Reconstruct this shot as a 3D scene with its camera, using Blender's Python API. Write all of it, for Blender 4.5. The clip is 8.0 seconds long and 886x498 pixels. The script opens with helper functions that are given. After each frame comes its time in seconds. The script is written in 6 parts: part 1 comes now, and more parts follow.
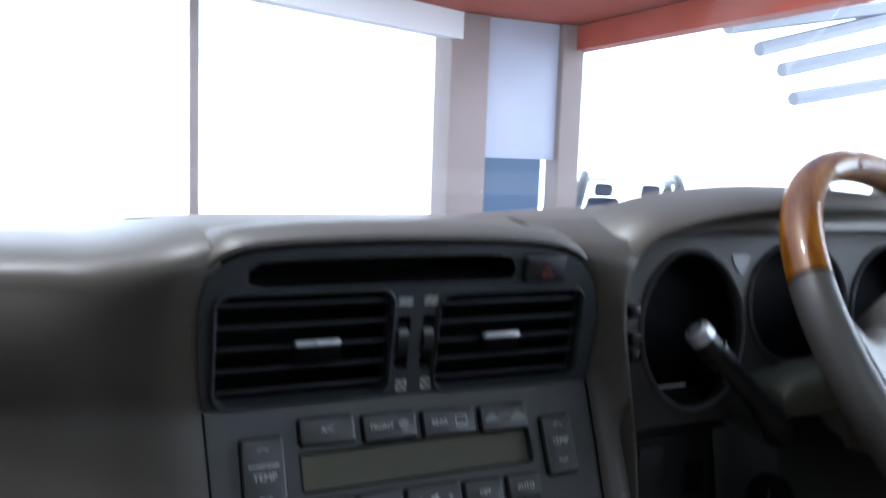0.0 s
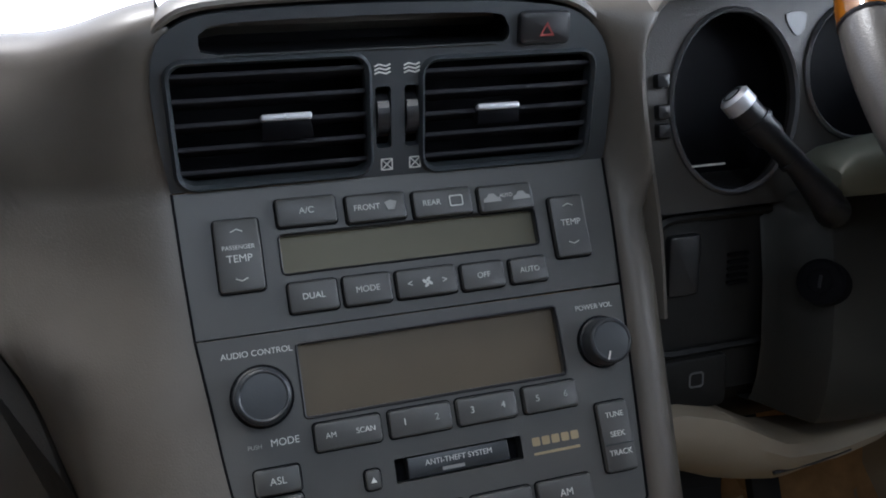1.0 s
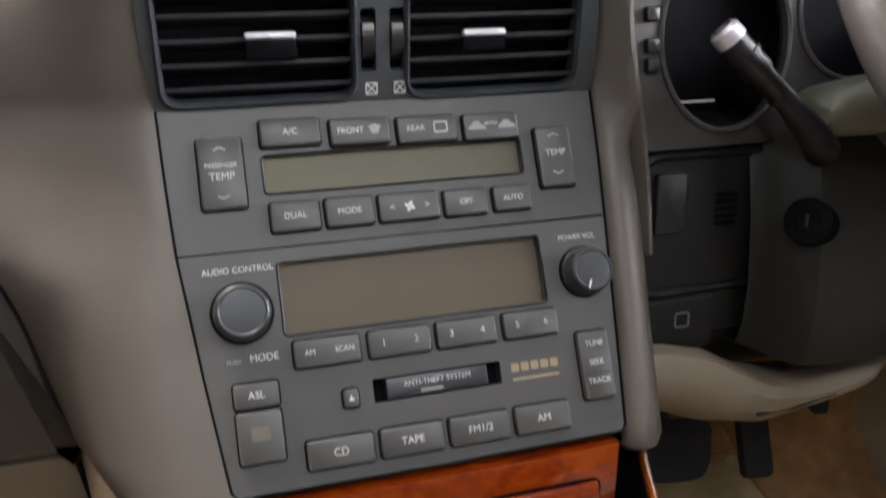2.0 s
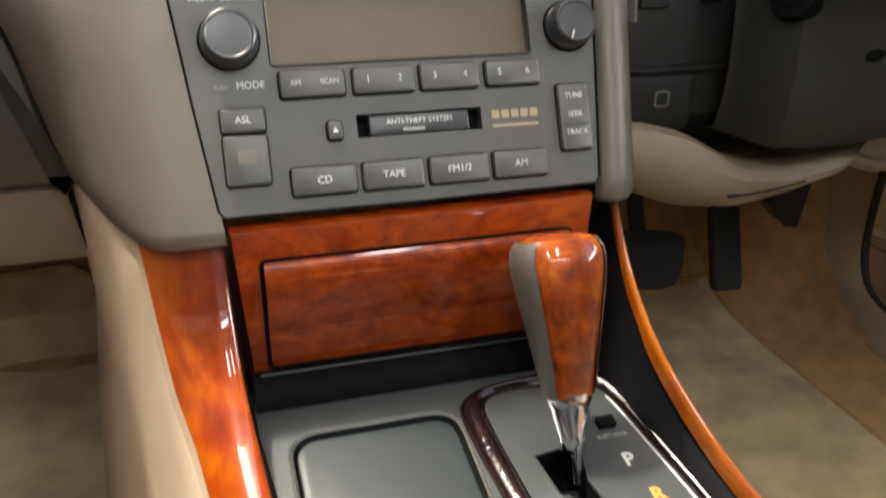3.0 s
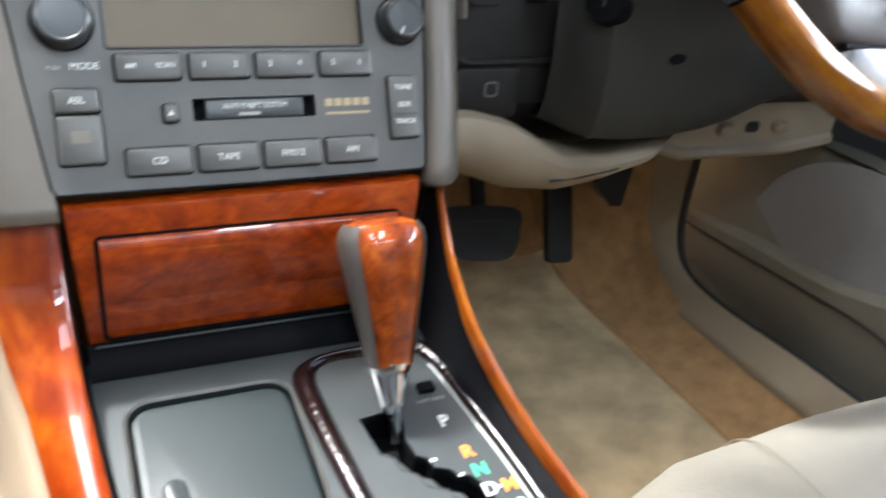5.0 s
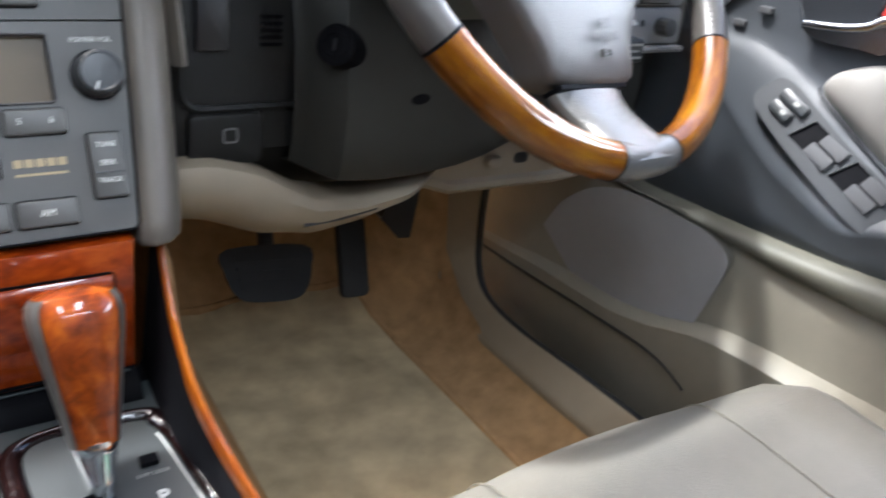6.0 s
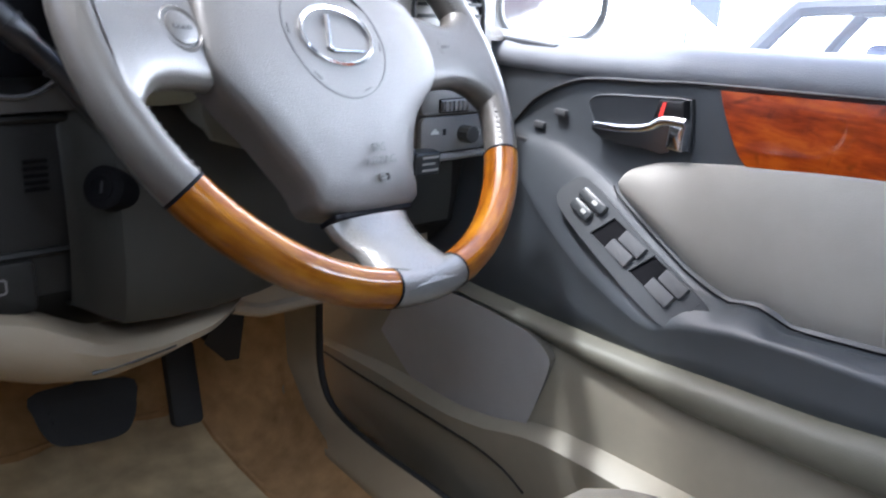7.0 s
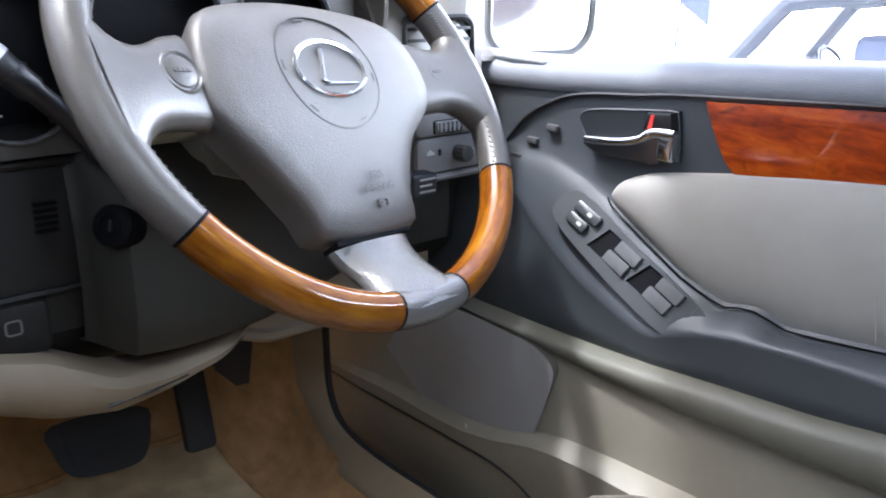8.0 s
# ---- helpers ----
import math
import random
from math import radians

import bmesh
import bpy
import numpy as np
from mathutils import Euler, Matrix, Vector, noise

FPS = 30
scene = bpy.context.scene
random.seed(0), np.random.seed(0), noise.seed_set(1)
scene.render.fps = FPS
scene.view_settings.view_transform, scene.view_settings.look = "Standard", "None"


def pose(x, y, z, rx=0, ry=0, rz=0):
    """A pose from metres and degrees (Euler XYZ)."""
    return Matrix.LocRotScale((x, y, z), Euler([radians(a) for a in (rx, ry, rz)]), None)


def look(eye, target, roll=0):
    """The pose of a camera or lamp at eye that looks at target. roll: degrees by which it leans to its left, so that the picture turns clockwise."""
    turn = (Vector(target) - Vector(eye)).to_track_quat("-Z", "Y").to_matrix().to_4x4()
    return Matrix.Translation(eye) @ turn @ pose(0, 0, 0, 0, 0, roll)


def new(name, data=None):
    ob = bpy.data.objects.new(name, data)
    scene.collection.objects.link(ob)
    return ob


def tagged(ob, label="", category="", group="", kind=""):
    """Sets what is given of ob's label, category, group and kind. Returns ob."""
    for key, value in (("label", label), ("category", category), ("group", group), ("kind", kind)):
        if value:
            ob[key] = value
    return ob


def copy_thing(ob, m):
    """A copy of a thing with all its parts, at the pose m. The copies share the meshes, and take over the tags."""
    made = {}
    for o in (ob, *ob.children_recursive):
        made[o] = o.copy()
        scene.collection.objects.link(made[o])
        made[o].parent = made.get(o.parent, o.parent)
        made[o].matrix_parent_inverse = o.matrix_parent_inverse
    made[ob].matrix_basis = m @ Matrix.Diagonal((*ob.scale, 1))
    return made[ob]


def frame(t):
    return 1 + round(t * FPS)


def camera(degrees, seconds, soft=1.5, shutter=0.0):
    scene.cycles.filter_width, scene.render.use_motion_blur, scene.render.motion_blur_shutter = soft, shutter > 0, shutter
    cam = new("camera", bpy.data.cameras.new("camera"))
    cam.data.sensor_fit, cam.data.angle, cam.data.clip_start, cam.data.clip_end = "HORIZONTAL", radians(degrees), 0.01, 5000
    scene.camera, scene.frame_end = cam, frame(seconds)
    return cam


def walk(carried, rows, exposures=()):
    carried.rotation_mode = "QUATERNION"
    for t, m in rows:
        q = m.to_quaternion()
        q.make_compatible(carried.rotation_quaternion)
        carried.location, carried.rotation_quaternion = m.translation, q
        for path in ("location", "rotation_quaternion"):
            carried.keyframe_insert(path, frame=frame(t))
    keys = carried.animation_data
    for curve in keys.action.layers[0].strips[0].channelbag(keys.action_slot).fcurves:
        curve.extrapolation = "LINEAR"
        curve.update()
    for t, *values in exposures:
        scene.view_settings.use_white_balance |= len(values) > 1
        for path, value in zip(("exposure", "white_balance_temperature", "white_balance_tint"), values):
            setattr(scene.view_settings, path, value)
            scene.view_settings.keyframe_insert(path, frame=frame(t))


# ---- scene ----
cam = camera(56.4, 8.0, soft=1.8, shutter=0.5)
PATH = [
    (0, (-0.219, -0.46, 0.716), (0.621, 1.341, 0.494), 2.0),
    (0.1, (-0.199, -0.472, 0.696), (0.599, 1.352, 0.488), 0.0),
    (0.2, (-0.184, -0.4835, 0.696), (0.5686, 1.346, 0.381), -0.6),
    (0.3, (-0.169, -0.493, 0.696), (0.529, 1.339, 0.3), -1.2),
    (0.4, (-0.156, -0.4915, 0.688), (0.4914, 1.345, 0.213), -1.65),
    (0.5, (-0.143, -0.49, 0.679), (0.464, 1.351, 0.18), -2.0),
    (0.6, (-0.1395, -0.482, 0.667), (0.4472, 1.36, 0.131), -2.34),
    (0.7, (-0.136, -0.474, 0.656), (0.437, 1.368, 0.128), -2.6),
    (1, (-0.129, -0.455, 0.653), (0.427, 1.385, 0.1), -2.1),
    (1.2, (-0.123, -0.452, 0.655), (0.414, 1.39, 0.089), -2.1),
    (2.3, (-0.116, -0.486, 0.594), (0.4, 1.336, -0.051), -0.8),
    (2.5, (-0.118, -0.497, 0.575), (0.389, 1.299, -0.146), -0.3),
    (3, (-0.125, -0.516, 0.542), (0.396, 1.217, -0.309), 0.8),
    (3.5, (-0.127, -0.529, 0.528), (0.398, 1.155, -0.414), 1.6),
    (4, (-0.134, -0.537, 0.526), (0.417, 1.098, -0.485), 2.3),
    (4.2, (-0.135, -0.541, 0.531), (0.439, 1.081, -0.489), 2.7),
    (5.3, (-0.085, -0.5597, 0.5891), (0.8069, 0.9942, -0.2996), 7.15),
    (5.5, (-0.0613, -0.5643, 0.5969), (0.8787, 0.9553, -0.3016), 7.46),
    (6, (-0.006, -0.5803, 0.6041), (1.0519, 0.8795, -0.2619), 7.19),
    (6.5, (0.0317, -0.5877, 0.6226), (1.2409, 0.8085, -0.1444), 6.65),
    (7, (0.0806, -0.6052, 0.6454), (1.3497, 0.7815, -0.0376), 4.78),
    (7.5, (0.0899, -0.6041, 0.6544), (1.3904, 0.7615, -0.0117), 3.34),
    (8, (0.0718, -0.6168, 0.6606), (1.3407, 0.7797, -0.0024), 2.00),
]
EXPOSURES = [(0.0, 0.36, 5400, 6), (0.5, 0.12, 5500, 6), (0.8, 0.75, 5600, 7), (1.0, 1.22, 5700, 8), (1.2, 1.6, 5800, 8), (2.5, 2.25, 6900, 15), (3.0, 2.55, 7000, 9), (3.5, 2.84, 6500, 8), (4.2, 3.0, 5900, 6), (5.5, 2.82, 5950, 6), (6.0, 2.68, 5800, 8), (8.0, 2.45, 5600, 10)]

def place(rows):
    return [(t, look(eye, target, roll)) for t, eye, target, roll in rows]


walk(cam, place(PATH), EXPOSURES)

# ---- light: an open workshop hall under a white overcast sky ----
world = bpy.data.worlds.new("overcast_sky")
scene.world = world
world.use_nodes = True
wn = world.node_tree.nodes
sky = wn.new("ShaderNodeTexSky")
sky.sky_type, sky.sun_disc, sky.sun_elevation, sky.sun_rotation = "NISHITA", False, radians(67), radians(-44)
sky.air_density, sky.dust_density, sky.ozone_density = 1.0, 6.0, 1.0
world.node_tree.links.new(sky.outputs[0], wn["Background"].inputs[0])
wn["Background"].inputs[1].default_value = 0.15
sun = new("sun", bpy.data.lights.new("sun", "SUN"))
sun.data.energy, sun.data.angle, sun.data.color = 1.35, radians(4), (1.0, 0.97, 0.93)
sun.matrix_world = look((-2.6, 2.7, 9.2), (0, 0, 0.3))

# two area lamps added above unseen roof openings, for paired glints and fill
for x in (-0.19, 0.19):
    pane = new("added_roof_lamp", bpy.data.lights.new("added_roof_lamp", "AREA"))
    pane.data.shape, pane.data.size, pane.data.size_y, pane.data.energy = "RECTANGLE", 0.1, 0.4, 0.6
    pane.data.color = (0.95, 0.98, 1.0)
    pane.matrix_world = pose(x, -0.72, 1.16)
# third added fill lamp, over a slot in the rear of the ceiling
rear = new("added_rear_fill", bpy.data.lights.new("added_rear_fill", "AREA"))
rear.data.shape, rear.data.size, rear.data.size_y, rear.data.energy = "RECTANGLE", 0.85, 0.12, 1.3
rear.data.color = (0.95, 0.98, 1.0)
rear.matrix_world = pose(0.12, -1.26, 1.16)


# ---- materials ----


def mat(name, color, rough=0.5, metal=0.0, vary=0.12, scale=60.0, bump=0.0, bump_scale=400.0, coat=0.0, spec=0.5, per_piece=0.0):
    """A procedural surface: base colour with a fine and a coarse variation, and fine relief."""
    m = bpy.data.materials.new(name)
    m.use_nodes = True
    t, b = m.node_tree, m.node_tree.nodes["Principled BSDF"]
    b.inputs["Roughness"].default_value, b.inputs["Metallic"].default_value = rough, metal
    b.inputs["Coat Weight"].default_value, b.inputs["Coat Roughness"].default_value = coat, 0.04
    b.inputs["Specular IOR Level"].default_value = spec
    co = t.nodes.new("ShaderNodeTexCoord")
    fine, coarse = t.nodes.new("ShaderNodeTexNoise"), t.nodes.new("ShaderNodeTexNoise")
    fine.inputs["Scale"].default_value, fine.inputs["Detail"].default_value = scale, 4
    coarse.inputs["Scale"].default_value, coarse.inputs["Detail"].default_value = scale / 12, 3
    add = t.nodes.new("ShaderNodeMath")
    add.operation = "ADD"
    for n in (fine, coarse):
        t.links.new(co.outputs["Object"], n.inputs["Vector"])
    t.links.new(fine.outputs["Fac"], add.inputs[0])
    t.links.new(coarse.outputs["Fac"], add.inputs[1])
    ramp = t.nodes.new("ShaderNodeMapRange")
    ramp.inputs["From Min"].default_value, ramp.inputs["From Max"].default_value = 0.6, 1.4
    ramp.inputs["To Min"].default_value, ramp.inputs["To Max"].default_value = 1 - vary, 1 + vary
    t.links.new(add.outputs[0], ramp.inputs["Value"])
    mul = t.nodes.new("ShaderNodeVectorMath")
    mul.operation = "SCALE"
    mul.inputs[0].default_value = color
    t.links.new(ramp.outputs[0], mul.inputs["Scale"])
    t.links.new(mul.outputs[0], b.inputs["Base Color"])
    rr = t.nodes.new("ShaderNodeMapRange")
    rr.inputs["From Min"].default_value, rr.inputs["From Max"].default_value = 0.3, 0.7
    rr.inputs["To Min"].default_value, rr.inputs["To Max"].default_value = max(rough - 0.06, 0.02), min(rough + 0.06, 1)
    t.links.new(coarse.outputs["Fac"], rr.inputs["Value"])
    t.links.new(rr.outputs[0], b.inputs["Roughness"])
    if bump:
        grain, bm_ = t.nodes.new("ShaderNodeTexNoise"), t.nodes.new("ShaderNodeBump")
        grain.inputs["Scale"].default_value, grain.inputs["Detail"].default_value = bump_scale, 2
        bm_.inputs["Strength"].default_value, bm_.inputs["Distance"].default_value = bump, 0.001
        t.links.new(co.outputs["Object"], grain.inputs["Vector"])
        t.links.new(grain.outputs["Fac"], bm_.inputs["Height"])
        t.links.new(bm_.outputs[0], b.inputs["Normal"])
    return m


def wood_mat(name, dark, mid, light, stretch=(6, 30, 30), swirl=3.0, burl=0.6, knots=0.0, streak=0.25, bent=None):
    """Lacquered veneer: streaks, burl and dark knots under a clear coat; bent is the basis of a ring whose arc the grain follows."""
    m = bpy.data.materials.new(name)
    m.use_nodes = True
    t, b = m.node_tree, m.node_tree.nodes["Principled BSDF"]
    b.inputs["Roughness"].default_value, b.inputs["Coat Weight"].default_value, b.inputs["Coat Roughness"].default_value = 0.4, 1.0, 0.02
    b.inputs["Specular IOR Level"].default_value = 0.15
    co, mp = t.nodes.new("ShaderNodeTexCoord"), t.nodes.new("ShaderNodeMapping")
    mp.inputs["Scale"].default_value = stretch
    t.links.new(co.outputs["Object"], mp.inputs["Vector"])
    if bent:
        b.inputs["Coat Weight"].default_value, b.inputs["Specular IOR Level"].default_value = 0.75, 0.05
        off = t.nodes.new("ShaderNodeVectorMath")
        off.operation, off.inputs[1].default_value = "SUBTRACT", bent.translation
        t.links.new(co.outputs["Object"], off.inputs[0])
        axes = []
        for k in range(3):
            n = t.nodes.new("ShaderNodeVectorMath")
            n.operation, n.inputs[1].default_value = "DOT_PRODUCT", bent.col[k].to_3d().normalized()
            t.links.new(off.outputs[0], n.inputs[0])
            axes.append(n.outputs["Value"])
        turn, arc, rad, polar = (t.nodes.new(k) for k in ("ShaderNodeMath", "ShaderNodeMath", "ShaderNodeVectorMath", "ShaderNodeCombineXYZ"))
        flat = t.nodes.new("ShaderNodeCombineXYZ")
        turn.operation, arc.operation, rad.operation = "ARCTAN2", "MULTIPLY", "LENGTH"
        arc.inputs[1].default_value = 0.19
        t.links.new(axes[1], turn.inputs[0])
        t.links.new(axes[0], turn.inputs[1])
        t.links.new(turn.outputs[0], arc.inputs[0])
        t.links.new(axes[0], flat.inputs[0])
        t.links.new(axes[1], flat.inputs[1])
        t.links.new(flat.outputs[0], rad.inputs[0])
        t.links.new(arc.outputs[0], polar.inputs[0])
        t.links.new(rad.outputs["Value"], polar.inputs[1])
        t.links.new(axes[2], polar.inputs[2])
        t.links.new(polar.outputs[0], mp.inputs["Vector"])

    def noise_of(vector, scale, detail, twist):
        n = t.nodes.new("ShaderNodeTexNoise")
        n.inputs["Scale"].default_value, n.inputs["Detail"].default_value, n.inputs["Distortion"].default_value = scale, detail, twist
        t.links.new(vector, n.inputs["Vector"])
        return n.outputs["Fac"]

    def blend(a, c, fac):
        n = t.nodes.new("ShaderNodeMix")
        n.inputs[0].default_value = fac
        t.links.new(a, n.inputs[2])
        t.links.new(c, n.inputs[3])
        return n.outputs[0]

    broad = blend(noise_of(mp.outputs[0], 1.6, 6, swirl), noise_of(co.outputs["Object"], 22, 5, 1.5), burl)
    grain = blend(broad, noise_of(mp.outputs[0], 9.0, 3, swirl * 0.5), streak)
    ramp = t.nodes.new("ShaderNodeValToRGB")
    ramp.color_ramp.elements[0].position, ramp.color_ramp.elements[0].color = 0.36, (*dark, 1)
    ramp.color_ramp.elements[1].position, ramp.color_ramp.elements[1].color = 0.64, (*light, 1)
    e = ramp.color_ramp.elements.new(0.5)
    e.color = (*mid, 1)
    t.links.new(grain, ramp.inputs[0])
    spot = t.nodes.new("ShaderNodeMapRange")
    spot.inputs["From Min"].default_value, spot.inputs["From Max"].default_value = 0.62, 0.72
    spot.inputs["To Min"].default_value, spot.inputs["To Max"].default_value = 1.0, 1.0 - knots
    t.links.new(noise_of(co.outputs["Object"], 34, 2, 0.6), spot.inputs["Value"])
    shade = t.nodes.new("ShaderNodeVectorMath")
    shade.operation = "SCALE"
    t.links.new(ramp.outputs[0], shade.inputs[0])
    t.links.new(spot.outputs[0], shade.inputs["Scale"])
    t.links.new(shade.outputs[0], b.inputs["Base Color"])
    return m


TAUPE = mat("taupe_plastic", (0.1, 0.088, 0.073), 0.42, vary=0.06, bump=0.1, bump_scale=900)
# CONTROL: taupe lightened, so light falling on the controls is in the colour
CONTROL = mat("lightened_control_plastic", (0.22, 0.212, 0.202), 0.45, vary=0.05, bump=0.1, bump_scale=900)
BEIGE = mat("beige_plastic", (0.27, 0.222, 0.158), 0.55, vary=0.06, bump=0.2, bump_scale=900)
FOOTP = mat("brown_beige_plastic", (0.13, 0.104, 0.074), 0.6, vary=0.06, bump=0.2, bump_scale=900)
SILLB = mat("sill_beige_plastic", (0.25, 0.195, 0.125), 0.6, vary=0.06, bump=0.2, bump_scale=900)
SHELFM = mat("door_shelf_plastic", (0.092, 0.088, 0.066), 0.55, vary=0.06, bump=0.2, bump_scale=900)
# dark ledge padding, its base colour lifted to hold the sky's reflection
LEDGE = mat("sky_sheen_ledge", (0.135, 0.143, 0.158), 0.55, spec=0.45, vary=0.06, bump=0.3, bump_scale=700)
# KNEE: grey-brown plastic taken near black, the low dash's shade in its colour
KNEE = mat("shade_darkened_plastic", (0.0135, 0.013, 0.012), 0.45, spec=0.2, vary=0.06, bump=0.2, bump_scale=900)
GLOVE = mat("dark_taupe_plastic", (0.04, 0.036, 0.03), 0.55, vary=0.06, bump=0.25, bump_scale=900)
DIM = mat("dull_silver_rim", (0.16, 0.16, 0.165), 0.35, 0.5, vary=0.05)
PANEL = mat("charcoal_panel_plastic", (0.064, 0.063, 0.058), 0.42, vary=0.05, bump=0.1, bump_scale=1500)
VENTP = mat("vent_panel_plastic", (0.038, 0.043, 0.047), 0.4, vary=0.05, bump=0.1, bump_scale=1500)
BUTTON = mat("button_plastic", (0.068, 0.067, 0.062), 0.38, vary=0.05, bump=0.08, bump_scale=1800)
BLACK = mat("black_plastic", (0.012, 0.012, 0.013), 0.35, vary=0.1)
SATIN = mat("satin_black_plastic", (0.031, 0.034, 0.036), 0.3, vary=0.08, bump=0.06, bump_scale=1200)
PLATE = mat("satin_grey_gate_plate", (0.03, 0.035, 0.035), 0.36, vary=0.08, bump=0.06, bump_scale=1200, spec=0.55)
SLAT = mat("dark_slat_plastic", (0.017, 0.017, 0.021), 0.6, vary=0.08, spec=0.2)
CONSOLE = mat("console_grey_plastic", (0.0195, 0.0265, 0.0275), 0.46, spec=0.5, vary=0.06, bump=0.12, bump_scale=1200)
VOID = mat("deep_black", (0.004, 0.004, 0.005), 0.7, vary=0.1, spec=0.08)
CHROME = mat("chrome", (0.75, 0.76, 0.78), 0.13, 1.0, vary=0.03)
SILVER = mat("silver_paint", (0.6, 0.6, 0.62), 0.3, 0.4, vary=0.05)
WHITE = mat("white_print", (0.62, 0.62, 0.58), 0.6, vary=0.03)
GREY_PRINT = mat("grey_print", (0.3, 0.3, 0.28), 0.6, vary=0.03)
DISCM = mat("dim_disc_print", (0.12, 0.108, 0.085), 0.5, vary=0.05)
GOLD = mat("gold_print", (0.3, 0.235, 0.13), 0.5, vary=0.05)
ORANGE = mat("orange_print", (0.75, 0.22, 0.03), 0.5, vary=0.03)
GREEN = mat("green_print", (0.05, 0.42, 0.22), 0.5, vary=0.03)
RED = mat("red_print", (0.6, 0.04, 0.03), 0.45, vary=0.05)
LCD = mat("lcd_glass", (0.11, 0.1, 0.062), 0.42, vary=0.12, scale=20, spec=0.35)
LCD_DARK = mat("audio_display_glass", (0.095, 0.073, 0.044), 0.42, vary=0.12, scale=20, spec=0.35)
LEATHER = mat("grey_leather", (0.062, 0.057, 0.051), 0.36, vary=0.1, bump=0.22, bump_scale=900)
PAD = mat("grey_wheel_pad", (0.076, 0.071, 0.067), 0.5, vary=0.05, bump=0.3, bump_scale=800)
SEAT = mat("ivory_leather", (0.2, 0.184, 0.152), 0.42, vary=0.07, bump=0.35, bump_scale=500)
CLOTH = mat("grey_door_cloth", (0.27, 0.255, 0.23), 0.8, vary=0.08, scale=30, bump=0.3, bump_scale=1200)
CARPET = mat("beige_carpet", (0.375, 0.225, 0.104), 0.95, vary=0.35, scale=45, bump=1.0, bump_scale=900, spec=0.1)
MATM = mat("tan_floor_mat", (0.45, 0.35, 0.204), 0.95, vary=0.42, scale=24, bump=1.0, bump_scale=1100, spec=0.1)
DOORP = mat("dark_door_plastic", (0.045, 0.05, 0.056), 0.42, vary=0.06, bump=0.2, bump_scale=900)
DOORB = mat("door_lower_beige", (0.2, 0.18, 0.138), 0.55, vary=0.06, bump=0.2, bump_scale=900)
GRILLE = mat("speaker_grille", (0.25, 0.243, 0.242), 0.55, vary=0.05, bump=0.5, bump_scale=600)
gt = GRILLE.node_tree
cell, cmap, dark = gt.nodes.new("ShaderNodeTexVoronoi"), gt.nodes.new("ShaderNodeMapRange"), gt.nodes.new("ShaderNodeVectorMath")
cell.inputs["Scale"].default_value, cell.inputs["Randomness"].default_value = 420, 0.0
cmap.inputs["From Min"].default_value, cmap.inputs["From Max"].default_value, cmap.inputs["To Min"].default_value = 0.2, 0.4, 0.18
dark.operation = "SCALE"
base = gt.nodes["Principled BSDF"].inputs["Base Color"]
gt.links.new(base.links[0].from_socket, dark.inputs[0])
gt.links.new(gt.nodes["Texture Coordinate"].outputs["Object"], cell.inputs["Vector"])
gt.links.new(cell.outputs["Distance"], cmap.inputs["Value"])
gt.links.new(cmap.outputs[0], dark.inputs["Scale"])
gt.links.new(dark.outputs[0], base)
SIDECARPET = mat("pale_beige_carpet", (0.36, 0.285, 0.205), 0.95, vary=0.08, scale=30, bump=0.3, bump_scale=1100, spec=0.1)
RUBBER = mat("black_rubber", (0.015, 0.015, 0.015), 0.75, vary=0.1)
WOOD_RED = wood_mat("red_burl_veneer", (0.11, 0.01, 0.001), (0.24, 0.03, 0.0012), (0.36, 0.06, 0.002), (9, 14, 14), 3.0, 0.5, 0.18)
WOOD_KNOB = wood_mat("knob_veneer", (0.05, 0.005, 0.0005), (0.21, 0.034, 0.0012), (0.37, 0.095, 0.004), (10, 14, 10), 3.0, 0.6, 0.4)
WOOD_TRIM = wood_mat("orange_wood_veneer", (0.13, 0.011, 0.0006), (0.22, 0.03, 0.0011), (0.31, 0.068, 0.0022), (18, 5, 7), 1.5, 0.45, 0.0, 0.12)
# same trim wood, shifted to orange-brown as if lit, for the right side
WOOD_TRIM_LIT = wood_mat("lit_trim_veneer", (0.12, 0.018, 0.0006), (0.2, 0.046, 0.0012), (0.29, 0.09, 0.003), (18, 5, 7), 1.5, 0.45, 0.0, 0.12)
WOOD_DOOR = wood_mat("burl_door_veneer", (0.11, 0.01, 0.001), (0.25, 0.032, 0.0015), (0.37, 0.07, 0.003), (4, 5, 20), 2.0, 0.3, 0.65)
SPOKE = mat("silvery_leather", (0.115, 0.112, 0.106), 0.26, vary=0.08, bump=0.5, bump_scale=500, spec=0.8)
SWITCH = mat("switch_plastic", (0.066, 0.067, 0.07), 0.62, vary=0.05, bump=0.1, bump_scale=1500, spec=0.2)
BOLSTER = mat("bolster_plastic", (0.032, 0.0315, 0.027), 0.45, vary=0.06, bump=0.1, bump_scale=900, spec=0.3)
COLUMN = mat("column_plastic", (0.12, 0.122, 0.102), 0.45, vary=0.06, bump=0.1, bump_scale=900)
# paler grey-green than COLUMN, for the upper cover and stalk housing
COLUMN_TOP = mat("pale_column_colour", (0.2, 0.21, 0.165), 0.5, vary=0.06, bump=0.15, bump_scale=900)
GROOVE = mat("pressed_groove", (0.035, 0.033, 0.031), 0.5, vary=0.03)
IMPRINT = mat("pressed_lettering", (0.04, 0.038, 0.036), 0.5, vary=0.03)
CONCRETE = mat("hall_concrete", (0.45, 0.44, 0.42), 0.8, vary=0.15, scale=3)
STEEL_RED = mat("red_primer_steel", (0.35, 0.06, 0.03), 0.6, vary=0.2, scale=6)
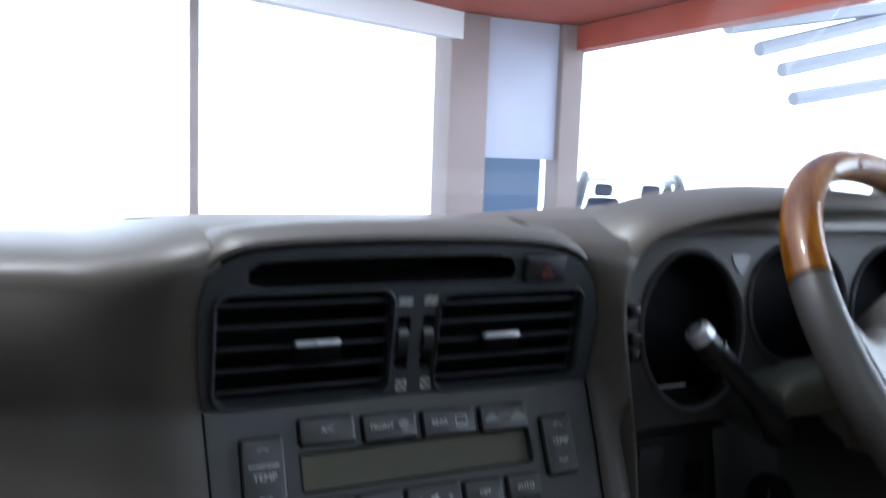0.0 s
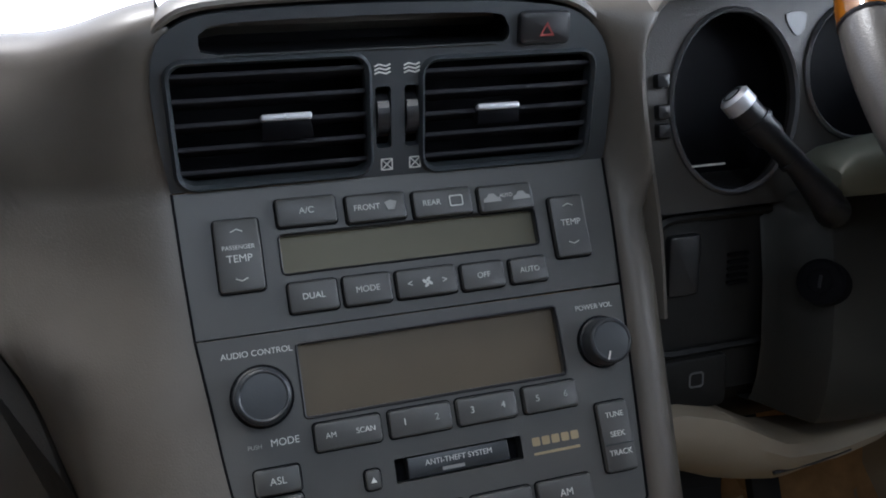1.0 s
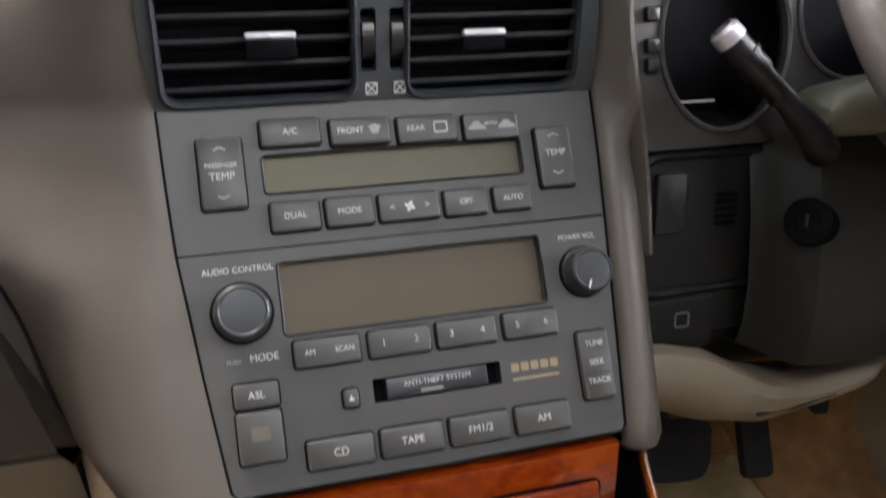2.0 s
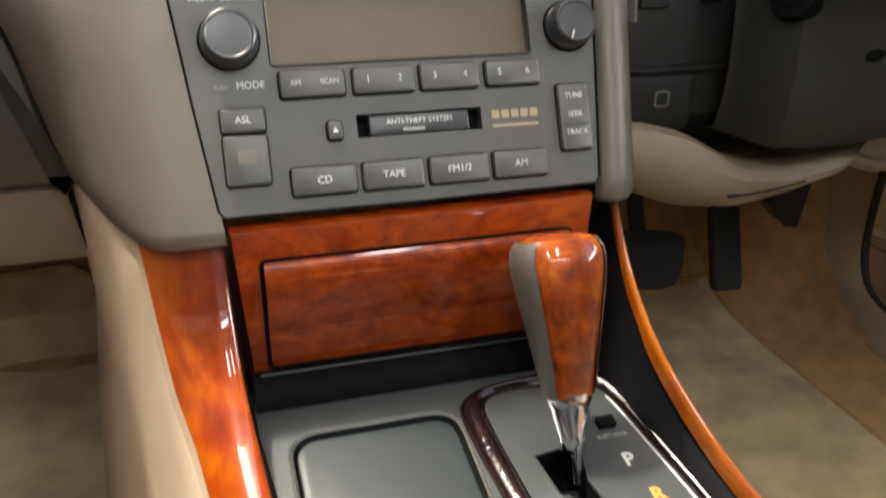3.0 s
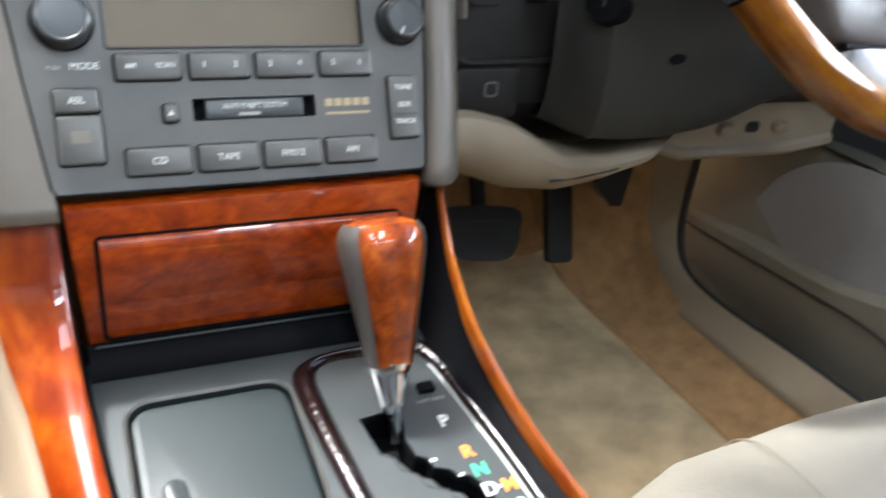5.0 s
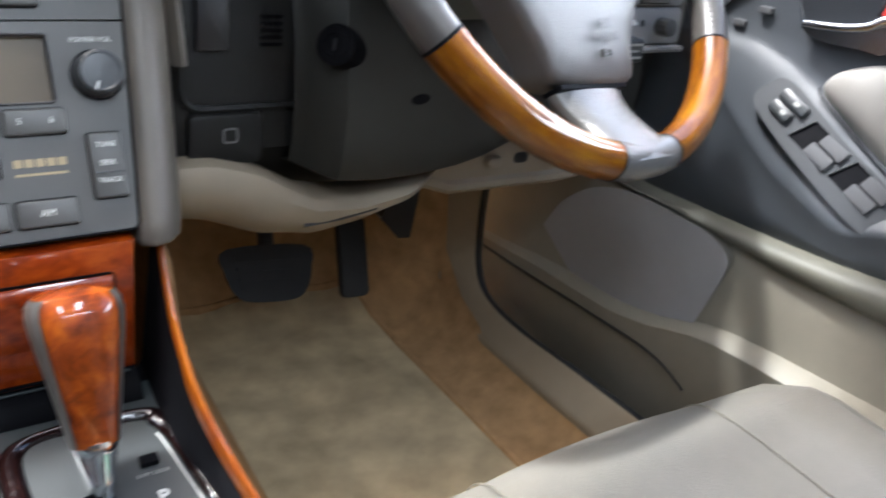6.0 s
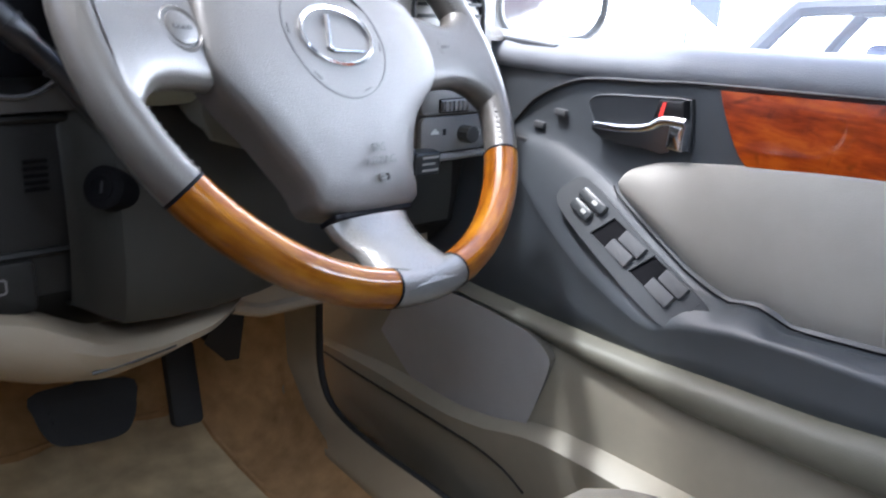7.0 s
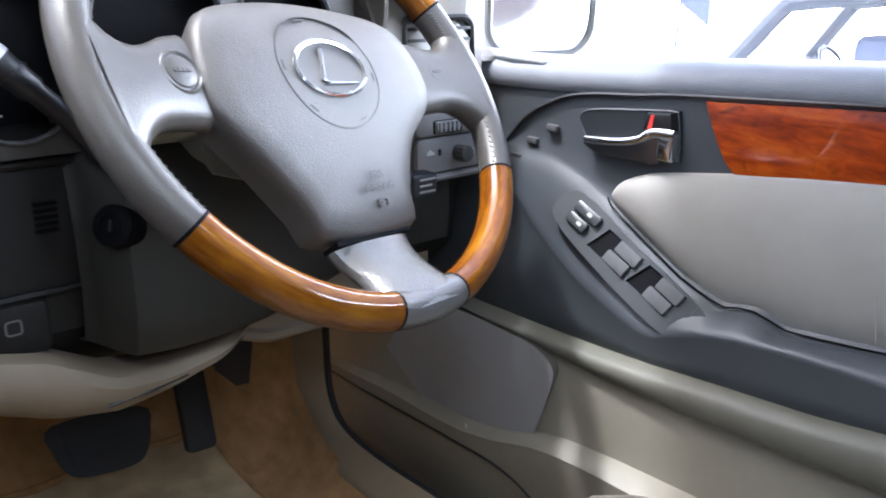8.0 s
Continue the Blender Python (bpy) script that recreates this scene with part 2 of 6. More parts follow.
POST = mat("grey_painted_post", (0.22, 0.175, 0.165), 0.6, vary=0.1, scale=6)
SHEET = mat("white_sheet_metal", (0.7, 0.71, 0.73), 0.6, vary=0.05, scale=4)
PALE_BLUE = mat("pale_blue_sheet", (0.36, 0.38, 0.46), 0.6, vary=0.06, scale=4)
PURLIN = mat("blue_grey_roof_bar", (0.2, 0.21, 0.24), 0.6, vary=0.06, scale=4)
PURPLE = mat("dark_purple_sheet", (0.016, 0.008, 0.011), 0.6, vary=0.15, scale=4)
HEADLINER = mat("grey_headliner", (0.3, 0.29, 0.27), 0.95, vary=0.05, bump=0.3)
CARPAINT = mat("white_car_paint", (0.4, 0.41, 0.43), 0.25, vary=0.03, coat=1.0)
FRAME_GREY = mat("blue_grey_window_frame", (0.045, 0.049, 0.062), 0.45, vary=0.08)
SEAT_BLUE = mat("blue_grey_seat_cloth", (0.05, 0.058, 0.09), 0.8, vary=0.08)


def glass_mat(name, gloss=0.05):
    """A thin clear pane: see-through, with a faint gloss at grazing angles."""
    m = bpy.data.materials.new(name)
    m.use_nodes = True
    t = m.node_tree
    t.nodes.remove(t.nodes["Principled BSDF"])
    tr, gl, mx = (t.nodes.new(k) for k in ("ShaderNodeBsdfTransparent", "ShaderNodeBsdfGlossy", "ShaderNodeMixShader"))
    gl.inputs["Roughness"].default_value, mx.inputs[0].default_value = gloss, 0.04
    t.links.new(tr.outputs[0], mx.inputs[1])
    t.links.new(gl.outputs[0], mx.inputs[2])
    t.links.new(mx.outputs[0], t.nodes["Material Output"].inputs[0])
    return m


GLASS = glass_mat("window_glass")


def glow_mat(name, color, strength):
    m = bpy.data.materials.new(name)
    m.use_nodes = True
    b = m.node_tree.nodes["Principled BSDF"]
    b.inputs["Base Color"].default_value = (*color, 1)
    b.inputs["Emission Color"].default_value, b.inputs["Emission Strength"].default_value = (*color, 1), strength
    return m


# emission that stands in for skylight from the overcast distance
GLOW_SHEET = glow_mat("glowing_backdrop_sheet", (0.95, 0.97, 1.0), 3.2)
MIRROR = mat("mirror_glass", (0.85, 0.86, 0.87), 0.02, 1.0, vary=0.01)

# ---- builders ----


def thing(name, label, category, group="", kind="", at=(0, 0, 0)):
    ob = new(name)
    ob.empty_display_size = 0.02
    ob.location = at
    return tagged(ob, label, category, group, kind)


def mesh_of(name, bm, material, sharp=35):
    bmesh.ops.recalc_face_normals(bm, faces=bm.faces)
    me = bpy.data.meshes.new(name)
    bm.to_mesh(me)
    bm.free()
    me.materials.append(material)
    me.shade_smooth()
    me.set_sharp_from_angle(angle=radians(sharp))
    return me


def part(name, bm, material, parent, label="", sharp=35):
    ob = new(name, mesh_of(name, bm, material, sharp))
    ob.parent = parent
    if parent is not None:
        ob.matrix_parent_inverse = Matrix.Translation(parent.location).inverted() if parent.parent is None else Matrix()
    return tagged(ob, label)


def solo(name, bm, material, label, category, group="", kind="", sharp=35):
    return tagged(new(name, mesh_of(name, bm, material, sharp)), label, category, group, kind)


def basis(origin, u, v):
    u, v = Vector(u).normalized(), Vector(v).normalized()
    n = u.cross(v)
    return Matrix(((u.x, v.x, n.x, origin[0]), (u.y, v.y, n.y, origin[1]), (u.z, v.z, n.z, origin[2]), (0, 0, 0, 1)))


def rrect(cx, cy, w, h, r, k=4):
    """Outline of a rectangle with rounded corners, counter-clockwise."""
    r = min(r, w / 2 - 1e-5, h / 2 - 1e-5)
    out = []
    for qx, qy, a0 in ((1, 1, 0), (-1, 1, 90), (-1, -1, 180), (1, -1, 270)):
        for i in range(k + 1):
            a = radians(a0 + 90 * i / k)
            out.append((cx + qx * (w / 2 - r) + r * math.cos(a), cy + qy * (h / 2 - r) + r * math.sin(a)))
    return out


def ellipse(cx, cy, rx, ry, k=32):
    return [(cx + rx * math.cos(2 * math.pi * i / k), cy + ry * math.sin(2 * math.pi * i / k)) for i in range(k)]


def smooth_outline(pts, k=5):
    """A closed smooth curve through the given corners."""
    out, n = [], len(pts)
    for i in range(n):
        p0, p1, p2, p3 = (Vector(pts[(i + j - 1) % n]) for j in range(4))
        for s in range(k):
            t = s / k
            out.append(tuple(0.5 * (2 * p1 + (p2 - p0) * t + (2 * p0 - 5 * p1 + 4 * p2 - p3) * t * t + (3 * p1 - p0 - 3 * p2 + p3) * t ** 3)))
    return out


def smooth_line(pts, k=6):
    out, n = [], len(pts)
    for i in range(n - 1):
        p0, p1, p2, p3 = (Vector(pts[min(max(i + j - 1, 0), n - 1)]) for j in range(4))
        for s in range(k):
            t = s / k
            out.append(0.5 * (2 * p1 + (p2 - p0) * t + (2 * p0 - 5 * p1 + 4 * p2 - p3) * t * t + (3 * p1 - p0 - 3 * p2 + p3) * t ** 3))
    return out + [Vector(pts[-1])]


def inset(outline, d):
    n, out = len(outline), []
    for i in range(n):
        a, p, b = Vector(outline[i - 1]), Vector(outline[i]), Vector(outline[(i + 1) % n])
        e = (b - a)
        nrm = Vector((-e.y, e.x)).normalized() if e.length > 1e-9 else Vector((0, 0))
        out.append(tuple(p + nrm * d))
    return out


def bridge(bm, rings, closed=True):
    made = [[bm.verts.new(p) for p in ring] for ring in rings]
    for a, b in zip(made, made[1:]):
        m = len(a)
        for i in range(m if closed else m - 1):
            j = (i + 1) % m
            bm.faces.new((a[i], a[j], b[j], b[i]))
    return made


def prism(bm, outline, M, d0, d1, bev=0.0, dome=0.0):
    """An outline raised from depth d0 to d1 in the frame M, with a rounded front edge."""
    ring = lambda o, d: [M @ Vector((x, y, d)) for x, y in o]
    rings = [ring(outline, d0)]
    if bev:
        rings += [ring(outline, d1 - bev), ring(inset(outline, bev * 0.3), d1 - bev * 0.3), ring(inset(outline, bev), d1)]
    else:
        rings.append(ring(outline, d1))
    made = bridge(bm, rings)
    bm.faces.new(made[0][::-1])
    if dome:
        c = bm.verts.new(sum((v.co for v in made[-1]), Vector()) / len(made[-1]) + (M.to_3x3() @ Vector((0, 0, dome))))
        for i in range(len(made[-1])):
            bm.faces.new((made[-1][i], made[-1][(i + 1) % len(made[-1])], c))
    else:
        bm.faces.new(made[-1])


def frame_plate(bm, outer, holes, M, d0, d1):
    """A plate with holes: outer outline and inner outlines, walls through its thickness."""
    for d in (d0, d1):
        edges = []
        for o in (outer, *holes):
            vs = [bm.verts.new(M @ Vector((x, y, d))) for x, y in o]
            edges += [bm.edges.new((vs[i], vs[(i + 1) % len(vs)])) for i in range(len(vs))]
        bmesh.ops.triangle_fill(bm, use_beauty=True, edges=edges)
    for o in (outer, *holes):
        bridge(bm, [[M @ Vector((x, y, d)) for x, y in o] for d in (d0, d1)])
    bmesh.ops.remove_doubles(bm, verts=bm.verts, dist=1e-6)


def ring_plate(bm, outer, inner, M, d0, d1, bev=0.0):
    """A raised rim between two outlines with the same number of corners."""
    rg = lambda o, d: [M @ Vector((x, y, d)) for x, y in o]
    mid = [((a[0] + b[0]) / 2, (a[1] + b[1]) / 2) for a, b in zip(outer, inner)]
    rings = [rg(outer, d0), rg(outer, d1 - bev), rg(mid, d1), rg(inner, d1 - bev), rg(inner, d0)] if bev else [rg(outer, d0), rg(outer, d1), rg(inner, d1), rg(inner, d0)]
    bridge(bm, rings)


def box(bm, x0, x1, y0, y1, z0, z1, bev=0.0, M=None):
    r = bmesh.ops.create_cube(bm, size=1.0)
    m = (M or Matrix()) @ Matrix.Translation(((x0 + x1) / 2, (y0 + y1) / 2, (z0 + z1) / 2)) @ Matrix.Diagonal((x1 - x0, y1 - y0, z1 - z0, 1))
    bmesh.ops.transform(bm, matrix=m, verts=r["verts"])
    if bev:
        es = list({e for v in r["verts"] for e in v.link_edges})
        bmesh.ops.bevel(bm, geom=es, offset=bev, segments=3, profile=0.6, affect="EDGES")


def tube(bm, pts, radius, k=14, squash=None, up=(0, 0, 1), caps=True):
    """A round or flattened bar along points; radius may be a list."""
    rings = []
    for i, p in enumerate(pts):
        p = Vector(p)
        d = (Vector(pts[min(i + 1, len(pts) - 1)]) - Vector(pts[max(i - 1, 0)])).normalized()
        a = d.cross(Vector(up))
        a = a.normalized() if a.length > 1e-6 else Vector((1, 0, 0))
        b = a.cross(d)
        r = radius[i] if isinstance(radius, (list, tuple)) else radius
        ra, rb = (r, r) if squash is None else (r, r * squash)
        rings.append([p + a * ra * math.cos(2 * math.pi * j / k) + b * rb * math.sin(2 * math.pi * j / k) for j in range(k)])
    made = bridge(bm, rings)
    if caps:
        bm.faces.new(made[0][::-1])
        bm.faces.new(made[-1])


def sheet(bm, rows, thick=0.0, way=None):
    """A surface through rows of points; with a thickness along way."""
    a = bridge(bm, rows, closed=False)
    if thick:
        off = Vector(way).normalized() * thick
        b = bridge(bm, [[Vector(p) + off for p in r] for r in rows], closed=False)
        for r in (0, -1):
            for i in range(len(a[r]) - 1):
                bm.faces.new((a[r][i], a[r][i + 1], b[r][i + 1], b[r][i]))
        for i in range(len(a) - 1):
            for c in (0, -1):
                bm.faces.new((a[i][c], a[i + 1][c], b[i + 1][c], b[i][c]))


def letters(name, text, size, M, material, parent, depth=0.0002, label="", bold=0.0):
    """Words in the built-in font as a flat raised mesh, centred on the frame M."""
    cu = bpy.data.curves.new(name, "FONT")
    cu.body, cu.size, cu.align_x, cu.align_y, cu.extrude, cu.offset = text, size, "CENTER", "CENTER", depth, bold
    tmp = bpy.data.objects.new(name, cu)
    me = bpy.data.meshes.new_from_object(tmp)
    bpy.data.objects.remove(tmp)
    bpy.data.curves.remove(cu)
    me.materials.clear()
    me.materials.append(material)
    me.transform(M)
    ob = new(name, me)
    ob.parent = parent
    return tagged(ob, label)


def lerp(a, b, t):
    return a + (b - a) * t


def step(a, b, x):
    t = min(max((x - a) / (b - a), 0), 1)
    return t * t * (3 - 2 * t)


def table(x, pts):
    """Straight lines through (x, value) points."""
    return float(np.interp(x, [p[0] for p in pts], [p[1] for p in pts]))


FACE = basis((0, 0, 0.468), (1, 0, 0), (0, math.sin(radians(25)), math.cos(radians(25))))
VENT = basis((0, 0.0426, 0.5593), (1, 0, 0), (0, -0.148, 0.989))
DECK = basis((0, -0.16, 0.211), (1, 0, 0), (0, 0.988, 0.155))
# the wheel stands square to the driver, a little turned against the centre stack
WHEEL = basis((0.4378, -0.0636, 0.5669), (0.981, 0.1795, -0.0748), (-0.0536, 0.6195, 0.7831)) @ Matrix.Scale(1.1415, 4)

WOOD_WHEEL = wood_mat("amber_wood_veneer", (0.07, 0.017, 0.0006), (0.15, 0.048, 0.001), (0.225, 0.09, 0.002), (8, 50, 50), 0.8, 0.3, 0.0, 0.2, WHEEL)


def at(M, u, v, d=0.0):
    return M @ Matrix.Translation((u, v, d))


def y_face(z):
    """Depth of the middle of the dashboard at a height."""
    if z < 0.5593:
        return (z - 0.468) * 0.466
    return 0.0426 - (z - 0.5593) * 0.15

# ---- hall and ground ----
bm = bmesh.new()
box(bm, -60, 60, -60, 60, -0.95, -0.83)
solo("ground", bm, CONCRETE, "pale worn concrete hall floor", "floor", kind="structure")
bm = bmesh.new()
box(bm, -9, 9, 3.6, 12, 3.0, 3.12)
solo("hall_roof", bm, SHEET, "pale sheet metal roof of the workshop", "roof", kind="structure")
for px, py, w, top in ((0.42, 4.0, 0.05, 1.56), (1.998, 4.0, 0.25, 1.56), (2.72, 4.0, 0.16, 1.56), (-3.2, 1.8, 0.16, 1.405), (2.74, -0.3, 0.12, 1.41), (11.7, 7.9, 0.2, 3.3), (-8.8, 3.7, 0.2, 3.0), (-8.8, 11.6, 0.2, 3.0)):
    bm = bmesh.new()
    box(bm, px - w / 2, px + w / 2, py, py + w, -0.83, top, 0.01)
    solo("hall_post", bm, POST, "grey-brown painted steel workshop post", "post", "hall posts", "structure")


def beam(ends, wide, z0, z1):
    """A straight box beam between two plan points."""
    bm = bmesh.new()
    a, b = Vector(ends[0]), Vector(ends[1])
    o = Vector((a.y - b.y, b.x - a.x)).normalized() * wide / 2
    bridge(bm, [[(p.x + o.x * k, p.y + o.y * k, z) for k, z in ((1, z0), (1, z1), (-1, z1), (-1, z0))] for p in (a, b)])
    return bm


solo("hall_beam", beam(((2.1, 4.12), (-3.25, 1.85)), 0.1, 1.405, 1.56), SHEET, "pale grey steel beam running to the corner post", "beam", kind="structure")
solo("red_beam", beam(((2.8, 4.16), (2.74, -0.3)), 0.12, 1.41, 1.555), STEEL_RED, "red primed steel beam under the roof", "beam", kind="structure")
bm = bmesh.new()
sheet(bm, [[(1.9, 4.25, 1.565), (2.9, 4.25, 1.565)], [(-0.3, 3.15, 1.565), (2.82, 1.8, 1.565)]], 0.03, (0, 0, 1))
solo("canopy", bm, STEEL_RED, "red-brown sheet canopy between the beams", "canopy", kind="structure")
for (xa, za), (xb, zb) in (((7.7, 2.52), (11.7, 3.27)), ((8.26, 2.28), (11.7, 3.19)), ((8.7, 2.04), (11.7, 2.73)), ((8.95, 1.67), (11.7, 2.16))):
    bm = bmesh.new()
    tube(bm, [(xa, 8.0, za), (xb, 8.0, zb)], 0.1, 8)
    solo("hall_purlin", bm, PURLIN, "pale blue-grey roof bar of the far hall", "roof bar", "roof bars", "structure")
bm = bmesh.new()
box(bm, 2.125, 2.54, 4.04, 4.09, 0.2, 0.72)
solo("wall_board", bm, mat("blue_grey_board", (0.05, 0.09, 0.16), 0.6, vary=0.1, scale=5), "blue-grey board under the white panel", "board", kind="structure")
bm = bmesh.new()
box(bm, 2.126, 2.638, 4.05, 4.1, 0.72, 1.56)
solo("wall_panel", bm, PALE_BLUE, "pale blue-white sheet panel between two posts", "panel", kind="structure")
bm = bmesh.new()
sheet(bm, [[(12.0, 7.16, 0.2), (12.0, 7.12, 0.12), (12.0, 6.57, -0.2)], [(12.0, 7.14, 0.5), (12.0, 6.9, 0.5), (12.0, 6.6, 0.5)]], 0.05, (1, 0, 0))
box(bm, 12.01, 12.04, 7.1, 7.13, -0.83, 0.3)
solo("far_board", bm, SEAT_BLUE, "pale violet-blue board far off in the hall", "board", kind="structure")
bm = bmesh.new()
prism(bm, [(1.1, -0.83), (3.29, 0.34), (3.26, 0.68), (1.1, 0.63)], basis((0, -7.0, 0), (1, 0, 0), (0, 0, 1)), -0.1, 0.0)
solo("rear_canopy", bm, PURPLE, "dark purple-brown sloping sheet standing behind the car", "canopy", kind="structure")

# glowing sheet added round the hall: whitens the windows and lights the cabin
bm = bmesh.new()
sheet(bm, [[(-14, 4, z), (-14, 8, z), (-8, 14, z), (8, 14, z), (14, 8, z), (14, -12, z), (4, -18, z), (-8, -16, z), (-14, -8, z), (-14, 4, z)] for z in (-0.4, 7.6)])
solo("backdrop", bm, GLOW_SHEET, "glowing sheet standing in for the bright overcast distance", "backdrop", kind="structure")

# ---- shell of the car: floor, sides, roof and glass ----
bm = bmesh.new()
box(bm, -0.78, 0.78, -1.38, 0.56, -0.83, -0.031, 0.02)
solo("car_underbody", bm, RUBBER, "plain black underside of the car", "underbody", kind="structure")
bm = bmesh.new()
box(bm, -0.8, 0.8, -1.42, 0.6, -0.03, 0.0)
solo("floor", bm, CARPET, "beige carpeted car floor, stained in places", "car floor", kind="structure")
bm = bmesh.new()
sheet(bm, [[(x, 0.30, 0.0) for x in (-0.8, 0.8)], [(x, 0.36, 0.07) for x in (-0.8, 0.8)], [(x, 0.46, 0.25) for x in (-0.8, 0.8)], [(x, 0.5, 0.62) for x in (-0.8, 0.8)]], 0.02, (0, 1, 0))
solo("toe_board", bm, CARPET, "beige carpet rising to the firewall", "carpet", kind="structure")
# unseen ceiling, with three openings left below the added lamps
bm = bmesh.new()
frame_plate(bm, rrect(0, -0.715, 1.5, 1.41, 0.05), [rrect(-0.19, -0.72, 0.14, 0.44, 0.03), rrect(0.19, -0.72, 0.14, 0.44, 0.03), rrect(0.12, -1.26, 0.95, 0.18, 0.03)], Matrix(), 1.10, 1.13)
solo("ceiling", bm, HEADLINER, "light grey cloth headliner of the car", "headliner", kind="structure")
for sx in (-1, 1):
    bm = bmesh.new()
    tube(bm, [(sx * 0.88, 0.42, 0.56), (sx * 0.79, 0.2, 0.84), (sx * 0.7, 0.0, 1.11)], 0.03, 8)
    solo("windshield_pillar", bm, HEADLINER, "light grey windshield pillar trim", "pillar", "pillars", "structure")
    bm = bmesh.new()
    tube(bm, [(sx * 0.78, -0.85, 0.0), (sx * 0.76, -0.87, 0.55), (sx * 0.62, -0.95, 1.11)], 0.06, 8)
    solo("door_pillar", bm, HEADLINER, "light grey pillar between the doors", "pillar", "pillars", "structure")
# unseen rear walls, closed and dark to cut the cabin's ambient light
bm = bmesh.new()
box(bm, -0.84, 0.84, -1.42, -1.38, -0.03, 1.12)
box(bm, -0.84, -0.80, -1.4, -1.0, -0.03, 1.1)
box(bm, 0.80, 0.84, -1.4, -0.85, -0.03, 1.1)
solo("rear_light_blocker", bm, DOORP, "unseen dark rear walls that hold back light", "cabin wall", kind="structure")
# unseen side wall in place of windows; only a narrow slit admits light
bm = bmesh.new()
frame_plate(bm, rrect(-0.2, 0.54, 1.64, 1.14, 0.02), [rrect(-0.25, 0.97, 0.6, 0.07, 0.02)], basis((-0.79, 0, 0), (0, 1, 0), (0, 0, 1)), -0.05, 0.05)
solo("passenger_light_blocker", bm, DOORP, "unseen dark side wall with a slit, holding back light", "cabin wall", kind="structure")
bm = bmesh.new()
sheet(bm, [[(-0.74, 0.66, 0.66), (0.74, 0.66, 0.66)], [(-0.6, 0.0, 1.11), (0.6, 0.0, 1.11)]], 0.004, (0, 0.6, 0.7))
ws = solo("windshield", bm, GLASS, "clear windshield glass above the dashboard", "windshield", kind="structure")
ws.visible_shadow = False

# ---- dashboard ----
dash = thing("dashboard", "taupe moulded plastic dashboard with rounded centre stack", "dashboard")


def y_left(x, z):
    d = -0.145 - x
    if d <= 0:
        return y_face(z)
    k = step(0.43, 0.5, z)
    de = table(z, [(0.33, 0.055), (0.36, 0.071), (0.407, 0.08), (0.459, 0.09), (0.5, 0.12)])
    sharp = (0.038 - y_face(z)) * min(1, d / de) ** 2.2 + max(0, d - de)
    gentle = 0.14 * step(0.02, 0.4, d) + 0.012 * step(0, 0.06, d)
    roll = 0.035 * (max(0.0, z - 0.57) / 0.07) ** 2 * step(0.01, 0.1, d)
    return y_face(z) + lerp(sharp, gentle, k) + roll


bm = bmesh.new()
xs = [-0.74, -0.6, -0.5, -0.42, -0.36, -0.31, -0.285, -0.27, -0.26, -0.253, -0.247, -0.242, -0.237, -0.232, -0.2285, -0.225, -0.22, -0.215, -0.21, -0.205, -0.2, -0.195, -0.19, -0.185, -0.18, -0.175, -0.17, -0.165, -0.16, -0.152, -0.145, -0.139]
rows = []
for i in range(43):
    row = []
    for x in xs:
        lo = table(-x, [(0.1, 0.338), (0.16, 0.338), (0.18, 0.342), (0.195, 0.3485), (0.207, 0.356), (0.215, 0.364), (0.22, 0.384), (0.225, 0.407), (0.2345, 0.459), (0.246, 0.481), (0.262, 0.4905), (0.3, 0.496), (0.8, 0.5)])
        z = lerp(lo, 0.648 - 0.018 * step(-0.125, -0.215, x) - 0.018 * step(-0.2, -0.6, x), i / 42)
        edge = table(z, [(0.34, 0.12), (0.351, 0.1213), (0.477, 0.1388), (0.556, 0.1422), (0.6, 0.1475), (0.63, 0.144), (0.66, 0.12)])
        xx = x if x < -0.15 else lerp(-0.152, -edge, (x + 0.152) / 0.013)
        row.append((xx, y_left(xx, z) - 0.001, z))
    rows.append(row)
under = [[(x, y + dy, z - dz) for x, y, z in rows[0]] for dy, dz in ((0.06, 0.002), (0.02, 0.006), (0.009, 0.0055), (0.003, 0.003))]
top = [[(x, rows[-1][j][1] + dy, rows[-1][j][2] + dz) for j, x in enumerate(xs)] for dy, dz in ((0.003, 0.008), (0.012, 0.014), (0.03, 0.018), (0.07, 0.02), (0.2, 0.015), (0.6, -0.02))]
sheet(bm, under + rows + top)
part("left_pad", bm, TAUPE, dash, sharp=70)
bm = bmesh.new()
rows = []
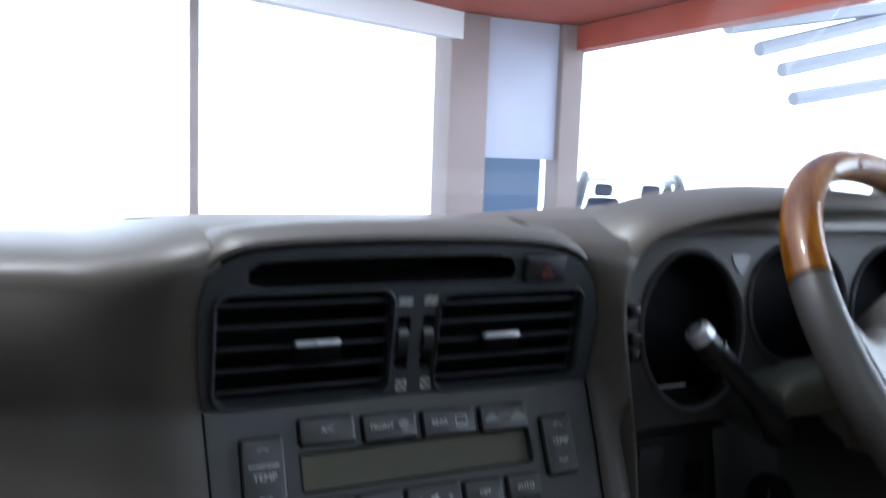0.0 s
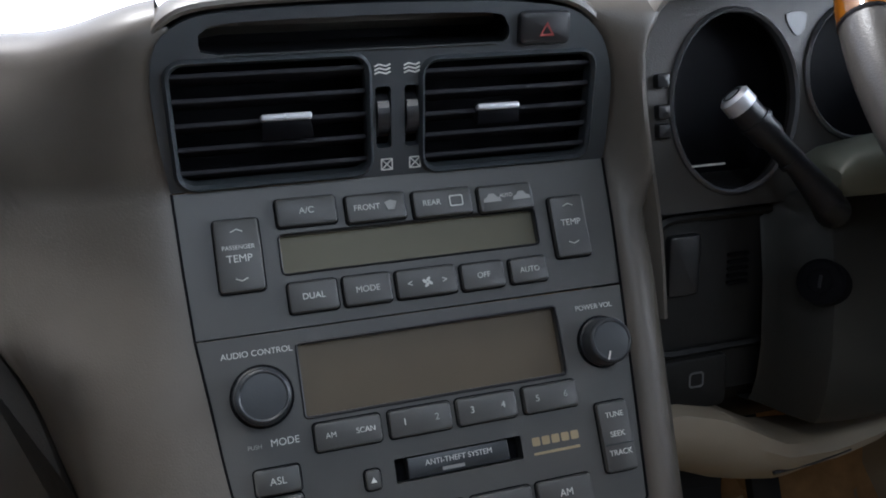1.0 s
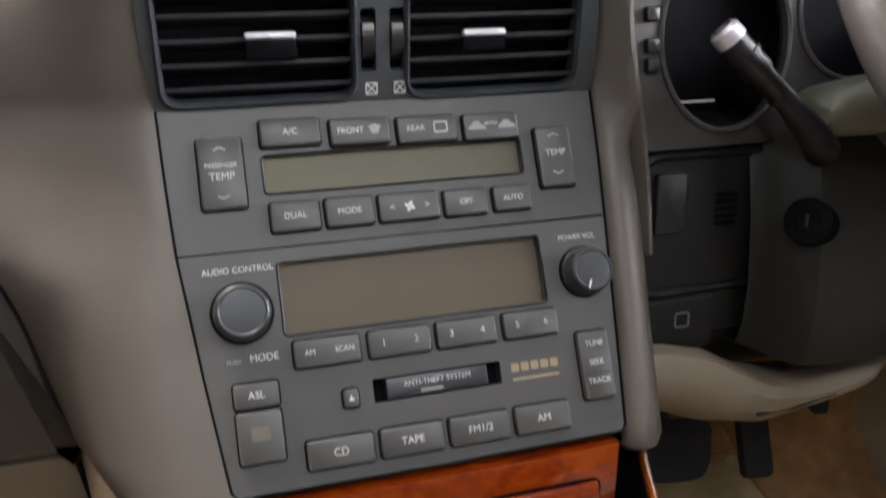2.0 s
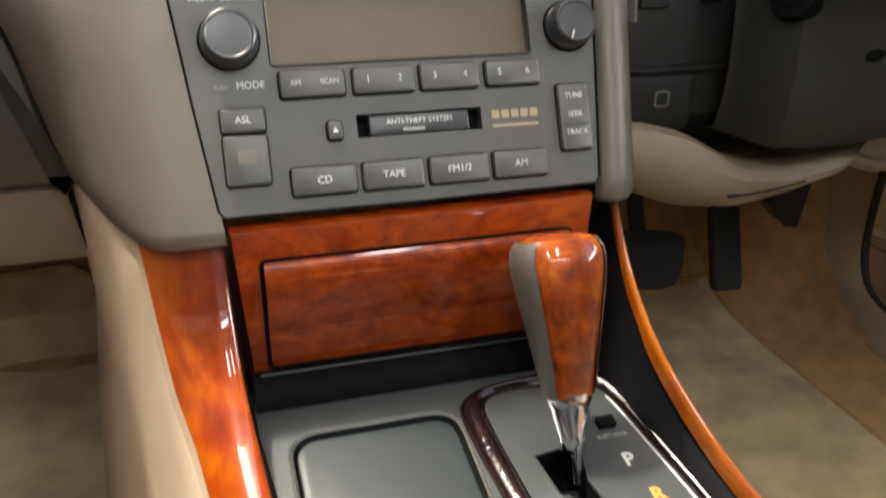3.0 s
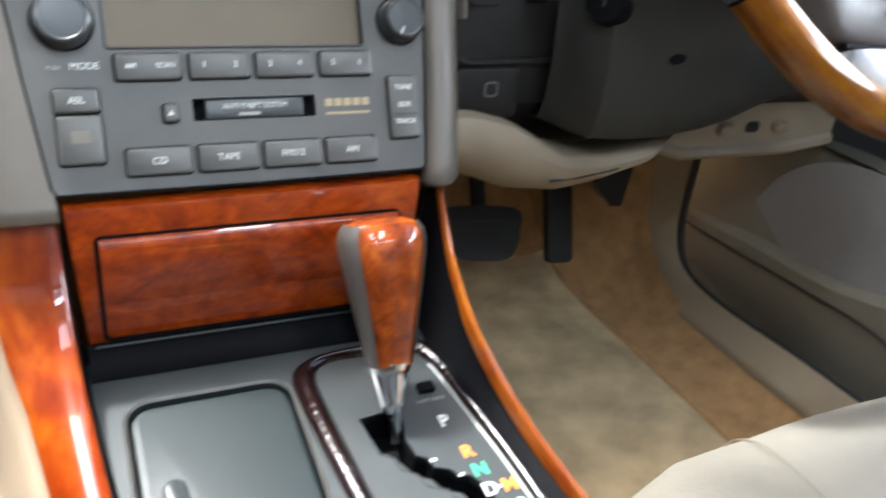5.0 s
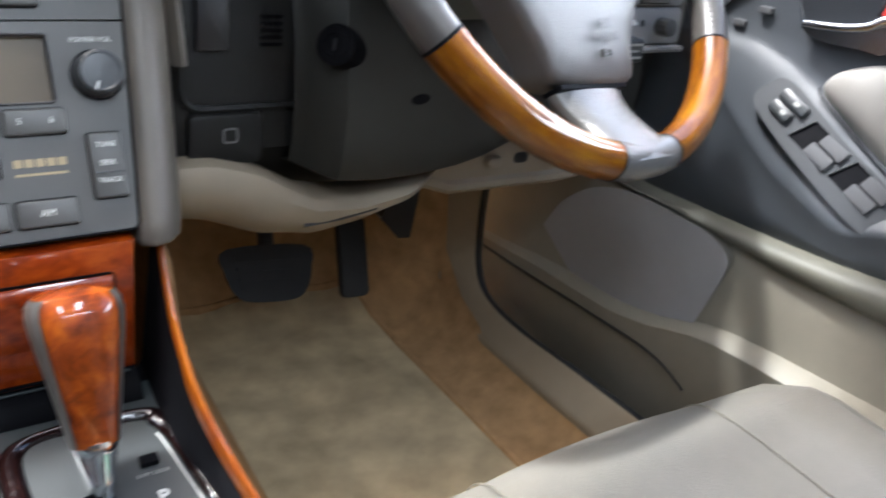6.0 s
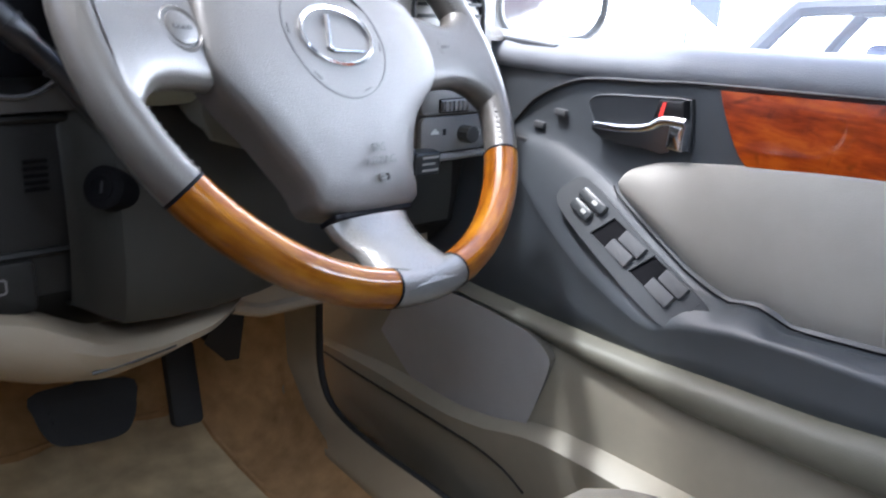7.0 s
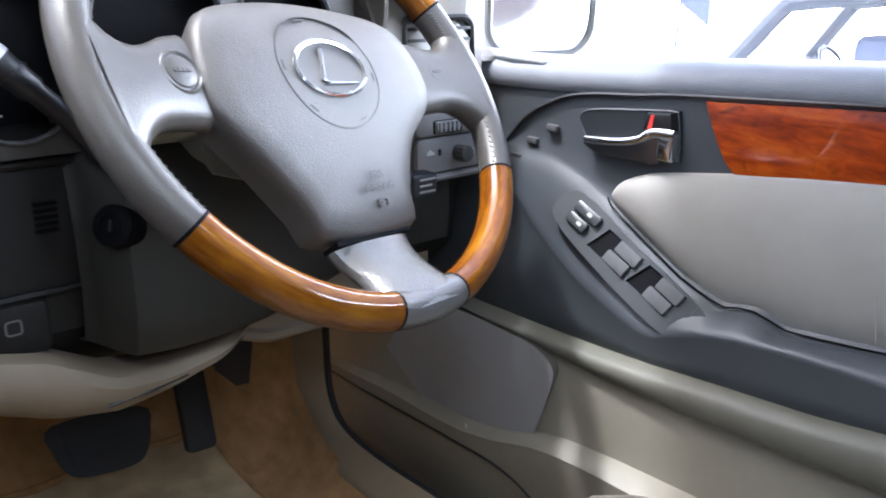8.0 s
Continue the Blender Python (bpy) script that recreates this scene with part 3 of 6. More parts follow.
for i in range(27):
    z = lerp(0.343, 0.672, i / 26)
    e = table(z, [(0.34, 0.1195), (0.351, 0.1208), (0.477, 0.1303), (0.556, 0.1345), (0.6, 0.1375), (0.63, 0.13), (0.65, 0.115), (0.672, 0.09)])
    f = table(z, [(0.34, 0.1595), (0.477, 0.1703), (0.5, 0.171), (0.545, 0.163), (0.585, 0.1565), (0.618, 0.153), (0.64, 0.157), (0.656, 0.17), (0.667, 0.19), (0.672, 0.21)])
    roll = 0.06 * (max(0, z - 0.65) / 0.022) ** 2
    y, yl, k = y_face(z) + roll, 0.0185 + roll, step(0.49, 0.545, z)
    plain = [(e, y + 0.006), (e + 0.002, y - 0.003), (e + 0.01, y - 0.007), (e + 0.02, y - 0.004), (f - 0.01, y + 0.008), (f - 0.003, y + 0.03), (f - 0.001, y + 0.06), (f, y + 0.13)]
    hooded = [(e, y + 0.006), (e + 0.002, y - 0.002), (lerp(e, f, 0.2), y - 0.005), (lerp(e, f, 0.45), lerp(y, yl, 0.4) - 0.004), (lerp(e, f, 0.7), lerp(y, yl, 0.75) - 0.002), (f - 0.004, yl), (f, yl + 0.0015), (f + 0.001, yl + 0.01)]
    rows.append([(lerp(a[0], b[0], k), lerp(a[1], b[1], k), z) for a, b in zip(plain, hooded)])
sheet(bm, [[(x, y + dy, z - dz) for x, y, z in rows[0]] for dy, dz in ((0.05, 0.004), (0.016, 0.007), (0.007, 0.006), (0.002, 0.003))] + rows)
part("right_pillar", bm, TAUPE, dash, sharp=70)
# top over the stack and hood over the instruments
bm = bmesh.new()
rows = []
for x in np.linspace(-0.15, 0.74, 40):
    hood = -0.006 * step(-0.105, -0.15, x) + 0.012 * step(0.15, 0.26, x) * step(0.62, 0.5, x) - 0.1 * step(0.55, 0.72, x)
    hood -= 0.007 * step(0.2, 0.09, x)
    yf = lerp(0.05, 0.045, step(0.1, 0.2, x)) - 0.03 * step(0.15, 0.3, x) * step(0.6, 0.45, x)
    rows.append([(x, yf + 0.02, 0.65 + hood), (x, yf - 0.002, 0.656 + hood), (x, yf - 0.001, 0.661 + hood), (x, yf + 0.008, 0.667 + hood), (x, yf + 0.03, 0.671 + hood), (x, yf + 0.08, 0.673 + hood), (x, yf + 0.2, 0.665 + hood * 0.5), (x, 0.64, 0.625 - 0.06 * step(0.5, 0.74, x))])
sheet(bm, rows)
part("top_pad", bm, TAUPE, dash)
# rolled edge of the pad over the vent panel
bm = bmesh.new()
rows = []
for u, v in [(p.x, p.y) for p in smooth_line([(0.1375, 0.05, 0), (0.136, 0.062, 0), (0.1225, 0.0835, 0), (0.09, 0.0985, 0), (0.0, 0.1025, 0), (-0.1, 0.1005, 0), (-0.1335, 0.0925, 0), (-0.1465, 0.0735, 0), (-0.148, 0.05, 0)], 5)]:
    o = Vector((u * 0.3, v - 0.03)).normalized()
    k = step(0.048, 0.08, v) if u > 0 else step(0.066, 0.1, v)
    rows.append([VENT @ Vector((u + o.x * g * k, v + o.y * g * k, d * k - 0.004 * (1 - k))) for g, d in ((0, -0.006), (0.0008, 0.001), (0.003, 0.003), (0.0055, 0.002), (0.0075, -0.002), (0.009, -0.009), (0.0095, -0.02))])
    rows[-1] += [rows[-1][-1] + Vector((0, dy, dz)) for dy, dz in ((0.06, -0.004), (0.2, -0.02))]
sheet(bm, rows)
part("pad_edge", bm, TAUPE, dash)
# hood round the instruments: a lip that rolls from the pad into the opening
bm = bmesh.new()
half = [(0.178, 0.44), (0.172, 0.50), (0.164, 0.545), (0.157, 0.585), (0.1535, 0.618), (0.158, 0.64), (0.171, 0.656), (0.195, 0.667), (0.241, 0.676), (0.3, 0.682), (0.36, 0.683)]
lip = smooth_line([(x, 0, z) for x, z in half] + [(0.72 - x, 0, z) for x, z in half[-2::-1]], 3)
rows = []
for i, p in enumerate(lip):
    a = (lip[min(i + 1, len(lip) - 1)] - lip[max(i - 1, 0)]).normalized()
    o = Vector((-a.z, 0, a.x))
    o = o if o.dot(p - Vector((0.36, 0, 0.58))) > 0 else -o
    rows.append([p + o * 0.022 + Vector((0, 0.09, -0.004)), p + o * 0.016 + Vector((0, 0.045, 0)), p + o * 0.009 + Vector((0, 0.026, 0)), p + o * 0.003 + Vector((0, 0.0195, 0)), p + Vector((0, 0.0205, 0)), p - o * 0.002 + Vector((0, 0.024, 0)), p - o * 0.003 + Vector((0, 0.07, 0))])
sheet(bm, rows)
part("instrument_hood", bm, TAUPE, dash)
# panel round the instruments
bm = bmesh.new()
BIN = basis((0, -0.021, 0), (1, 0, 0), (0, 0.12, 0.99))
gauges = [ellipse(0.244, 0.588, 0.054, 0.066, 32), rrect(0.361, 0.605, 0.116, 0.105, 0.05, 8), ellipse(0.478, 0.588, 0.054, 0.066, 32)]
frame_plate(bm, rrect(0.36, 0.589, 0.39, 0.152, 0.02), gauges, BIN, -0.012, 0.0)
part("instrument_panel", bm, GLOVE, dash)
for g in gauges:
    bm = bmesh.new()
    ring_plate(bm, g, inset(g, 0.0035), BIN, -0.004, 0.004, 0.002)
    part("gauge_rim", bm, DIM, dash, "thin silver gauge rim")
    bm = bmesh.new()
    prism(bm, inset(g, -0.004), BIN, -0.05, -0.03)
    bridge(bm, [[BIN @ Vector((x, y, d)) for x, y in inset(g, -0.001)] for d in (-0.04, -0.002)])
    part("gauge_face", bm, VOID, dash, "unlit black gauge face")
bm = bmesh.new()
box(bm, 0.205, 0.232, 0.04, 0.041, 0.5415, 0.5428)
part("gauge_line", bm, WHITE, dash)
for z in (0.606, 0.585, 0.572):
    bm = bmesh.new()
    prism(bm, rrect(0.184, z, 0.01, 0.010, 0.002), BIN, 0, 0.006, 0.002)
    part("trip_button", bm, BLACK, dash)
bm = bmesh.new()
prism(bm, smooth_outline([(0.287, 0.647), (0.304, 0.647), (0.301, 0.634), (0.294, 0.633)], 3), BIN, -0.004, 0.001)
part("triangle_recess", bm, BLACK, dash)

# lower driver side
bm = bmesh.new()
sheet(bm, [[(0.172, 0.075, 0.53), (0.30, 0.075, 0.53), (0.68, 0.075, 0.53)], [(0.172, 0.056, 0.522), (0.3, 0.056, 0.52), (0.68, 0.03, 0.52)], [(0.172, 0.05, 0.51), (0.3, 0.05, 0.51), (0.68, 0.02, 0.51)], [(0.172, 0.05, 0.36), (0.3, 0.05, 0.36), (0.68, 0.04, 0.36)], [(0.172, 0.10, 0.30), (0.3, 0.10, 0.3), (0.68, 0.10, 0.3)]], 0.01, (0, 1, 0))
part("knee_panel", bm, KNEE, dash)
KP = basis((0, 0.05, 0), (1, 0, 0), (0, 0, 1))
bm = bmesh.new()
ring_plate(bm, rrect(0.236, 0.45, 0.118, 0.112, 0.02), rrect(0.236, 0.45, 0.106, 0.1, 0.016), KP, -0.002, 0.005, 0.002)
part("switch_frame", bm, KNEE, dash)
bm = bmesh.new()
prism(bm, rrect(0.206, 0.4675, 0.026, 0.046, 0.003), KP, -0.001, 0.006, 0.002)
part("rocker_switch", bm, BLACK, dash)
for i in range(5):
    bm = bmesh.new()
    prism(bm, rrect(0.255, 0.448 + i * 0.0055, 0.018, 0.0028, 0.001), KP, 0, 0.002)
    part("grille_slat", bm, VOID, dash)
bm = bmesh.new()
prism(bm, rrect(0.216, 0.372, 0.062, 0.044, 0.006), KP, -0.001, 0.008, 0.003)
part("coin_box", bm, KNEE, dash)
bm = bmesh.new()
ring_plate(bm, rrect(0.219, 0.376, 0.013, 0.013, 0.003), rrect(0.219, 0.376, 0.01, 0.01, 0.002), KP, 0.008, 0.0085)
part("coin_mark", bm, DIM, dash)
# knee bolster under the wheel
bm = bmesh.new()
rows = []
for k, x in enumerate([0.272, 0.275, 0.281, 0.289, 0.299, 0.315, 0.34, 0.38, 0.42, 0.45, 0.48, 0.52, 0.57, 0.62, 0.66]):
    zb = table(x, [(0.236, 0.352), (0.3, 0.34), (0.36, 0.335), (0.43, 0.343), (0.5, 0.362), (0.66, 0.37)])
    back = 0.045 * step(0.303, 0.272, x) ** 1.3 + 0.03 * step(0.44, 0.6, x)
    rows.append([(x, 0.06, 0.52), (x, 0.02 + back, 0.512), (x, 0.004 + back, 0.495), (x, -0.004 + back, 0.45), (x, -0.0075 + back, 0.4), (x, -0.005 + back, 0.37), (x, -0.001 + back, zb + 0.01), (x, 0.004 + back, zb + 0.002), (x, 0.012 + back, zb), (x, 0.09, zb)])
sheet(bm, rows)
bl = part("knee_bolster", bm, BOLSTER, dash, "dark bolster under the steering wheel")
bm = bmesh.new()
prism(bm, ellipse(0.369, 0.376, 0.009, 0.0045, 16), basis((0, -0.0065, 0), (1, 0, 0.1), (0, 0, 1)), -0.004, 0.0012)
part("bolster_hole", bm, VOID, bl)
# boat-shaped beige cover under the column
bm = bmesh.new()
rows = []
for x in np.linspace(0.165, 0.436, 30):
    zt = table(x, [(0.165, 0.36), (0.2, 0.36), (0.235, 0.351), (0.285, 0.324), (0.33, 0.318), (0.436, 0.331)])
    zb = table(x, [(0.165, 0.303), (0.2, 0.298), (0.245, 0.281), (0.29, 0.277), (0.34, 0.286), (0.40, 0.305), (0.436, 0.326)])
    yf = 0.028 - 0.012 * step(0.165, 0.3, x) + 0.034 * step(0.37, 0.445, x)
    zm = (zt + zb) / 2
    rows.append([(x, yf + 0.05, zt - 0.004), (x, yf + 0.008, zt), (x, yf, zt - 0.003), (x, yf - 0.005, lerp(zt, zb, 0.25)), (x, yf - 0.003, zm), (x, yf + 0.012, lerp(zt, zb, 0.85)), (x, yf + 0.03, zb), (x, yf + 0.08, zb + 0.006)])
sheet(bm, rows)
part("knee_cover", bm, BEIGE, dash, "beige cover under the steering column")
bm = bmesh.new()
tube(bm, [(0.275, 0.0155, 0.2985), (0.31, 0.0135, 0.3015), (0.345, 0.013, 0.307)], 0.0016, 6)
part("cover_slot", bm, BLACK, dash)
bm = bmesh.new()
rows = []
for x in np.linspace(0.42, 0.66, 16):
    zt = table(x, [(0.42, 0.326), (0.45, 0.337), (0.49, 0.352), (0.66, 0.35)])
    zl = table(x, [(0.42, 0.312), (0.45, 0.301), (0.6, 0.298), (0.66, 0.305)])
    rows.append([(x, 0.13, zt + 0.004), (x, 0.064, zt), (x, 0.056, zt - 0.006), (x, 0.056, zl + 0.004), (x, 0.052, zl), (x, 0.051, zl - 0.006), (x, 0.056, zl - 0.011), (x, 0.15, zl - 0.011)])
sheet(bm, rows)
part("side_cover", bm, BEIGE, dash, "beige lower trim beside the column")
for x, m in ((0.502, BEIGE), (0.541, BLACK), (0.577, BEIGE)):
    bm = bmesh.new()
    prism(bm, rrect(x, 0.321, 0.019, 0.012, 0.0055), basis((0, 0.056, 0), (1, 0, 0), (0, 0, 1)), -0.002, 0.001 if m is BLACK else 0.009, 0.0005 if m is BLACK else 0.003)
    part("release_lever", bm, m, dash)
# right end: vent and mirror control
MK = basis((-0.01, -0.0346, -0.0602), (1, 0, 0), (0, 0.1, 0.99)) @ Matrix.Scale(1.095, 4)
bm = bmesh.new()
sheet(bm, [[(x, y, min(z, lerp(0.641, 0.548, step(0.6, 0.745, x)))) for x in (0.56, 0.603, 0.647, 0.669, 0.685, 0.696, 0.702)] for y, z in ((0.136, 0.641), (0.049, 0.63), (0.027, 0.597), (0.022, 0.52), (0.02, 0.447), (0.025, 0.438), (0.06, 0.435), (0.081, 0.422), (0.092, 0.334))], 0.01, (0, 1, 0))
part("right_end", bm, TAUPE, dash)
bm = bmesh.new()
ring_plate(bm, rrect(0.595, 0.585, 0.09, 0.055, 0.012), rrect(0.595, 0.585, 0.078, 0.044, 0.01), MK, -0.002, 0.006, 0.002)
part("vent_rim", bm, KNEE, dash)
bm = bmesh.new()
prism(bm, rrect(0.595, 0.585, 0.08, 0.046, 0.01), MK, -0.002, 0.001)
part("vent_opening", bm, VOID, dash)
for i in range(4):
    bm = bmesh.new()
    prism(bm, rrect(0.595, 0.57 + 0.01 * i, 0.076, 0.003, 0.001), MK, 0.001, 0.005)
    part("vent_slat", bm, KNEE, dash)
for z0, z1 in ((0.502, 0.53), (0.467, 0.5)):
    bm = bmesh.new()
    prism(bm, rrect(0.602, (z0 + z1) / 2, 0.08, z1 - z0, 0.006), MK, -0.002, 0.004, 0.002)
    part("mirror_control", bm, CONTROL, dash)
bm = bmesh.new()
prism(bm, rrect(0.603, 0.4625, 0.084, 0.006, 0.003), MK, -0.002, 0.01, 0.003)
part("control_ledge", bm, CONTROL, dash)
bm = bmesh.new()
prism(bm, rrect(0.602, 0.51, 0.038, 0.013, 0.002), MK, 0.003, 0.0045)
part("dimmer_well", bm, VOID, dash)
bm = bmesh.new()
tube(bm, [MK @ Vector((0.585, 0.51, 0.003)), MK @ Vector((0.619, 0.51, 0.003))], 0.0065, 16, up=(0, 0, 1))
part("dimmer_wheel", bm, CONTROL, dash)
for k in range(6):
    bm = bmesh.new()
    box(bm, 0.5865 + 0.0055 * k, 0.5895 + 0.0055 * k, 0.5055, 0.5145, 0.007, 0.0102, 0.0006, MK)
    part("dimmer_rib", bm, CONTROL, dash)
bm = bmesh.new()
prism(bm, ellipse(0.6145, 0.483, 0.0085, 0.0085, 20), MK, 0.003, 0.006)
prism(bm, [(0.6145 + (0.0078 + 0.0005 * (i % 2)) * math.cos(math.pi * i / 12), 0.483 + (0.0078 + 0.0005 * (i % 2)) * math.sin(math.pi * i / 12)) for i in range(24)], MK, 0.005, 0.018, 0.0015)
part("mirror_knob", bm, BUTTON, dash)
bm = bmesh.new()
ring_plate(bm, ellipse(0.632, 0.482, 0.0042, 0.0042, 20), ellipse(0.632, 0.482, 0.0034, 0.0034, 20), MK, 0.003, 0.0045)
part("knob_symbol", bm, WHITE, dash)
bm = bmesh.new()
prism(bm, [(0.5735, 0.4845), (0.5835, 0.4845), (0.583, 0.487), (0.5805, 0.4875), (0.5795, 0.4893), (0.577, 0.4893), (0.5755, 0.4875), (0.574, 0.487)], MK, 0.003, 0.0045)
part("car_symbol", bm, WHITE, dash)
bm = bmesh.new()
prism(bm, rrect(0.59, 0.486, 0.0035, 0.006, 0.001), MK, 0.003, 0.0046)
part("lever_mark", bm, BLACK, dash)
bm = bmesh.new()
prism(bm, rrect(0.594, 0.42, 0.036, 0.05, 0.008), basis((-0.01, 0.0311, -0.0602), (1, 0, 0), (0, 0.1, 0.99)) @ Matrix.Scale(1.095, 4), -0.03, 0.0, 0.004)
part("switch_plate", bm, KNEE, dash)
bm = bmesh.new()
prism(bm, rrect(0.594, 0.423, 0.014, 0.028, 0.003), basis((-0.01, 0.0311, -0.0602), (1, 0, 0), (0, 0.1, 0.99)) @ Matrix.Scale(1.095, 4), -0.002, 0.004, 0.002)
part("rocker_switch", bm, BLACK, dash)

# glove box and lower passenger panel
glove = thing("glove_box", "dark taupe glove box door with beige lower panel", "glove box")
bm = bmesh.new()
prism(bm, smooth_outline([(-0.70, 0.354), (-0.4, 0.354), (-0.224, 0.354), (-0.2175, 0.358), (-0.2275, 0.42), (-0.2355, 0.45), (-0.2465, 0.4755), (-0.262, 0.488), (-0.3, 0.494), (-0.4, 0.495), (-0.70, 0.495)], 3), basis((0, -0.016, 0), (1, 0, 0), (0, 0.12, 0.99)), -0.03, 0.0, 0.006)
part("door", bm, GLOVE, glove)
bm = bmesh.new()
sheet(bm, [[(x, y, z) for x in (-0.72, -0.4, -0.2 + 0.012 * (0.37 - z) / 0.07)] for y, z in ((0.2, 0.352), (0.04, 0.3505), (0.034, 0.345), (0.036, 0.303), (0.044, 0.292), (0.25, 0.289))])
part("lower_panel", bm, FOOTP, glove, "brown-beige lower panel")
bm = bmesh.new()
tube(bm, [(-0.2165, 0.031, 0.372), (-0.2148, 0.032, 0.352), (-0.211, 0.032, 0.325), (-0.2068, 0.034, 0.296), (-0.205, 0.045, 0.288)], 0.0022, 6)
part("panel_gap", bm, VOID, glove)

# ---- vent panel ----
vp = thing("vent_panel", "charcoal centre vent panel with two slatted air vents", "vent panel")
v1, v2 = rrect(-0.081, 0.036, 0.110, 0.069, 0.008), rrect(0.0655, 0.033, 0.11, 0.066, 0.008)
pocket = smooth_outline([(-0.118, 0.084), (-0.108, 0.0755), (-0.02, 0.0755), (0.05, 0.0755), (0.063, 0.078), (0.062, 0.088), (0.05, 0.0935), (-0.02, 0.0945), (-0.10, 0.093), (-0.115, 0.089)], 3)
wheels = [rrect(u, 0.034, 0.0095, 0.038, 0.002) for u in (-0.0155, 0.0025)]
outer = smooth_outline([(-0.1415, -0.0015), (-0.13, -0.002), (0, -0.003), (0.125, -0.005), (0.1335, -0.0045), (0.1355, 0.003), (0.1365, 0.02), (0.135, 0.055), (0.122, 0.082), (0.09, 0.097), (0.0, 0.101), (-0.1, 0.099), (-0.132, 0.091), (-0.1445, 0.073), (-0.1465, 0.04), (-0.1435, 0.006)], 4)
bm = bmesh.new()
frame_plate(bm, outer, [v1, v2, pocket] + wheels, VENT, -0.006, 0.003)
part("bezel", bm, VENTP, vp)
for o in (v1, v2):
    bm = bmesh.new()
    ring_plate(bm, inset(o, -0.004), o, VENT, 0.002, 0.006, 0.003)
    part("vent_rim", bm, VENTP, vp)
    us = [p[0] for p in o]
    vs = [p[1] for p in o]
    u0, u1, w0, w1 = min(us), max(us), min(vs), max(vs)
    bm = bmesh.new()
    prism(bm, inset(o, -0.002), VENT, -0.05, -0.03)
    bridge(bm, [[VENT @ Vector((x, y, d)) for x, y in inset(o, -0.0005)] for d in (-0.04, -0.003)])
    part("vent_duct", bm, VOID, vp)
    for i in range(5):
        w = lerp(w0 + 0.007, w1 - 0.006, i / 4)
        bm = bmesh.new()
        box(bm, u0 - 0.001, u1 + 0.001, -0.0014, 0.0014, -0.016, 0.001, 0.001, at(VENT, 0, w, 0) @ Matrix.Rotation(radians(-28), 4, "X"))
        part("vent_slat", bm, SLAT, vp)
    tab = bmesh.new()
    cu = -0.0738 if u0 < -0.05 else 0.0575
    hw = 0.0155 if u0 < -0.05 else 0.0145
    prism(tab, [(cu - hw + 0.001, 0.026), (cu + hw, 0.026), (cu + hw - 0.001, 0.036), (cu + hw - 0.003, 0.038), (cu - hw + 0.003, 0.038), (cu - hw + 0.001, 0.036)], VENT, -0.004, 0.006, 0.001)
    tb = part("vent_tab", tab, VOID, vp)
    bm = bmesh.new()
    prism(bm, rrect(cu, 0.0365, 2 * hw - 0.001, 0.0042, 0.0018, 3), at(VENT, 0, 0, 0) @ Matrix.Translation((0, 0.0395 if cu < 0 else 0.037, 0.0055)) @ Matrix.Rotation(radians(-28), 4, "X") @ Matrix.Translation((0, -0.0365, 0)), -0.003, 0.002, 0.0015)
    part("chrome_strip", bm, SILVER, tb, "silvery edge")
for o in (pocket,):
    bm = bmesh.new()
    prism(bm, inset(o, -0.002), VENT, -0.05, -0.035)
    bridge(bm, [[VENT @ Vector((x, y, d)) for x, y in o] for d in (-0.036, 0.0)])
    part("pocket", bm, VOID, vp, "dark slot-shaped display pocket")
    bm = bmesh.new()
    tube(bm, [VENT @ Vector((u, 0.0752, 0.003)) for u in np.linspace(-0.106, 0.055, 12)], 0.001, 6)
    part("pocket_lip", bm, SATIN, vp)
bm = bmesh.new()
prism(bm, rrect(0.086, 0.0835, 0.034, 0.020, 0.004), VENT, 0.0, 0.008, 0.003)
hz = part("hazard_button", bm, BLACK, vp)
bm = bmesh.new()
ring_plate(bm, [(0.0815, 0.079), (0.0915, 0.079), (0.0865, 0.0875)], [(0.0835, 0.0803), (0.0895, 0.0803), (0.0865, 0.0855)], VENT, 0.0078, 0.0084)
part("triangle", bm, mat("dull_red_print", (0.2, 0.025, 0.02), 0.5, vary=0.05), hz, "red warning triangle")
for o in wheels:
    c = sum(p[0] for p in o) / len(o)
    bm = bmesh.new()
    prism(bm, inset(o, -0.001), VENT, -0.03, -0.008)
    part("wheel_well", bm, VOID, vp)
    bm = bmesh.new()
    tube(bm, [at(VENT, c - 0.0038, 0.034, -0.009) @ Vector((0, 0, 0)), at(VENT, c + 0.0038, 0.034, -0.009) @ Vector((0, 0, 0))], 0.0145, 24)
    tw = part("thumbwheel", bm, BLACK, vp)
    bm = bmesh.new()
    box(bm, -0.0036, 0.0036, -0.003, 0.003, 0.001, 0.004, 0.001, at(VENT, c, 0.041, 0.0))
    part("wheel_grip", bm, CONTROL, tw)
    for k in range(3):
        bm = bmesh.new()
        tube(bm, [VENT @ Vector((c - 0.005 + 0.0035 * j - 0.0008 * (j % 2), 0.0612 + 0.0022 * k + 0.0012 * (j % 2) - 0.0006, 0.0032)) for j in range(4)], 0.0005, 5)
        part("air_mark", bm, WHITE, vp)
    bm = bmesh.new()
    q = rrect(c + 0.0015, 0.0045, 0.0075, 0.0075, 0.0004, 1)
    ring_plate(bm, q, inset(q, 0.0007), VENT, 0.003, 0.0034)
    for s in (-1, 1):
        tube(bm, [VENT @ Vector((c + 0.0015 - 0.003, 0.0045 - 0.003 * s, 0.0032)), VENT @ Vector((c + 0.0015 + 0.003, 0.0045 + 0.003 * s, 0.0032))], 0.0004, 4)
    part("shut_mark", bm, WHITE, vp)

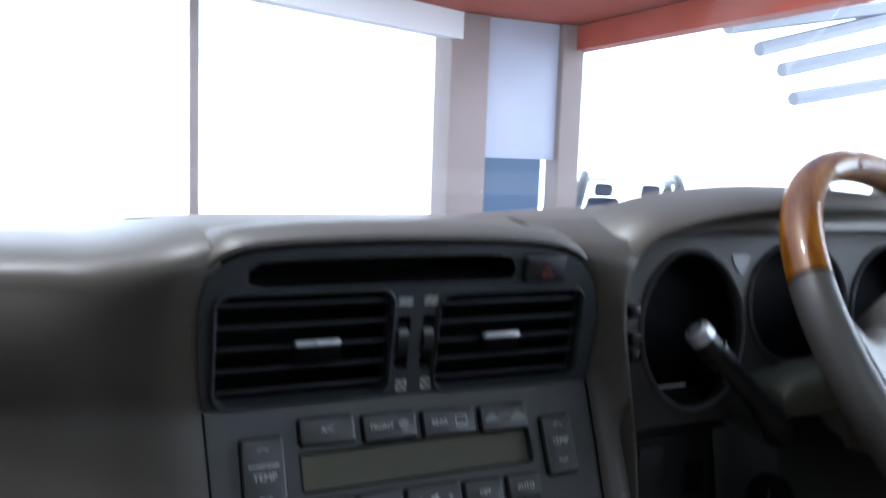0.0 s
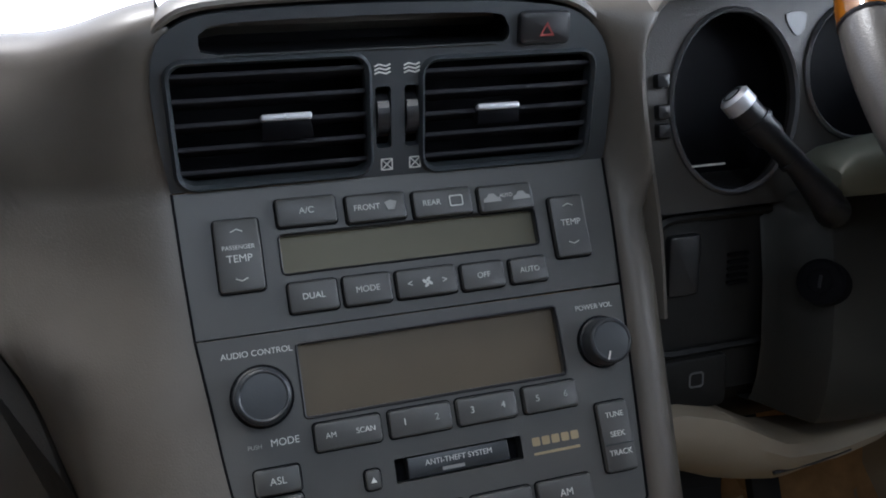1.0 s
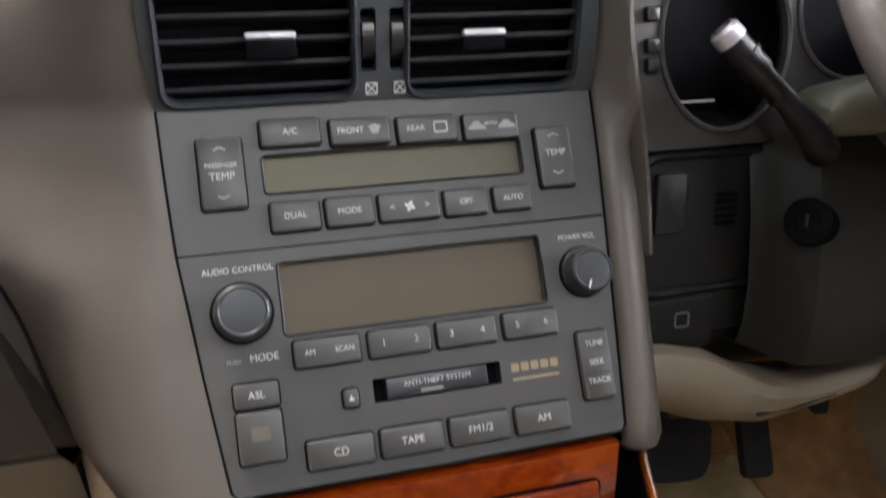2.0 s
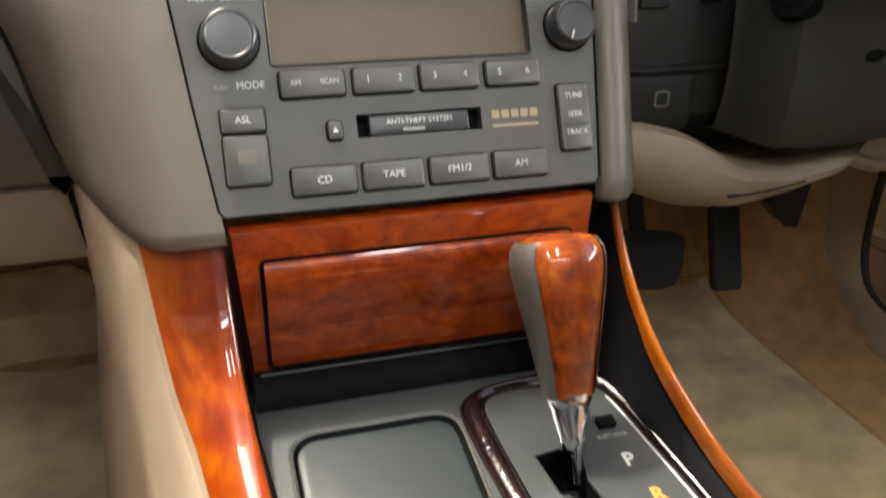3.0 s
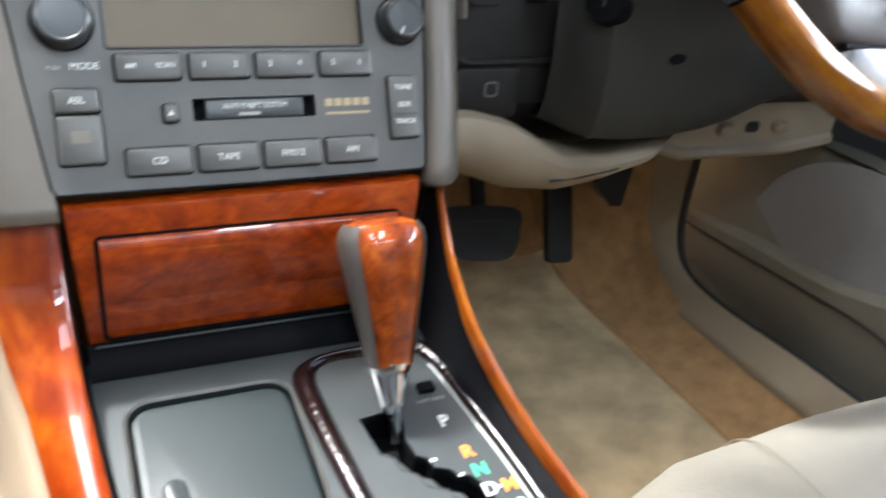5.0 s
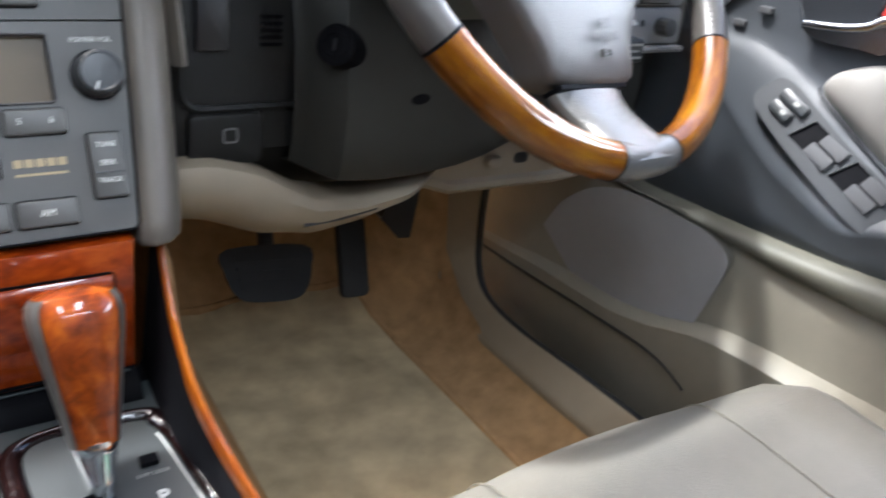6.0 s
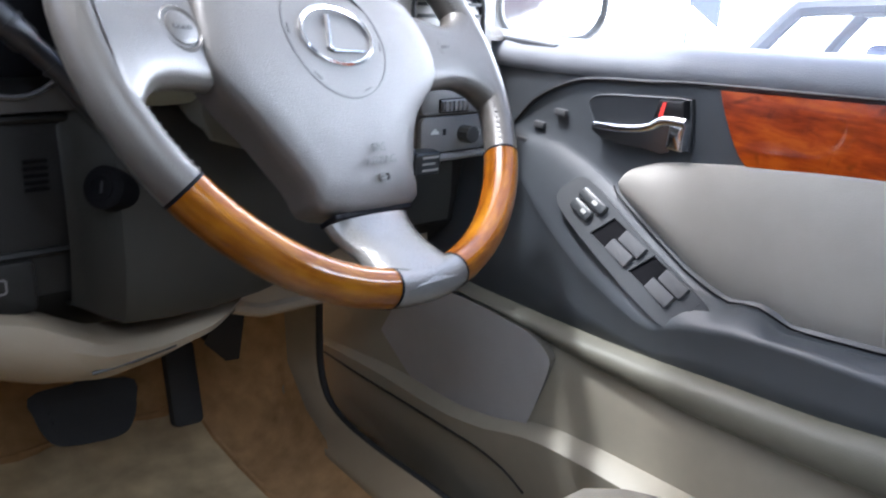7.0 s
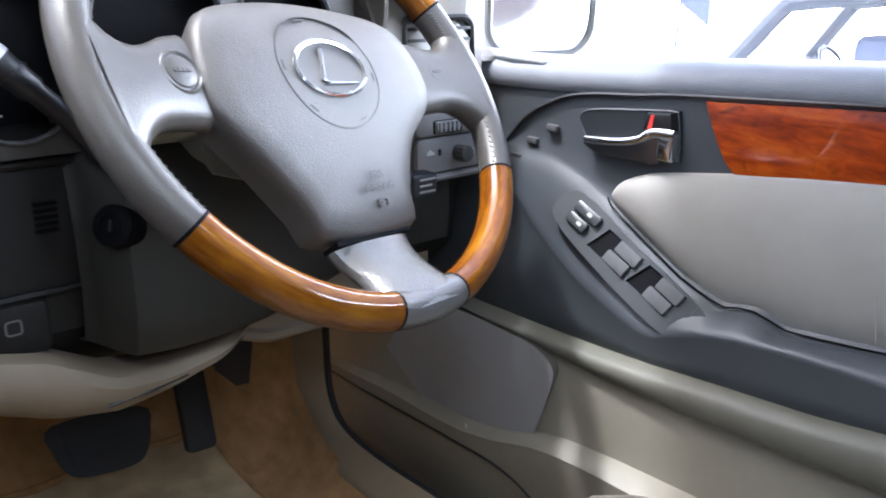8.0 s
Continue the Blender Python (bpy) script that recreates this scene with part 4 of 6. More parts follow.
# ---- climate and audio units ----


def button(owner, u0, v0, u1, v1_, text="", size=0.006, M=FACE, h=0.005, material=None, tname="lettering", tm=None):
    bm = bmesh.new()
    prism(bm, rrect((u0 + u1) / 2, (v0 + v1_) / 2, u1 - u0, v1_ - v0, 0.0022, 3), M, 0.0, h, 0.0015)
    b = part("button", bm, material or BUTTON, owner)
    bm = bmesh.new()
    prism(bm, rrect((u0 + u1) / 2, (v0 + v1_) / 2, u1 - u0 + 0.0018, v1_ - v0 + 0.0018, 0.0028, 3), M, 0.0002, 0.0009)
    part("button_gap", bm, VOID, b)
    if text:
        letters(tname, text, size, at(M, (u0 + u1) / 2, (v0 + v1_) / 2, h + 0.0002), tm or WHITE, b)
    return b


cl = thing("climate_control", "charcoal climate control unit with narrow display", "climate control")
bm = bmesh.new()
lcd1 = rrect(-0.003, 0.0545, 0.163, 0.0225, 0.002)
frame_plate(bm, smooth_outline([(-0.139, 0.0108), (0.0, 0.0108), (0.131, 0.0108), (0.133, 0.05), (0.1345, 0.095), (0, 0.097), (-0.1425, 0.097), (-0.141, 0.05)], 1), [lcd1], FACE, -0.012, 0.0)
part("fascia", bm, PANEL, cl)
bm = bmesh.new()
prism(bm, inset(lcd1, -0.001), FACE, -0.01, -0.004)
part("display", bm, LCD, cl, "blank olive display")
bm = bmesh.new()
ring_plate(bm, inset(lcd1, -0.0014), lcd1, FACE, 0, 0.001, 0.0005)
part("display_rim", bm, BLACK, cl)
b = button(cl, -0.122, 0.0353, -0.096, 0.0783)
letters("lettering", "TEMP", 0.0062, at(FACE, -0.109, 0.0545, 0.0053), WHITE, b)
letters("lettering", "PASSENGER", 0.0036, at(FACE, -0.109, 0.0612, 0.0053), WHITE, b)
for v, s in ((0.072, 1), (0.0415, -1)):
    bm = bmesh.new()
    tube(bm, [FACE @ Vector((-0.109 + d * 0.0035, v - s * abs(d) * 0.0015, 0.0053)) for d in (-1, 0, 1)], 0.0004, 5)
    part("arrow_mark", bm, WHITE, b)
b = button(cl, 0.089, 0.0312, 0.113, 0.0712)
letters("lettering", "TEMP", 0.0058, at(FACE, 0.101, 0.0535, 0.0053), WHITE, b)
for v, s in ((0.066, 1), (0.0395, -1)):
    bm = bmesh.new()
    tube(bm, [FACE @ Vector((0.101 + d * 0.0035, v - s * abs(d) * 0.0015, 0.0053)) for d in (-1, 0, 1)], 0.0004, 5)
    part("arrow_mark", bm, WHITE, b)
button(cl, -0.085, 0.0705, -0.049, 0.0875, "A/C", 0.0055)
b = button(cl, -0.043, 0.0685, -0.006, 0.0855)
letters("lettering", "FRONT", 0.005, at(FACE, -0.0305, 0.077, 0.0053), WHITE, b)
bm = bmesh.new()
prism(bm, [(-0.0195, 0.079), (-0.0175, 0.0742), (-0.0135, 0.0742), (-0.0115, 0.079), (-0.0155, 0.0804)], FACE, 0.005, 0.0054)
part("screen_mark", bm, GREY_PRINT, b)
b = button(cl, -0.001, 0.067, 0.037, 0.0842)
letters("lettering", "REAR", 0.005, at(FACE, 0.0105, 0.0757, 0.0053), WHITE, b)
bm = bmesh.new()
ring_plate(bm, rrect(0.0265, 0.0757, 0.009, 0.007, 0.001), rrect(0.0265, 0.0757, 0.0075, 0.0055, 0.0008), FACE, 0.005, 0.0054)
part("screen_mark", bm, WHITE, b)
b = button(cl, 0.042, 0.066, 0.0785, 0.083)
letters("lettering", "AUTO", 0.0032, at(FACE, 0.06, 0.0757, 0.0053), WHITE, b)
for u in (0.0505, 0.0705):
    bm = bmesh.new()
    prism(bm, [(u - 0.006, 0.0722), (u + 0.006, 0.0722), (u + 0.0055, 0.0745), (u + 0.003, 0.0755), (u + 0.0015, 0.0775), (u - 0.002, 0.0775), (u - 0.0035, 0.0755), (u - 0.0055, 0.0745)], FACE, 0.005, 0.0053)
    part("car_mark", bm, GREY_PRINT, b)
button(cl, -0.084, 0.0187, -0.055, 0.0368, "DUAL", 0.0052)
button(cl, -0.0515, 0.0187, -0.0225, 0.0366, "MODE", 0.0052)
b = button(cl, -0.019, 0.0187, 0.019, 0.036)
letters("lettering", "<", 0.006, at(FACE, -0.011, 0.027, 0.0053), WHITE, b)
letters("lettering", ">", 0.006, at(FACE, 0.011, 0.027, 0.0053), WHITE, b)
for a in range(4):
    bm = bmesh.new()
    prism(bm, ellipse(0.0017, 0.0008, 0.0017, 0.001, 8), at(FACE, 0, 0.027, 0.005) @ Matrix.Rotation(radians(45 + 90 * a), 4, "Z"), 0, 0.0004)
    part("fan_mark", bm, WHITE, b)
button(cl, 0.0225, 0.0184, 0.0505, 0.035, "OFF", 0.005)
button(cl, 0.055, 0.0187, 0.08, 0.0345, "AUTO", 0.0048)

au = thing("audio_unit", "grey car radio with cassette slot, display and two knobs", "car radio")
bm = bmesh.new()
disp, slot = rrect(-0.001, -0.0203, 0.163, 0.0415, 0.0015), rrect(0.004, -0.081, 0.08, 0.0142, 0.001)
frame_plate(bm, smooth_outline([(-0.1215, -0.129), (0.0, -0.1295), (0.1205, -0.1285), (0.125, -0.07), (0.1305, 0.0092), (0.0, 0.0098), (-0.139, 0.0098), (-0.131, -0.06)], 1), [disp, slot], FACE, -0.02, 0.0005)
part("fascia", bm, PANEL, au)
bm = bmesh.new()
prism(bm, inset(disp, -0.001), FACE, -0.01, -0.004)
part("display", bm, LCD_DARK, au, "blank brown display")
bm = bmesh.new()
ring_plate(bm, inset(disp, -0.0018), disp, FACE, 0, 0.0012, 0.0006)
part("display_rim", bm, BLACK, au)
bm = bmesh.new()
prism(bm, inset(slot, -0.001), FACE, -0.018, -0.010)
part("slot_back", bm, VOID, au)
bm = bmesh.new()
prism(bm, rrect(0.004, -0.081, 0.064, 0.0125, 0.001), FACE, -0.012, -0.0015, 0.001)
fl = part("cassette_flap", bm, SATIN, au)
letters("lettering", "ANTI-THEFT SYSTEM", 0.0046, at(FACE, 0.004, -0.0795, -0.0012), WHITE, fl)
bm = bmesh.new()
prism(bm, rrect(0.0, -0.0845, 0.014, 0.002, 0.0003), FACE, -0.0015, -0.0012)
part("print_bar", bm, GREY_PRINT, fl)
for u, text, v in ((-0.106, "AUDIO CONTROL", -0.0005), (0.108, "POWER·VOL", -0.0025)):
    letters("lettering", text, 0.0049 if u < 0 else 0.0046, at(FACE, u, v, 0.0008), WHITE, au)
letters("lettering", "MODE", 0.0058, at(FACE, -0.0965, -0.0525, 0.0008), WHITE, au)
letters("lettering", "PUSH", 0.0034, at(FACE, -0.1135, -0.0532, 0.0008), GREY_PRINT, au)
for u, rr, mark in ((-0.106, 0.0168, False), (0.109, 0.0155, True)):
    bm = bmesh.new()
    K = at(FACE, u, -0.0255, 0)
    made = bridge(bm, [[K @ Vector((r * math.cos(a), r * math.sin(a), d)) for a in (2 * math.pi * j / 48 for j in range(48))] for r, d in ((rr, 0.0), (rr, 0.0035), (rr - 0.0006, 0.004), (rr - 0.0011, 0.0143), (rr - 0.0018, 0.0157), (rr - 0.003, 0.0164), (rr - 0.0034, 0.0164), (rr - 0.0042, 0.0159), (rr * 0.4, 0.0163))])
    bm.faces.new(made[-1])
    kn = part("knob", bm, SATIN, au, "round black knob", 22)
    bm = bmesh.new()
    ring_plate(bm, ellipse(0, 0, rr + 0.0014, rr + 0.0014, 40), ellipse(0, 0, rr - 0.001, rr - 0.001, 40), K, 0.0002, 0.0009)
    part("knob_gap", bm, VOID, kn)
    if mark:
        bm = bmesh.new()
        box(bm, -0.0005, 0.0005, -0.0125, -0.007, 0.0164, 0.017, 0, K @ Matrix.Rotation(radians(-22), 4, "Z"))
        part("knob_mark", bm, WHITE, kn)
for u0, u1, texts in ((-0.08, -0.041, ("AM", "SCAN")), (-0.036, 0.002, ("1", "2")), (0.006, 0.044, ("3", "4")), (0.049, 0.085, ("5", "6"))):
    b = button(au, u0, -0.062, u1, -0.0458)
    for k, tx in enumerate(texts):
        letters("lettering", tx, 0.0056 if len(tx) == 1 else 0.0044, at(FACE, lerp(u0, u1, (0.24, 0.76)[k]), -0.0535, 0.0053), WHITE, b)
for u0, u1, tx in ((-0.079, -0.04, "CD"), (-0.036, 0.002, "TAPE"), (0.006, 0.044, "FM1/2"), (0.048, 0.084, "AM")):
    button(au, u0, -0.1205, u1, -0.1035, tx, 0.0062)
button(au, -0.116, -0.0805, -0.0905, -0.066, "ASL", 0.0058)
b = button(au, -0.116, -0.1115, -0.0905, -0.082)
bm = bmesh.new()
prism(bm, rrect(-0.103, -0.095, 0.0105, 0.0075, 0.0005), FACE, 0.005, 0.0053)
part("disc_mark", bm, DISCM, b)
b = button(au, -0.0545, -0.0885, -0.0455, -0.0772)
letters("lettering", "▲", 0.004, at(FACE, -0.05, -0.083, 0.0053), WHITE, b)
b = button(au, 0.096, -0.1065, 0.117, -0.0635)
for tx, v in (("TUNE", -0.0715), ("SEEK", -0.0835), ("TRACK", -0.095)):
    letters("lettering", tx, 0.0048, at(FACE, 0.1065, v, 0.0053), WHITE, b)
for v in (-0.0795,):
    bm = bmesh.new()
    box(bm, 0.0965, 0.1165, -0.0106, -0.0096, 0.005, 0.0056, 0.0003, at(FACE, 0, v, 0))
    part("rocker_ridge", bm, SATIN, b)
bm = bmesh.new()
for k in range(5):
    prism(bm, rrect(0.0535 + 0.0065 * k, -0.0795, 0.0052, 0.0052, 0.0008, 2), FACE, 0.0005, 0.0008)
prism(bm, rrect(0.0665, -0.0868, 0.031, 0.0016, 0.0003), FACE, 0.0005, 0.0008)
part("gold_badge", bm, GOLD, au, "gold printed badge")

# dark joint between the two units and the pads beside them
bm = bmesh.new()
tube(bm, [FACE @ Vector((u, v, 0.0008)) for u, v in ((-0.1425, 0.097), (-0.141, 0.05), (-0.139, 0.0103), (-0.131, -0.06), (-0.1225, -0.125), (-0.119, -0.1293), (0.0, -0.13), (0.118, -0.1289), (0.121, -0.125), (0.125, -0.07), (0.1305, 0.0103), (0.133, 0.05), (0.1345, 0.095))], 0.0008, 6)
part("panel_gap", bm, VOID, dash)

# ---- wooden ashtray panel ----
ash = thing("ashtray", "closed ashtray with glossy red burl wood front", "ashtray")
WP = basis((0, -0.057, 0), (1, 0, 0), (0, 0, 1))
bm = bmesh.new()
prism(bm, [(-0.118, 0.342), (-0.112, 0.243), (0.112, 0.243), (0.116, 0.344)], WP, -0.012, 0.0, 0.002)
part("front_frame", bm, WOOD_RED, ash)
bm = bmesh.new()
rows = []
for i in range(12):
    s = i / 11
    z = lerp(0.319, 0.248, s)
    y = -0.0615 - 0.0025 * math.sin(math.pi * min(s * 4, 1) / 2) + 0.016 * s * s
    rows.append([(lerp(-0.1, 0.1, k / 10), y, z) for k in range(11)])
rows.insert(0, [(x, -0.05, 0.3215) for x, y, z in rows[0]])
rows.insert(1, [(x, -0.0595, 0.3212) for x, y, z in rows[1]])
rows.append([(x, -0.04, 0.247) for x, y, z in rows[-1]])
sheet(bm, rows)
part("lid", bm, WOOD_RED, ash)
bm = bmesh.new()
ring_plate(bm, rrect(0.0, 0.284, 0.2055, 0.078, 0.005), rrect(0.0, 0.284, 0.2, 0.0735, 0.004), WP, 0.0, 0.0012)
part("gap", bm, VOID, ash)

# ---- centre console ----
con = thing("centre_console", "black console deck with wood side trims and beige sides", "console")
bm = bmesh.new()
lid_o = rrect(-0.0435, -0.07, 0.105, 0.262, 0.016)
gate_o = smooth_outline([(0.1212, 0.0711), (0.1109, 0.0782), (0.0688, 0.0815), (0.0384, 0.0785), (0.0215, 0.073), (0.0122, 0.061), (0.0125, 0.03), (0.0148, 0.0013), (0.0198, -0.0458), (0.0245, -0.0871), (0.0285, -0.118), (0.036, -0.132), (0.08, -0.1375), (0.122, -0.1355), (0.1365, -0.1255), (0.1398, -0.1045), (0.139, -0.0791), (0.137, -0.0398), (0.1315, 0.0077), (0.1265, 0.05)], 4)
gate_i = smooth_outline([(0.1085, 0.0595), (0.104, 0.0655), (0.0688, 0.068), (0.0476, 0.0688), (0.0345, 0.065), (0.029, 0.055), (0.0295, 0.03), (0.0315, 0.0013), (0.0354, -0.0458), (0.0389, -0.0871), (0.0425, -0.112), (0.05, -0.12), (0.08, -0.1215), (0.1218, -0.1204), (0.1311, -0.1165), (0.135, -0.1045), (0.1325, -0.0791), (0.1282, -0.0398), (0.1208, 0.0077), (0.1145, 0.046)], 4)
deck_o = [(-0.121, 0.105), (0.121, 0.105), (0.134, 0.07), (0.152, -0.03), (0.162, -0.14), (0.165, -0.45), (-0.12, -0.45), (-0.105, -0.14), (-0.105, -0.03), (-0.114, 0.07)]
frame_plate(bm, deck_o, [lid_o, inset(gate_o, 0.003)], DECK, -0.02, 0.0)
part("deck", bm, CONSOLE, con)
bm = bmesh.new()
ring_plate(bm, inset(lid_o, -0.003), lid_o, DECK, -0.002, 0.0025, 0.0015)
part("lid_rim", bm, PANEL, con)
bm = bmesh.new()
prism(bm, inset(lid_o, 0.002), DECK, -0.012, -0.001, 0.003)
ld = part("cup_lid", bm, CONSOLE, con, "satin grey sliding lid")
bm = bmesh.new()
prism(bm, rrect(0, 0, 0.014, 0.064, 0.0068, 8), at(DECK, -0.0745, -0.037, -0.001) @ Matrix.Rotation(radians(2), 4, "Z"), 0, 0.006, 0.003)
part("lid_grip", bm, mat("grey_grip_plastic", (0.03, 0.036, 0.037), 0.4, vary=0.05), ld)
bm = bmesh.new()
sheet(bm, [[(-0.113, -0.03, 0.255), (0.113, -0.03, 0.255)], [(-0.113, -0.05, 0.243), (0.113, -0.05, 0.243)], [(-0.113, -0.06, 0.2405), (0.113, -0.06, 0.2405)], [(-0.113, -0.068, 0.236), (0.113, -0.068, 0.236)], [(-0.113, -0.074, 0.2255), (0.113, -0.074, 0.2255)]], 0.01, (0, 0, -1))
part("front_ledge", bm, VOID, con)
bm = bmesh.new()
tube(bm, [(-0.108, -0.0595, 0.2425), (0.108, -0.0595, 0.2425)], 0.0011, 6)
part("ledge_strip", bm, CONSOLE, con)


def trim_line(side):
    a = [(0.129, -0.047, 0.342), (0.1265, -0.07, 0.318), (0.1255, -0.1, 0.289), (0.127, -0.14, 0.262), (0.1385, -0.19, 0.231), (0.1485, -0.24, 0.2145), (0.1555, -0.3, 0.206), (0.161, -0.4, 0.199), (0.16, -0.55, 0.19)]
    if side < 0:
        a = [(-0.124, -0.047, 0.338), (-0.123, -0.064, 0.300), (-0.121, -0.087, 0.268), (-0.118, -0.117, 0.248), (-0.114, -0.155, 0.234), (-0.109, -0.21, 0.222), (-0.106, -0.28, 0.211), (-0.106, -0.4, 0.2), (-0.106, -0.55, 0.19)]
    return smooth_line(a, 5)


for side in (1, -1):
    line = trim_line(side)
    rows, inner_rows = [], []
    for i, p in enumerate(line):
        s = i / (len(line) - 1)
        w = table(s, [(0, 0.046), (0.25, 0.038), (0.375, 0.032), (0.6, 0.027), (1, 0.022)]) if side < 0 else 0.0095
        e0, e1, e2 = (0.0, 0.009, 0.0145) if side < 0 else (0.0058, 0.0082, 0.0089)
        drop = table(s, [(0, 0.004), (0.3, 0.016), (0.6, 0.018), (1, 0.018)])
        back = table(s, [(0, 0.004), (0.3, 0.008), (0.6, 0.004), (1, 0.0)])
        o = Vector((side, 0, 0))
        rows.append([p + o * (e0 - 0.002) + Vector((0, 0.0, -0.012)), p + o * (e0 - 0.0015) + Vector((0, 0, -0.003)), p + o * lerp(e0, e1, 0.33), p + o * e1 + Vector((0, 0.0005, 0.0002)), p + o * e2 + Vector((0, 0.001, -drop * 0.14)), p + o * lerp(e2, w, 0.5) + Vector((0, back * 0.5, -drop * 0.5)), p + o * w + Vector((0, back, -drop)), p + o * (w - 0.004) + Vector((0, back + 0.006, -drop - 0.008))])
        zd = 0.211 + 0.157 * (p.y + 0.16)
        inner_rows.append([p + o * (e0 - 0.001) + Vector((0, 0.001, -0.002)), p + o * (e0 - 0.003) + Vector((0, 0.012, -0.01)), Vector((p.x - side * 0.006, max(p.y + 0.016, -0.06) if p.y > -0.1 else p.y, zd + 0.001)), Vector((p.x - side * 0.012, p.y + 0.01, zd - 0.004))])
    bm = bmesh.new()
    sheet(bm, [smooth_line(r, 3) for r in rows])
    part("wood_trim", bm, WOOD_TRIM if side < 0 else WOOD_TRIM_LIT, con, "glossy orange wood trim")
    bm = bmesh.new()
    sheet(bm, inner_rows)
    part("inner_wall", bm, VOID, con)
    bm = bmesh.new()
    rows, foot = [], 0.218 if side < 0 else 0.232
    for i, p in enumerate(line):
        s = i / (len(line) - 1)
        w = (table(s, [(0, 0.046), (0.25, 0.038), (0.375, 0.032), (0.6, 0.027), (1, 0.022)]) if side < 0 else 0.0095) - 0.001
        drop = table(s, [(0, 0.004), (0.3, 0.016), (0.6, 0.018), (1, 0.018)]) + 0.001
        back = table(s, [(0, 0.004), (0.3, 0.008), (0.6, 0.004), (1, 0.0)])
        x = p.x + side * w
        z = p.z - drop
        rows.append([(x, p.y + back, z), (x + side * 0.005, p.y + back + 0.003, z - 0.012), (x + side * 0.009, p.y + back + 0.007, z - 0.026), (x + side * 0.022, p.y + back + 0.018, z * 0.6), (side * foot, p.y + back + 0.036, 0.04), (side * (foot + 0.012), p.y + back + 0.044, 0.0)])
    for y in (0.04, 0.4):
        w, top = (0.0, 0.37) if side < 0 else (0.055, 0.33)
        x0, x1, x2, x3 = (0.213, 0.2125, 0.2115, 0.207) if side < 0 else (0.202, 0.206, 0.209, 0.224)
        rows.insert(0, [(side * (x0 - w), y, top), (side * (x1 - w), y, top - 0.012), (side * (x2 - w), y, top - 0.026), (side * (x3 - w), y + 0.01, 0.2 if side > 0 else 0.27), (side * (foot + 0.014 - w), y + 0.02, 0.04), (side * (foot + 0.026 - w), y + 0.03, 0.0)])
    sheet(bm, rows)
    part("console_side", bm, SIDECARPET if side < 0 else CARPET, con, "beige side of the console")
    if side < 0:
        bm = bmesh.new()
        sheet(bm, [[Vector(r[0]) + Vector((0.006, 0, -0.003)), Vector(r[0]).lerp(Vector(r[1]), 0.4) + Vector((0.0015, 0, 0)), Vector(r[1]) + Vector((-0.001, 0, 0)), Vector(r[2]) + Vector((-0.002, 0, 0)), Vector(r[2]).lerp(Vector(r[3]), 0.5) + Vector((-0.004, 0, 0)), Vector(r[3]) + Vector((-0.004, 0, 0)), Vector(r[3]).lerp(Vector(r[4]), 0.5) + Vector((-0.006, 0, 0)), Vector(r[4]) + Vector((-0.004, 0, 0)), Vector(r[5]) + Vector((-0.004, 0, 0.003))] for r in rows])
        part("carpet_panel", bm, SIDECARPET, con, "pale beige carpet panel on the console side")

# gear selector
gear = thing("gear_selector", "automatic gear selector with zigzag gate and lettered plate", "gear selector")
bm = bmesh.new()
bridge(bm, [[DECK @ Vector((lerp(a[0], c[0], q), lerp(a[1], c[1], q), -0.002 + 0.0078 * max(math.sin(math.pi * q), 0.0) ** 0.55)) for a, c in zip(gate_o, gate_i)] for q in (0, 0.03, 0.1, 0.2, 0.32, 0.44, 0.56, 0.68, 0.8, 0.9, 0.97, 1)])
part("gate_rim", bm, mat("dark_lacquered_rim", (0.008, 0.0035, 0.0035), 0.12, vary=0.8, scale=90, bump=0.5, bump_scale=220, coat=0.6, spec=0.4), gear, "glossy dark wood rim", 70)
slot_o = [(0.046, 0.012), (0.05, -0.018), (0.058, -0.024), (0.06, -0.034), (0.068, -0.04), (0.071, -0.05), (0.082, -0.056), (0.087, -0.067), (0.088, -0.075), (0.08, -0.078), (0.068, -0.084), (0.066, -0.092), (0.073, -0.098), (0.077, -0.103), (0.094, -0.104), (0.102, -0.098), (0.1, -0.084), (0.108, -0.078), (0.108, -0.062), (0.1, -0.05), (0.092, -0.047), (0.089, -0.042), (0.08, -0.038), (0.078, -0.03), (0.072, -0.026), (0.07, -0.012), (0.074, 0.008), (0.062, 0.014)]
bm = bmesh.new()
frame_plate(bm, inset(gate_i, -0.0005), [slot_o], DECK, -0.004, 0.0018)
part("gate_plate", bm, PLATE, gear)
bm = bmesh.new()
prism(bm, inset(slot_o, -0.003), DECK, -0.03, -0.024)
bridge(bm, [[DECK @ Vector((x, y, d)) for x, y in slot_o] for d in (-0.026, 0.0)])
part("gate_slot", bm, VOID, gear, "black zigzag slot")
bm = bmesh.new()
ring_plate(bm, inset(slot_o, -0.0011), slot_o, DECK, 0.0, 0.0026, 0.0005)
part("slot_lip", bm, SATIN, gear)
bm = bmesh.new()
prism(bm, [(0.044, -0.014), (0.057, -0.016), (0.0635, -0.027), (0.068, -0.0365), (0.077, -0.043), (0.081, -0.0515), (0.0915, -0.0575), (0.0965, -0.069), (0.0965, -0.078), (0.09, -0.084), (0.092, -0.105), (0.06, -0.105), (0.05, -0.06)], DECK, -0.008, -0.0035)
part("slot_cover", bm, PLATE, gear, "sliding cover inside the slot")
